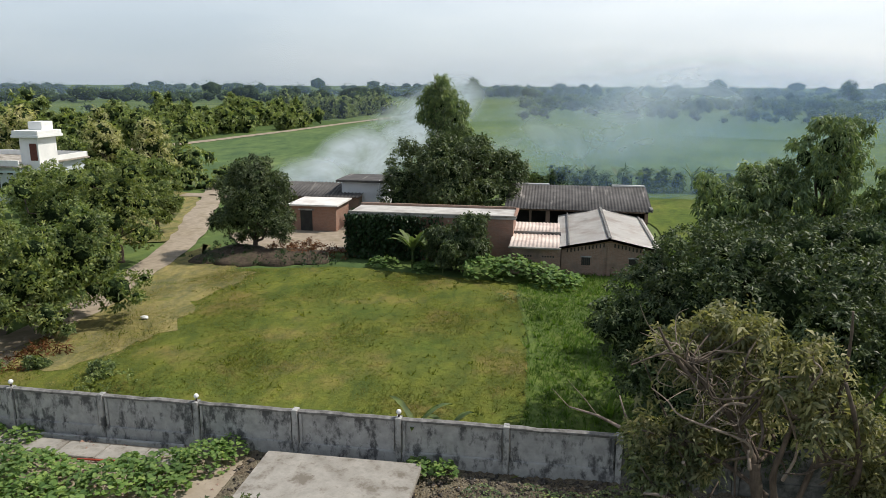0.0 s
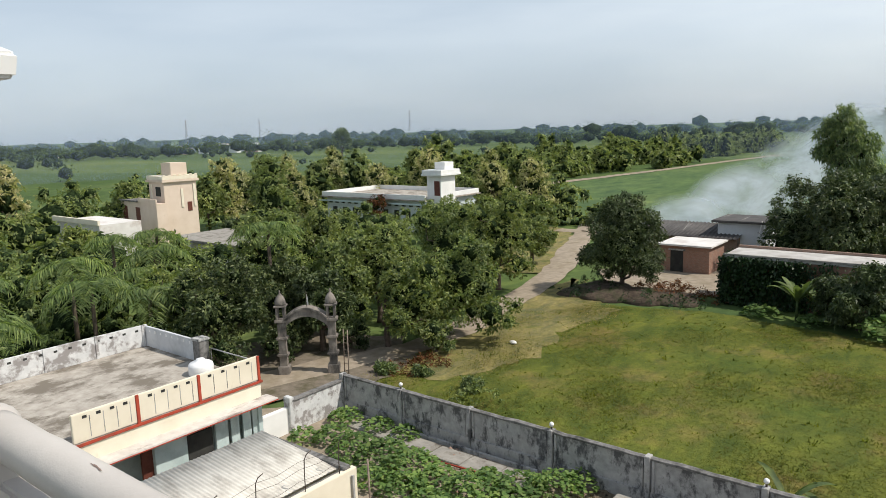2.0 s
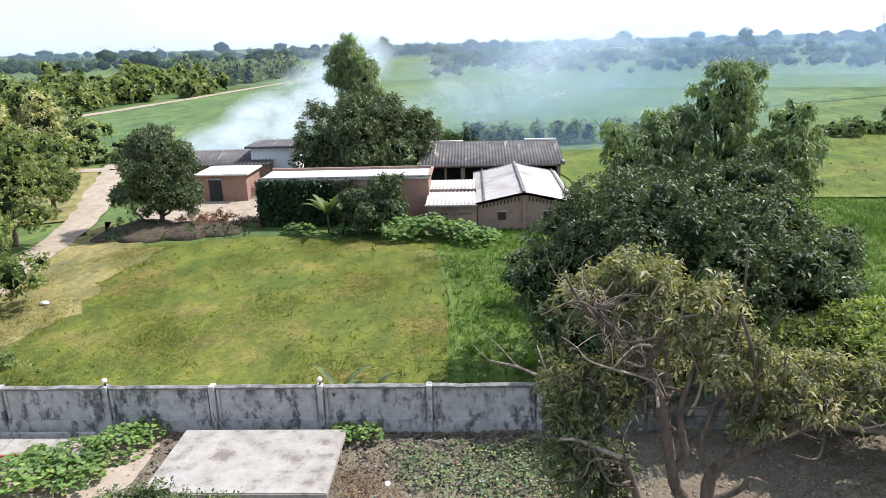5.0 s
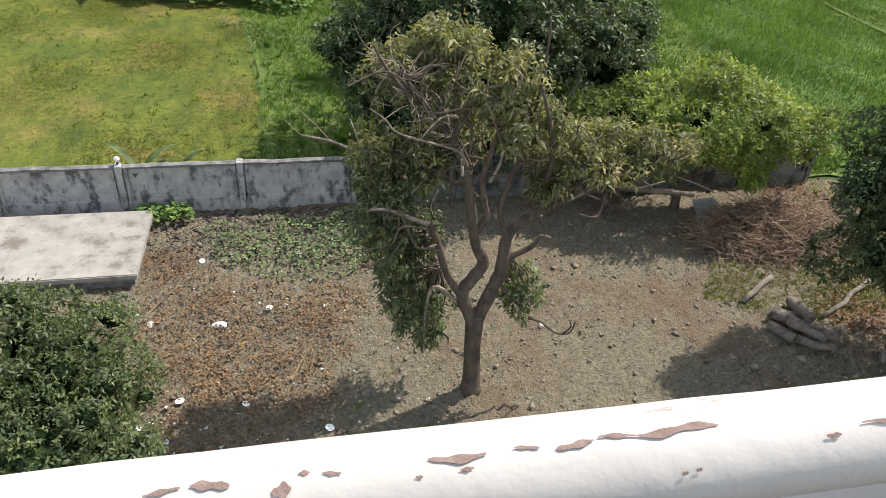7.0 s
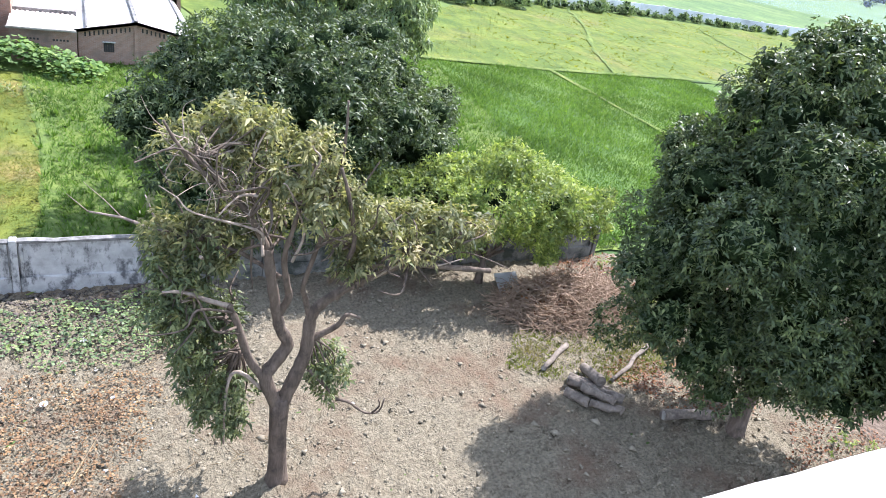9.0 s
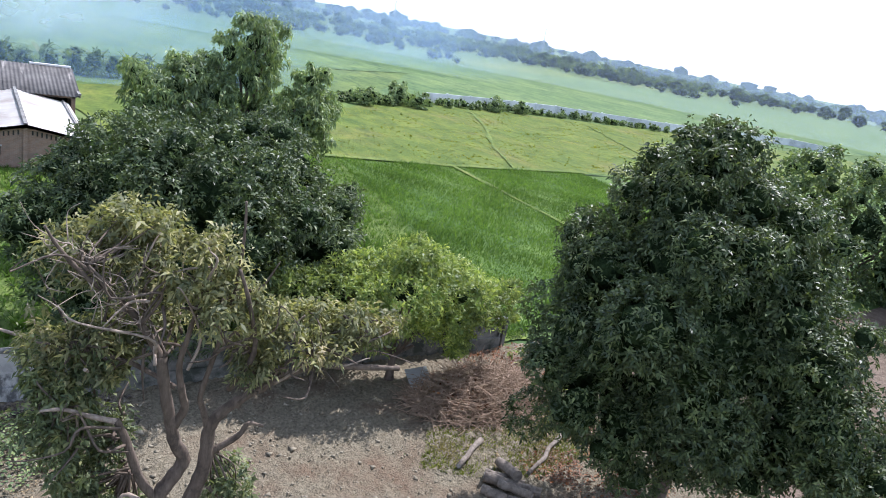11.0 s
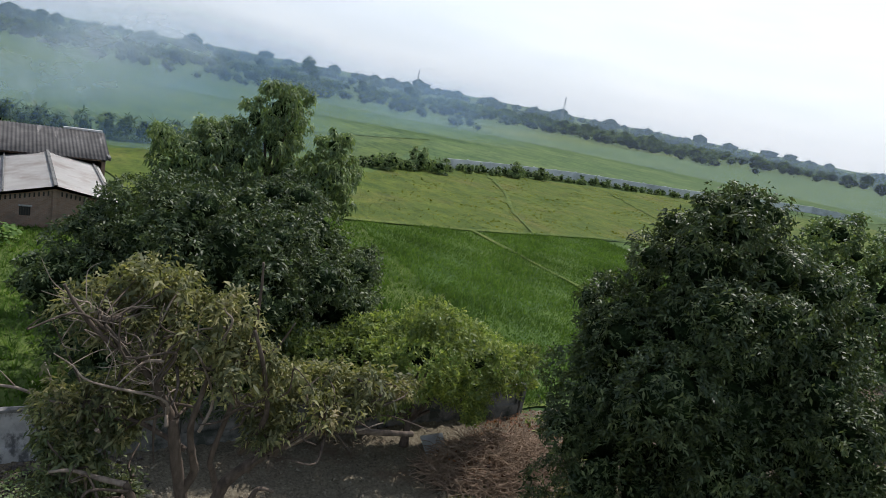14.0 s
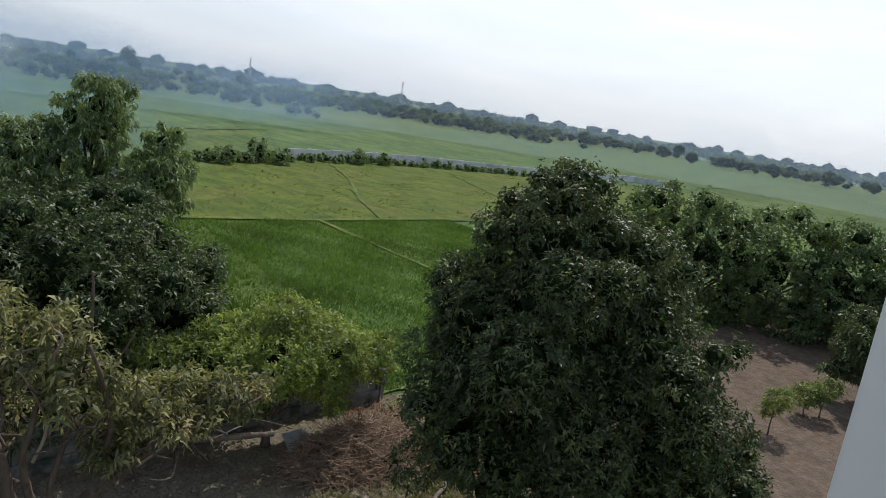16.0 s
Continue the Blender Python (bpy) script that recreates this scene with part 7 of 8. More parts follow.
clumpy = lambda x, y: np.clip(0.45 + 0.8 * np.sin(x * 0.55 + 1.7 * np.sin(y * 0.31)) * np.sin(y * 0.62 + 0.8 * np.sin(x * 0.4)), 0.06, 1)
tussocks("meadow_tussocks", "uneven tussocks of yellow-green meadow grass", MEADOW, 6500, 8, 0.07, 0.02, M_TUFT, clumpy)
tussocks("strip_tussocks", "coarse green tussocks in the lush strip", [(-2.2, 24.1), (24, 24.1), (28, 40), (30, 62), (8, 64), (0, 53), (-3, 50), (-2.0, 40), (-1.4, 30)], 4000, 8, 0.22, 0.03, M_PADDY)
tussocks("pasture_tussocks", "tufts over the uneven pasture", [(29.8, 62.4), (120, 60), (137, 108), (70, 110), (46, 95), (20, 97), (10, 66)], 5000, 6, 0.10, 0.06, M_TUFT, lambda x, y: np.clip(0.4 + 0.7 * np.sin(x * 0.21 + 2 * np.sin(y * 0.17)) * np.sin(y * 0.33 + 1.6 * np.sin(x * 0.11)), 0.05, 1))
grass("edge_grass", "tall lush grass strip", [(-2.2, 24.1), (24, 24.1), (28, 40), (30, 62), (8, 64), (0, 53), (-3, 50), (-2.0, 40), (-1.4, 30)], 80000, 0.24, M_PADDY, 0.030, 1.2)
grass("paddy_crop", "dense bright green paddy blades", [(22, 24.5), (60, 30), (62, 61.5), (43, 60.7), (29.8, 62.0), (27, 42)], 100000, 0.34, M_PADDY, 0.040, 0.8)
grass("pasture_grass", "sparse pale pasture grass", [(29.8, 62.4), (120, 60), (137, 108), (70, 110), (46, 95), (20, 97), (10, 66)], 34000, 0.10, M_GRASS, 0.06, 2.6)
grass("log_grass", "thin grass round the logs", [(12.8, 16.4), (14.2, 15.4), (16.5, 14.6), (19.5, 15.0), (21.5, 17), (20.5, 19.5), (17.5, 19.2), (14.2, 18.2)], 22000, 0.11, M_GRASS, 0.016, 1.4, lambda x, y: np.clip(0.75 + 0.5 * np.sin(x * 1.3 + 0.5) * np.sin(y * 1.1), 0.3, 1), yard_height)
grass("verge_grass", "dry tufts along the road", [(-29.6, 24.5), (-23.0, 24.5), (-23.0, 36), (-22, 49), (-28, 52), (-30, 58), (-29.0, 45), (-29.2, 33)], 16000, 0.12, M_STRAW, 0.03, 1.7)

grass("verge_fringe", "grass straggling over the dry verge", [(-28.0, 26), (-24.4, 25), (-22.6, 30), (-22.6, 36), (-23.4, 43), (-22, 50), (-27.4, 51), (-27.6, 43), (-26.6, 36), (-27.6, 30)], 15000, 0.12, M_GRASS, 0.03, 2.0, lambda x, y: np.clip(0.5 + 0.7 * np.sin(x * 2.1) * np.sin(y * 0.9 + x), 0.05, 1))


def vine_bed(name, label, rows, per, leaf, material=M_GOURD, category="vines"):
    """A low mat of broad leaves: rows of (x, y, radius, height)."""
    at, way = [], []
    for x, y, r, h in rows:
        k = int(per * r * r)
        a, s = rng.uniform(0, 2 * math.pi, k), np.sqrt(rng.random(k)) * (1 + 0.12 * np.sin(5 * rng.random()))
        z = h * np.sqrt(np.clip(1 - s ** 2, 0, 1)) * rng.uniform(0.6, 1.1, k) + 0.06
        at.append(np.stack([x + r * s * np.cos(a), y + r * s * np.sin(a), z], 1))
        way.append(np.stack([np.cos(a) + rng.normal(size=k) * 0.8, np.sin(a) + rng.normal(size=k) * 0.8 - 0.2, rng.normal(size=k) * 0.25], 1))
    at, way = np.concatenate(at), unit(np.concatenate(way))
    n = len(at)
    ln = rng.uniform(0.7, 1.3, n) * leaf
    side = unit(np.cross(way, np.array([0, 0, 1.0]) + rng.normal(size=(n, 3)) * 0.35))
    up = np.cross(side, way)
    L = ln[:, None]
    ring = [(0.0, 0.0, 0.0), (0.15, 0.42, 0.05), (0.55, 0.5, 0.07), (1.0, 0.0, -0.12), (0.55, -0.5, 0.07), (0.15, -0.42, 0.05)]
    v = np.stack([at + way * L * f + side * L * s + up * L * u for f, s, u in ring], 1).reshape(-1, 3)
    return tagged(part(name, raw(name, v, np.arange(6 * n).reshape(n, 6)), material), label, category, kind="stuff")


vine_bed("gourd_vines", "mounds of broad-leaved gourd vines in the yard",
         [(x, y, 0.86 * r, 1.4 * h) for x, y, r, h in [(-15.5, 20.0, 1.4, 0.7), (-14.2, 21.2, 1.3, 0.6), (-13.2, 22.2, 1.1, 0.6), (-12.6, 23.0, 0.8, 0.5), (-13.8, 20.2, 1.1, 0.5), (-19.0, 20.3, 1.5, 0.55), (-17.4, 20.0, 1.2, 0.5), (-20.8, 20.6, 1.3, 0.5), (-22.4, 20.4, 1.2, 0.45), (-23.9, 20.6, 1.0, 0.45),
          (-17.9, 18.8, 1.2, 0.5), (-16.4, 18.4, 1.1, 0.5), (-19.6, 18.6, 1.0, 0.4), (-25.0, 22.4, 1.0, 0.4), (-23.0, 22.6, 0.9, 0.35), (-21.4, 22.8, 0.8, 0.3), (-24.8, 19.6, 0.8, 0.5), (-21.6, 18.6, 0.8, 0.35), (-16.0, 21.6, 0.6, 0.3), (-5.2, 22.9, 0.7, 0.35), (-4.2, 22.8, 0.6, 0.4)]], 300, 0.175)
vine_bed("creeper_bank", "bank of broad creeper leaves before the brick store",
         [(-5.6, 50.9, 1.9, 1.5), (-3.4, 51.2, 1.9, 1.5), (-1.4, 50.4, 1.6, 1.2), (-0.2, 49.4, 1.5, 1.1), (1.0, 50.4, 0.8, 0.6), (-10.5, 52.0, 0.9, 0.5), (-14, 53.4, 1.1, 0.5)], 110, 0.30, M_GOURD)
vine_bed("rubbish_weeds", "low dark weeds over rubbish at the wall foot",
         [(-2.0, 20.6, 1.1, 0.35), (-0.6, 20.0, 1.2, 0.3), (0.9, 19.8, 1.3, 0.3), (0.3, 21.2, 1.2, 0.3), (2.2, 20.4, 1.2, 0.35), (-2.7, 21.6, 0.7, 0.35), (1.7, 21.6, 1.2, 0.3), (3.0, 19.8, 0.9, 0.25), (2.9, 21.8, 1.1, 0.4), (-1.0, 21.9, 0.8, 0.25)], 230, 0.085, M_GROVE)
vine_bed("yard_litter", "brown leaves and straw strewn by the slab", [(-3.6, 18.6, 1.4, 0.1), (-3.2, 16.6, 1.5, 0.1), (-2.0, 15.0, 1.4, 0.1), (-3.4, 14.2, 1.3, 0.1), (-4.2, 20.2, 1.0, 0.1), (-1.6, 17.4, 1.3, 0.1), (-2.6, 12.6, 1.2, 0.1), (0.2, 15.8, 1.3, 0.08), (-0.6, 14.0, 1.4, 0.08), (0.8, 17.4, 1.2, 0.08), (-4.6, 16.0, 1.2, 0.1)], 330, 0.062, M_LITTER, "leaves")
vine_bed("brush_leaves", "withered leaves caught in the brush pile", [(16.4, 19.8, 1.6, 0.8), (18.2, 20.2, 1.5, 0.8), (20.2, 21.4, 1.5, 0.6), (21.4, 22.0, 1.2, 0.6)], 110, 0.09, M_RUST, "leaves")
vine_bed("leaf_litter", "brown fallen leaves and straw over red earth", [(18.6, 14.0, 1.7, 0.02), (20.0, 13.2, 1.3, 0.02), (19.6, 21.2, 1.8, 0.25), (21.2, 20.8, 1.4, 0.3), (17.4, 15.0, 1.2, 0.02), (20.4, 16.4, 1.4, 0.02), (22.4, 9.4, 2.0, 0.02), (20.6, 8.4, 1.8, 0.02)], 230, 0.07, M_RUST, "leaves")
vine_bed("straw_litter", "pale straw and dry leaves on the soil", [(16.2, 16.6, 1.6, 0.02), (18.4, 17.4, 1.8, 0.02), (-1.5, 16.0, 2.6, 0.02), (-3.6, 15.2, 1.6, 0.02), (1.0, 18.2, 2.0, 0.02), (-4.0, 21.4, 1.2, 0.02)], 120, 0.06, M_DRY, "straw")
thicket("meadow_bush", "leafy bushes in the meadow edge", [(-20.9, 28.0, 1.2, 0.9), (-21.9, 27.5, 0.9, 0.7), (-24.2, 25.6, 1.2, 0.6), (-26.8, 25.4, 1.3, 0.7), (-10.2, 24.6, 0.8, 0.6), (-1.8, 24.5, 0.8, 0.5), (-12.5, 24.5, 0.7, 0.4), (-7.8, 24.4, 0.7, 0.4), (-16.0, 24.5, 0.7, 0.4), (-3.0, 45.0, 1.2, 0.6), (-1.6, 43, 0.9, 0.5)], 22, (0.16, 0.45), M_GREEN, "bushes", 0.16)
mound = thing("earth_mound", "dark earth mound under the mango at the road bend", "mound")
part("earth", lumps("earth", [(-26.2, 53.6, -0.1, 3.0, 0.95), (-23.2, 53.9, -0.1, 2.6, 0.75), (-28.2, 52.4, -0.1, 1.8, 0.6), (-20.6, 54.4, -0.1, 2.2, 0.6)], 8, 2, 0.10), M_MOUND, mound)
thicket("mound_weeds", "dark weeds on the earth mound under the mango", [(-26.5, 53.2, 2.6, 1.2), (-23.5, 53.0, 2.2, 0.9), (-20.5, 52.6, 1.8, 0.7), (-28.0, 51.8, 1.6, 0.7), (-18.6, 53.0, 1.5, 0.6)], 14, (0.22, 0.3), M_IVY, "weeds", 0.25)
thicket("withered_heap", "heap of withered brown leaves and stalks", [(-21.6, 55.4, 1.8, 1.3), (-19.8, 55.0, 1.6, 1.2), (-23.4, 55.0, 1.4, 1.1), (-18.2, 55.2, 1.1, 0.9), (-27.2, 31.4, 1.4, 0.5), (-27.6, 29.6, 1.2, 0.4)], 16, (0.34, 0.2), M_RUST, "heap", 0.3)
thicket("yard_scrub", "scrub at the broken wall end", [(21.6, 21.6, 1.0, 0.8), (22.8, 20.2, 0.9, 0.9), (21.0, 18.6, 0.7, 0.5), (23.5, 12.5, 1.0, 0.7), (22.5, 9.5, 1.2, 0.6)], 16, (0.2, 0.4), M_GREEN, "bushes", 0.2)

# brush pile: thin dead sticks
q = np.random.default_rng(3)
sticks_v, sticks_f = [], []
def stick(a, b, r):
    d = unit(np.array(b) - np.array(a))
    s = unit(np.cross(d, [0.3, 0.2, 1.0]))
    u = np.cross(d, s)
    i = len(sticks_v)
    for p, rr in ((a, r), (b, r * 0.4)):
        for k in range(3):
            t = 2 * math.pi * k / 3
            sticks_v.append(np.array(p) + rr * (math.cos(t) * s + math.sin(t) * u))
    for k in range(3):
        j = (k + 1) % 3
        sticks_f.append((i + k, i + j, i + 3 + j, i + 3 + k))


for k in range(3000):
    a = q.uniform(0, 2 * math.pi)
    s = math.sqrt(q.random())
    x, y = 17.5 + 3.3 * s * math.cos(a), 19.6 + 1.9 * s * math.sin(a)
    z = 0.05 + 1.3 * (1 - s * s) * q.random()
    L, t, lift = q.uniform(0.35, 1.0), q.normal() * 0.9 + (math.pi if k % 2 else 0), q.normal() * 0.28 + 0.05
    r = q.uniform(0.014, 0.034)
    m = (x + 0.5 * L * math.cos(t), y + 0.5 * L * math.sin(t), max(0.05, z + 0.5 * lift + 0.06))
    t2 = t + q.normal() * 0.5
    stick((x, y, z), m, r)
    stick(m, (m[0] + 0.5 * L * math.cos(t2), m[1] + 0.5 * L * math.sin(t2), max(0.05, z + lift)), r * 0.7)
tagged(part("brush_pile", raw("brush_pile", sticks_v, sticks_f), M_TWIG), "pile of dry pruned branches and sticks", "branches", kind="stuff")


def log(a, b, r, seed, label="cut mango log with grey bark"):
    qq = np.random.default_rng(seed)
    ob = thing("log", label, "log", group="cut logs")
    a, b = np.array(a, float), np.array(b, float)
    pts = [a + (b - a) * s + (qq.normal(size=3) * [0.04, 0.04, 0.01] if 0 < s < 1 else 0) for s in np.linspace(0, 1, 6)]
    bm = bmesh.new()
    tube(bm, pts, [r * qq.uniform(0.9, 1.1) for _ in pts], 10)
    part("bark", bm, M_LOG, ob)
    d = unit(a - b)
    bm = bmesh.new()
    tube(bm, [a, a + d * 0.012], r * 0.88, 10)
    part("cut_end", bm, M_SLAB, ob, "pale sawn end")
    return ob


log((14.44, 15.03, 0.24), (15.79, 13.68, 0.22), 0.18, 1)
log((14.07, 14.58, 0.18), (14.50, 13.84, 0.18), 0.16, 2)
log((14.55, 13.86, 0.20), (15.43, 13.23, 0.18), 0.13, 3)
log((15.48, 15.55, 0.22), (15.21, 14.31, 0.58), 0.17, 4)
log((14.46, 14.33, 0.50), (15.18, 13.45, 0.42), 0.13, 5)
log((14.74, 15.33, 0.16), (15.63, 14.33, 0.16), 0.12, 10)
log((16.72, 12.72, 0.20), (18.48, 12.32, 0.20), 0.17, 6)
log((14.02, 15.89, 0.14), (15.70, 16.94, 0.16), 0.1, 7, "thin pale barkless log")
log((16.23, 14.82, 0.12), (19.23, 16.40, 0.14), 0.08, 8, "thin pale barkless log")
log((19.78, 16.44, 0.12), (19.76, 15.89, 0.14), 0.08, 9, "thin pale barkless log")

sheet_ob = thing("tin_sheet", "bent grey tin sheet leaning by the wall", "sheet", (15.5, 21.3, 0.08))
bm = bmesh.new()
vs = [bm.verts.new(p) for p in ((-0.5, -0.5, 0.0), (0.4, -0.7, 0.05), (0.7, 0.5, 0.4), (-0.3, 0.6, 0.3))]
bm.faces.new(vs)
bmesh.ops.solidify(bm, geom=bm.faces[:], thickness=0.015)
part("sheet", bm, M_CANAL, sheet_ob)

# paper plates and scraps
plate = thing("paper_plate", "discarded white paper plate on the soil", "plate", (-3.08, 11.08, 0.06), group="discarded plates")
bm = bmesh.new()
lathe(bm, [(0.07, 0.004), (0.085, 0.006), (0.125, 0.025), (0.13, 0.027), (0.122, 0.02), (0.08, 0.0)], 14)
part("dish", bm, M_PAPER, plate)
q = np.random.default_rng(12)
spots = [(-2.63, 10.69), (-1.49, 9.15), (2.83, 10.78), (-1.08, 17.37), (-1.66, 13.49), (-3.3, 13.81), (-4.41, 16.98), (-3.22, 20.07), (0.93, 11.29), (7.0, 15.6), (-0.1, 20.2), (0.6, 17.3), (3.4, 9.5), (0.4, 12.4)]
spots += [(-3.0 + 0.55 * q.normal(), 10.9 + 0.9 * q.normal()) for _ in range(9)] + [(-4.0 + 0.6 * q.normal(), 14.2 + 1.6 * q.normal()) for _ in range(6)]
for x, y in spots:
    copy_thing(plate, Matrix.LocRotScale((x, y, 0.075), Euler((q.normal() * 0.2, q.normal() * 0.2, q.uniform(0, 6))), (q.uniform(0.5, 0.95),) * 3))
bag = thing("paper_bag", "crumpled pale paper bag on the soil", "bag", (-2.46, 16.75, 0.06))
bm = bmesh.new()
bmesh.ops.create_icosphere(bm, subdivisions=2, radius=0.17)
for v in bm.verts:
    v.co = Vector((v.co.x * 1.5, v.co.y * 0.7, max(0, v.co.z) * 0.5)) * (1 + 0.3 * noise.noise(v.co * 9))
part("paper", bm, M_PAPER, bag)
cloth = thing("white_rag", "white rag lying in the meadow", "rag", (-25.0, 37.4, 0.15))
bm = bmesh.new()
bmesh.ops.create_icosphere(bm, subdivisions=2, radius=0.2)
for v in bm.verts:
    v.co = Vector((v.co.x * 1.3, v.co.y * 0.8, max(-0.2, v.co.z) * 0.6)) * (1 + 0.3 * noise.noise(v.co * 6))
part("cloth", bm, M_PAPER, cloth)


def pebbles(name, label, n, area, size, material, category="stones"):
    """Many small angular lumps in one mesh."""
    x0, x1, y0, y1 = area
    base = np.array([(1, 0, 0), (-0.5, 0.87, 0), (-0.5, -0.87, 0), (0.1, 0.0, 0.8), (0, 0, -0.5)])
    tri = np.array([(0, 1, 3), (1, 2, 3), (2, 0, 3), (1, 0, 4), (2, 1, 4), (0, 2, 4)])
    x, y = rng.uniform(x0, x1, n), rng.uniform(y0, y1, n)
    s = size * rng.lognormal(0, 0.5, n)
    a = rng.uniform(0, 2 * math.pi, n)
    v = base[None] * s[:, None, None] * rng.uniform(0.6, 1.3, (n, 5, 1))
    ca, sa = np.cos(a)[:, None], np.sin(a)[:, None]
    v = np.stack([v[..., 0] * ca - v[..., 1] * sa + x[:, None], v[..., 0] * sa + v[..., 1] * ca + y[:, None], v[..., 2] * 0.7 + (yard_height(x, y) + 0.01)[:, None]], -1)
    f = (tri[None] + 5 * np.arange(n)[:, None, None]).reshape(-1, 3)
    return tagged(part(name, raw(name, v.reshape(-1, 3), f), material), label, category, kind="stuff")


pebbles("soil_clods", "small dry clods scattered over the tilled yard", 10000, (-6, 24, 3.5, 23.2), 0.044, M_CLOD)
pebbles("litter", "pale scraps of litter on the yard", 300, (-5, 3.5, 9, 23), 0.034, M_PAPER, "litter")
pebbles("refuse", "dark ash and refuse heaped at the wall foot", 2600, (-3.4, 4.4, 19.6, 23.3), 0.042, M_REFUSE, "refuse")
pebbles("rubble", "dark rubble and refuse along the wall foot", 1500, (-12, 5, 20.6, 23.3), 0.06, M_REFUSE, "rubble")
pebbles("brick_rubble", "broken brick rubble in the side yard", 900, (-20, -12, 19.0, 23), 0.06, M_BRICKPALE, "rubble")
# dry twigs on the soil
sticks_v, sticks_f = [], []
for k in range(260):
    x, y = q.uniform(-5, 5), q.uniform(14, 22)
    t, L = q.uniform(0, 6.28), q.uniform(0.15, 0.6)
    stick((x, y, 0.08), (x + L * math.cos(t), y + L * math.sin(t), 0.08 + q.random() * 0.08), 0.012)
for a, b in (((-4.8, 17.0), (-3.9, 18.6)), ((-3.9, 18.6), (-3.4, 20.4)), ((-0.5, 14.2), (0.3, 16.0))):
    stick((*a, 0.1), (*b, 0.14), 0.035)
tagged(part("twigs", raw("twigs", sticks_v, sticks_f), M_DRY), "dry twigs scattered on the soil", "twigs", kind="stuff")

# lattice masts on the horizon
for x, y, h in ((-762, 873, 46), (-1000, 760, 40), (-900, 560, 38), (640, 760, 34), (520, 960, 34)):
    mast = thing("lattice_mast", "thin grey lattice mast on the horizon", "mast", (x, y, 0), group="far masts")
    bm = bmesh.new()
    for sx, sy in ((-1, -1), (1, -1), (1, 1), (-1, 1)):
        tube(bm, [(sx * 1.6, sy * 1.6, 0), (sx * 0.35, sy * 0.35, h)], 0.22, 4)
    for k in range(8):
        w0, w1 = 1.6 - 1.25 * k / 8, 1.6 - 1.25 * (k + 1) / 8
        tube(bm, [(-w0, -w0, h * k / 8), (w1, -w1, h * (k + 1) / 8)], 0.12, 4)
    part("frame", bm, M_CONCRETE, mast)
q = np.random.default_rng(21)
for k in range(26):
    a, dist = math.radians(q.uniform(-72, -48)), q.uniform(620, 1100)
    w, dd, h = q.uniform(5, 13), q.uniform(5, 8), q.uniform(3.0, 5.5)
    ho = thing("far_house", "small pale house in the distant village", "house", (dist * math.sin(a), dist * math.cos(a), 0), q.uniform(0, 90), group="distant village houses")
    part("wall", boxes((-w / 2, w / 2, -dd / 2, dd / 2, -0.1, h)), (M_WHITE, M_PALEROOF, M_PEACH, M_BRICKPALE)[k % 4], ho)
    part("roof", boxes((-w / 2 - 0.4, w / 2 + 0.4, -dd / 2 - 0.4, dd / 2 + 0.4, h, h + 0.4), soft=0.05), M_SLAB, ho)

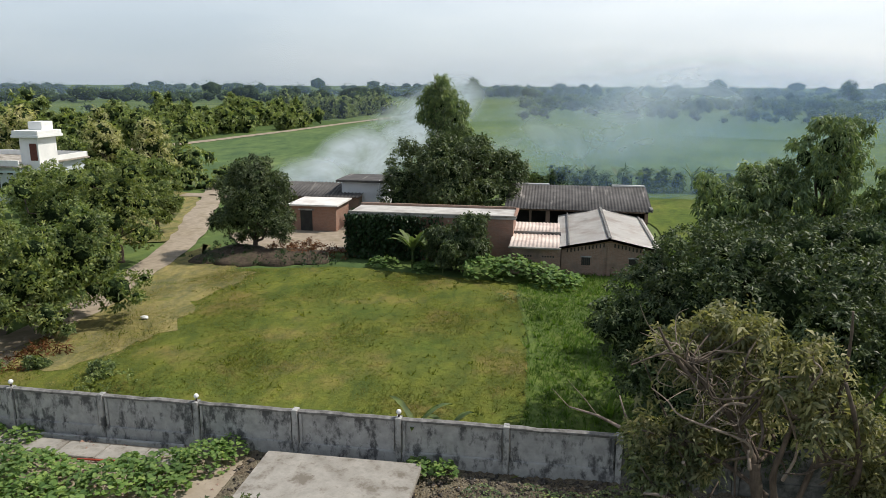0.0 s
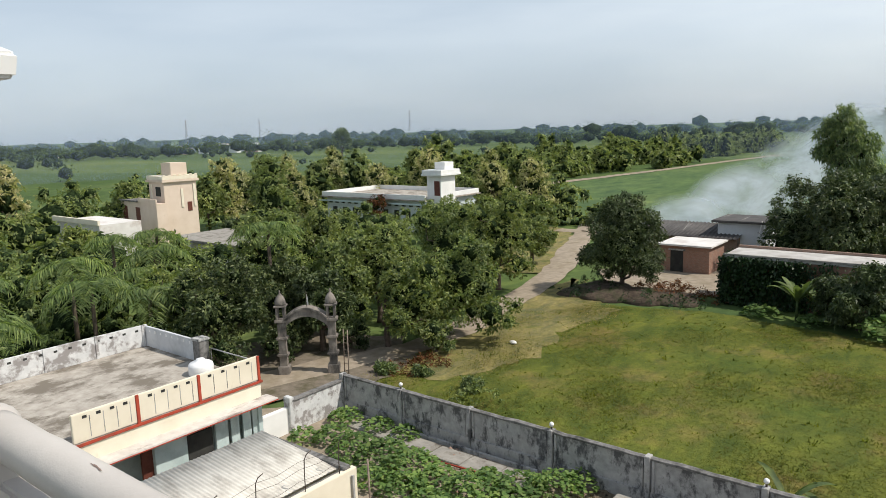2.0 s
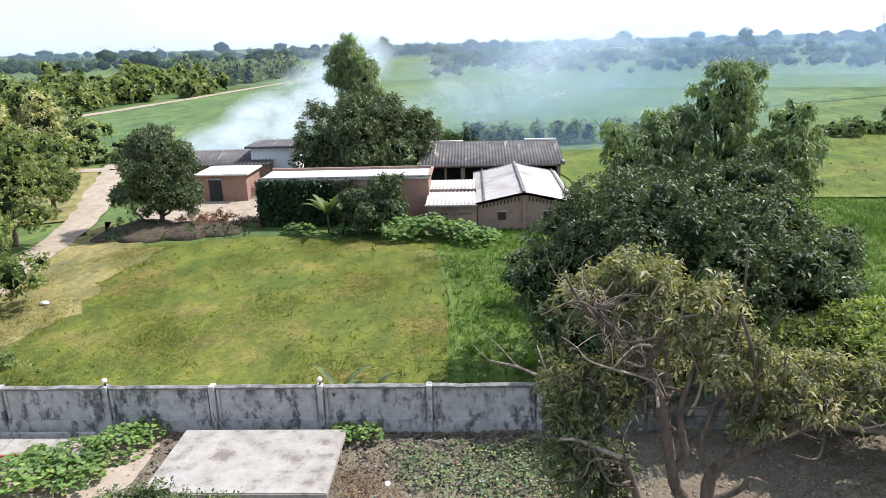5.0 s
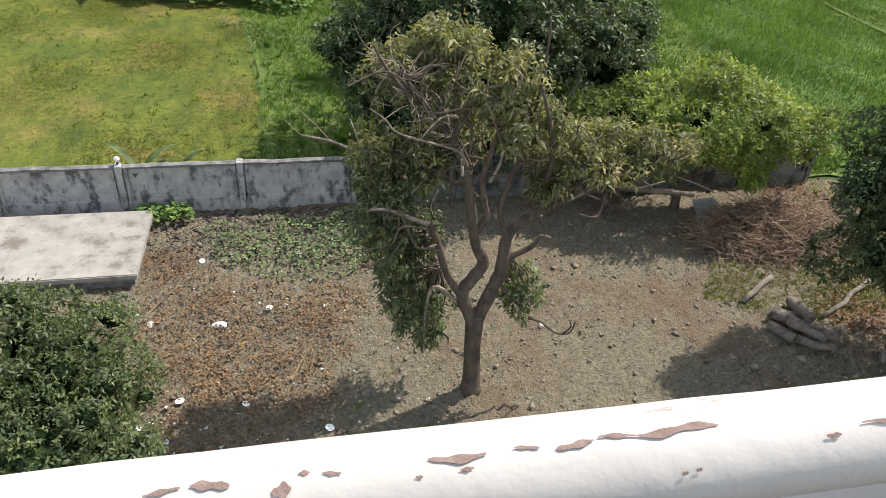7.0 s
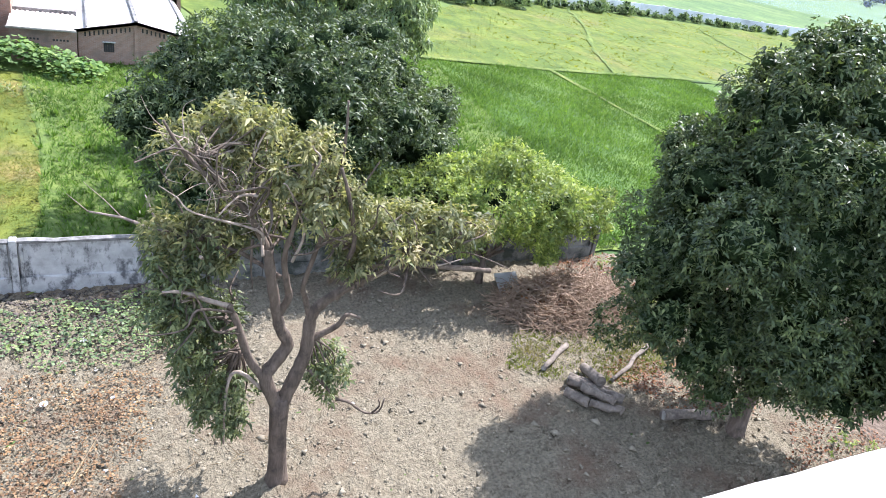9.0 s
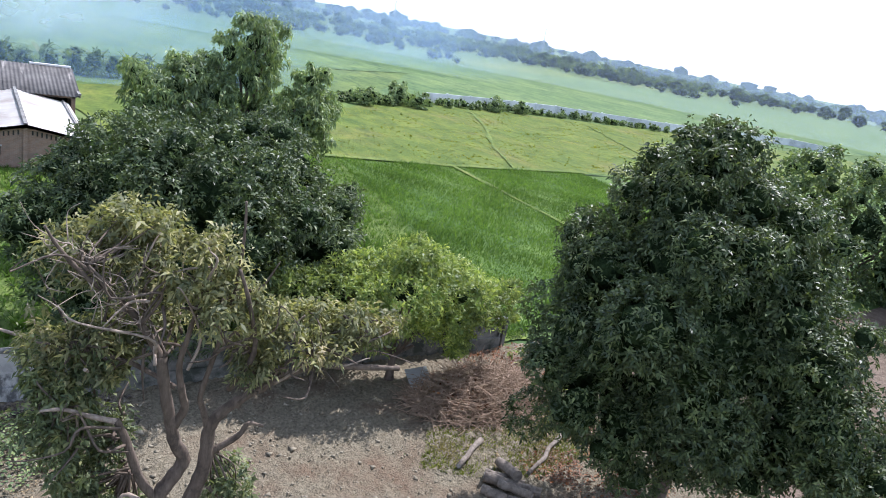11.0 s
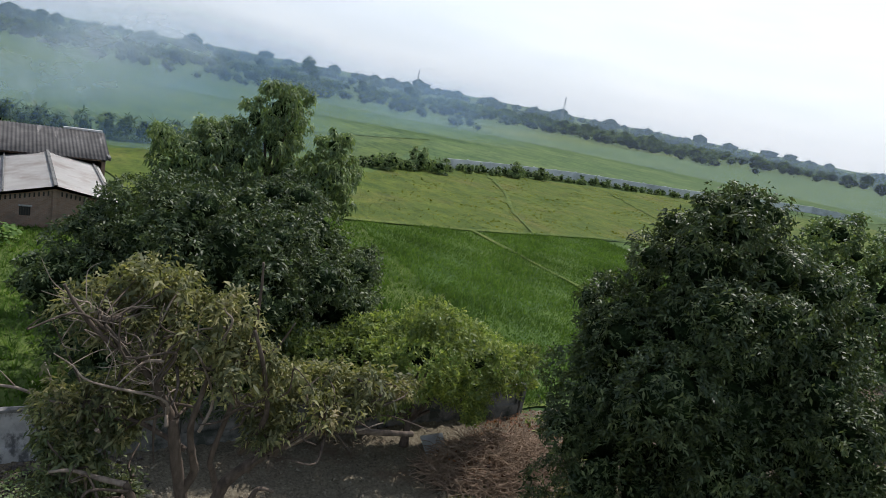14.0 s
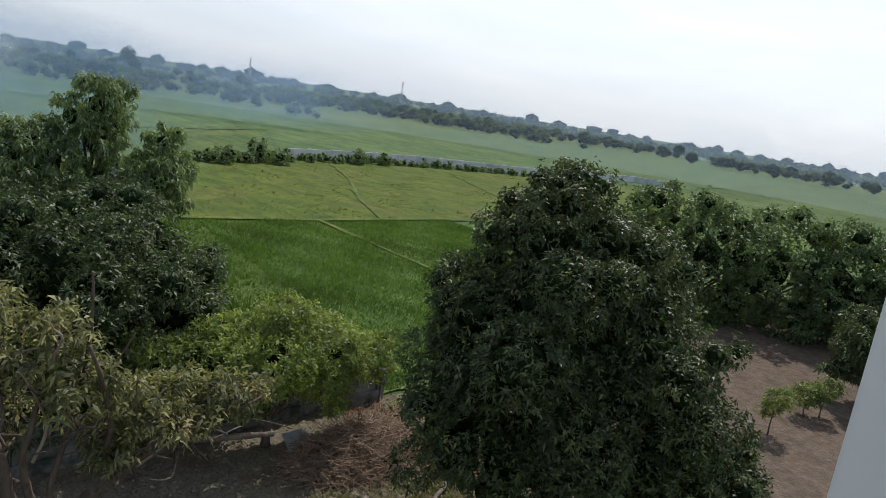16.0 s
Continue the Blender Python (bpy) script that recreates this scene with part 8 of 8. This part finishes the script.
# ---- smoke and haze ----
def veil(name, label, at, half, material, rz=0.0, bend=0.15, category="smoke", seed=0, ry=0.0):
    """A billowing veil in its own unit frame, half its width and height given."""
    rings, n = np.linspace(0, 1, 9)[1:], 28
    ang = np.arange(n) * 2 * math.pi / n
    X = np.concatenate([[0.0], (rings[:, None] * np.cos(ang)).ravel()])
    Z = np.concatenate([[0.0], (rings[:, None] * np.sin(ang)).ravel()])
    Y = bend * (np.sin(3.1 * X + seed) * np.cos(2.3 * Z + 0.7 * seed))
    tris = np.array([(0, 1 + k, 1 + (k + 1) % n) for k in range(n)] + [f for r in range(len(rings) - 1) for k in range(n) for f in
                    ((1 + r * n + k, 1 + r * n + n + k, 1 + r * n + n + (k + 1) % n), (1 + r * n + k, 1 + r * n + n + (k + 1) % n, 1 + r * n + (k + 1) % n))])
    ob = part(name, raw(name, np.stack([X, Y * 0.5, Z], -1), tris, True), material)
    ob.matrix_basis = Matrix.LocRotScale(at, Euler((0, radians(ry), radians(rz))), (half[0], half[0] * 0.4, half[1]))
    return tagged(ob, label, category, group="drifting smoke", kind="stuff")


for i, (x, y, z, w, h, ry) in enumerate(((-31, 84, 2.2, 6.0, 3.4, 5), (-26, 86, 4.2, 7.5, 4.6, 26), (-21.0, 90, 7.4, 8.5, 4.4, 38), (-16.5, 94, 10.6, 8.0, 4.0, 30))):
    veil("smoke_plume", "dense pale smoke rising from burning stubble", (x, y, z), (w, h), M_SMOKE, -6 + 4 * i, seed=i, ry=-ry)
for i, (x, y, z, w, h) in enumerate(((24, 112, 8.5, 36, 11), (14, 94, 4.0, 28, 6.0), (70, 200, 9, 90, 14))):
    veil("smoke_drift", "thin bluish smoke drifting low over the fields", (x, y, z), (w, h), M_DRIFT, -6 - 8 * i, seed=10 + i)
for i, (x, y, z, w, h) in enumerate(((0, 100, 9.5, 18, 9), (16, 108, 11, 17, 8))):
    veil("smoke_cloud", "broad cloud of pale smoke over the field", (x, y, z), (w, h), M_CLOUD, -4, seed=30 + i, ry=-18)
# curved see-through sheets added to lay haze colour over the distance
for dist, hh, mist in ((280, 60, M_HAZESHELL), (720, 110, M_FARHAZESHELL)):
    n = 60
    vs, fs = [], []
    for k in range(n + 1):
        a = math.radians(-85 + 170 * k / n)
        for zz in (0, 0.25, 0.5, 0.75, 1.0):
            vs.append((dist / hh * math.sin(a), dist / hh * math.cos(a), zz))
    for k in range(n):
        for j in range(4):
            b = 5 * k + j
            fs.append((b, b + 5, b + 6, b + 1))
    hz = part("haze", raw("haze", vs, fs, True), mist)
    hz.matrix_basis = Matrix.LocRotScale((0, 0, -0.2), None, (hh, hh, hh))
    tagged(hz, "translucent pale blue shell standing in for distance haze", "haze", kind="stuff")
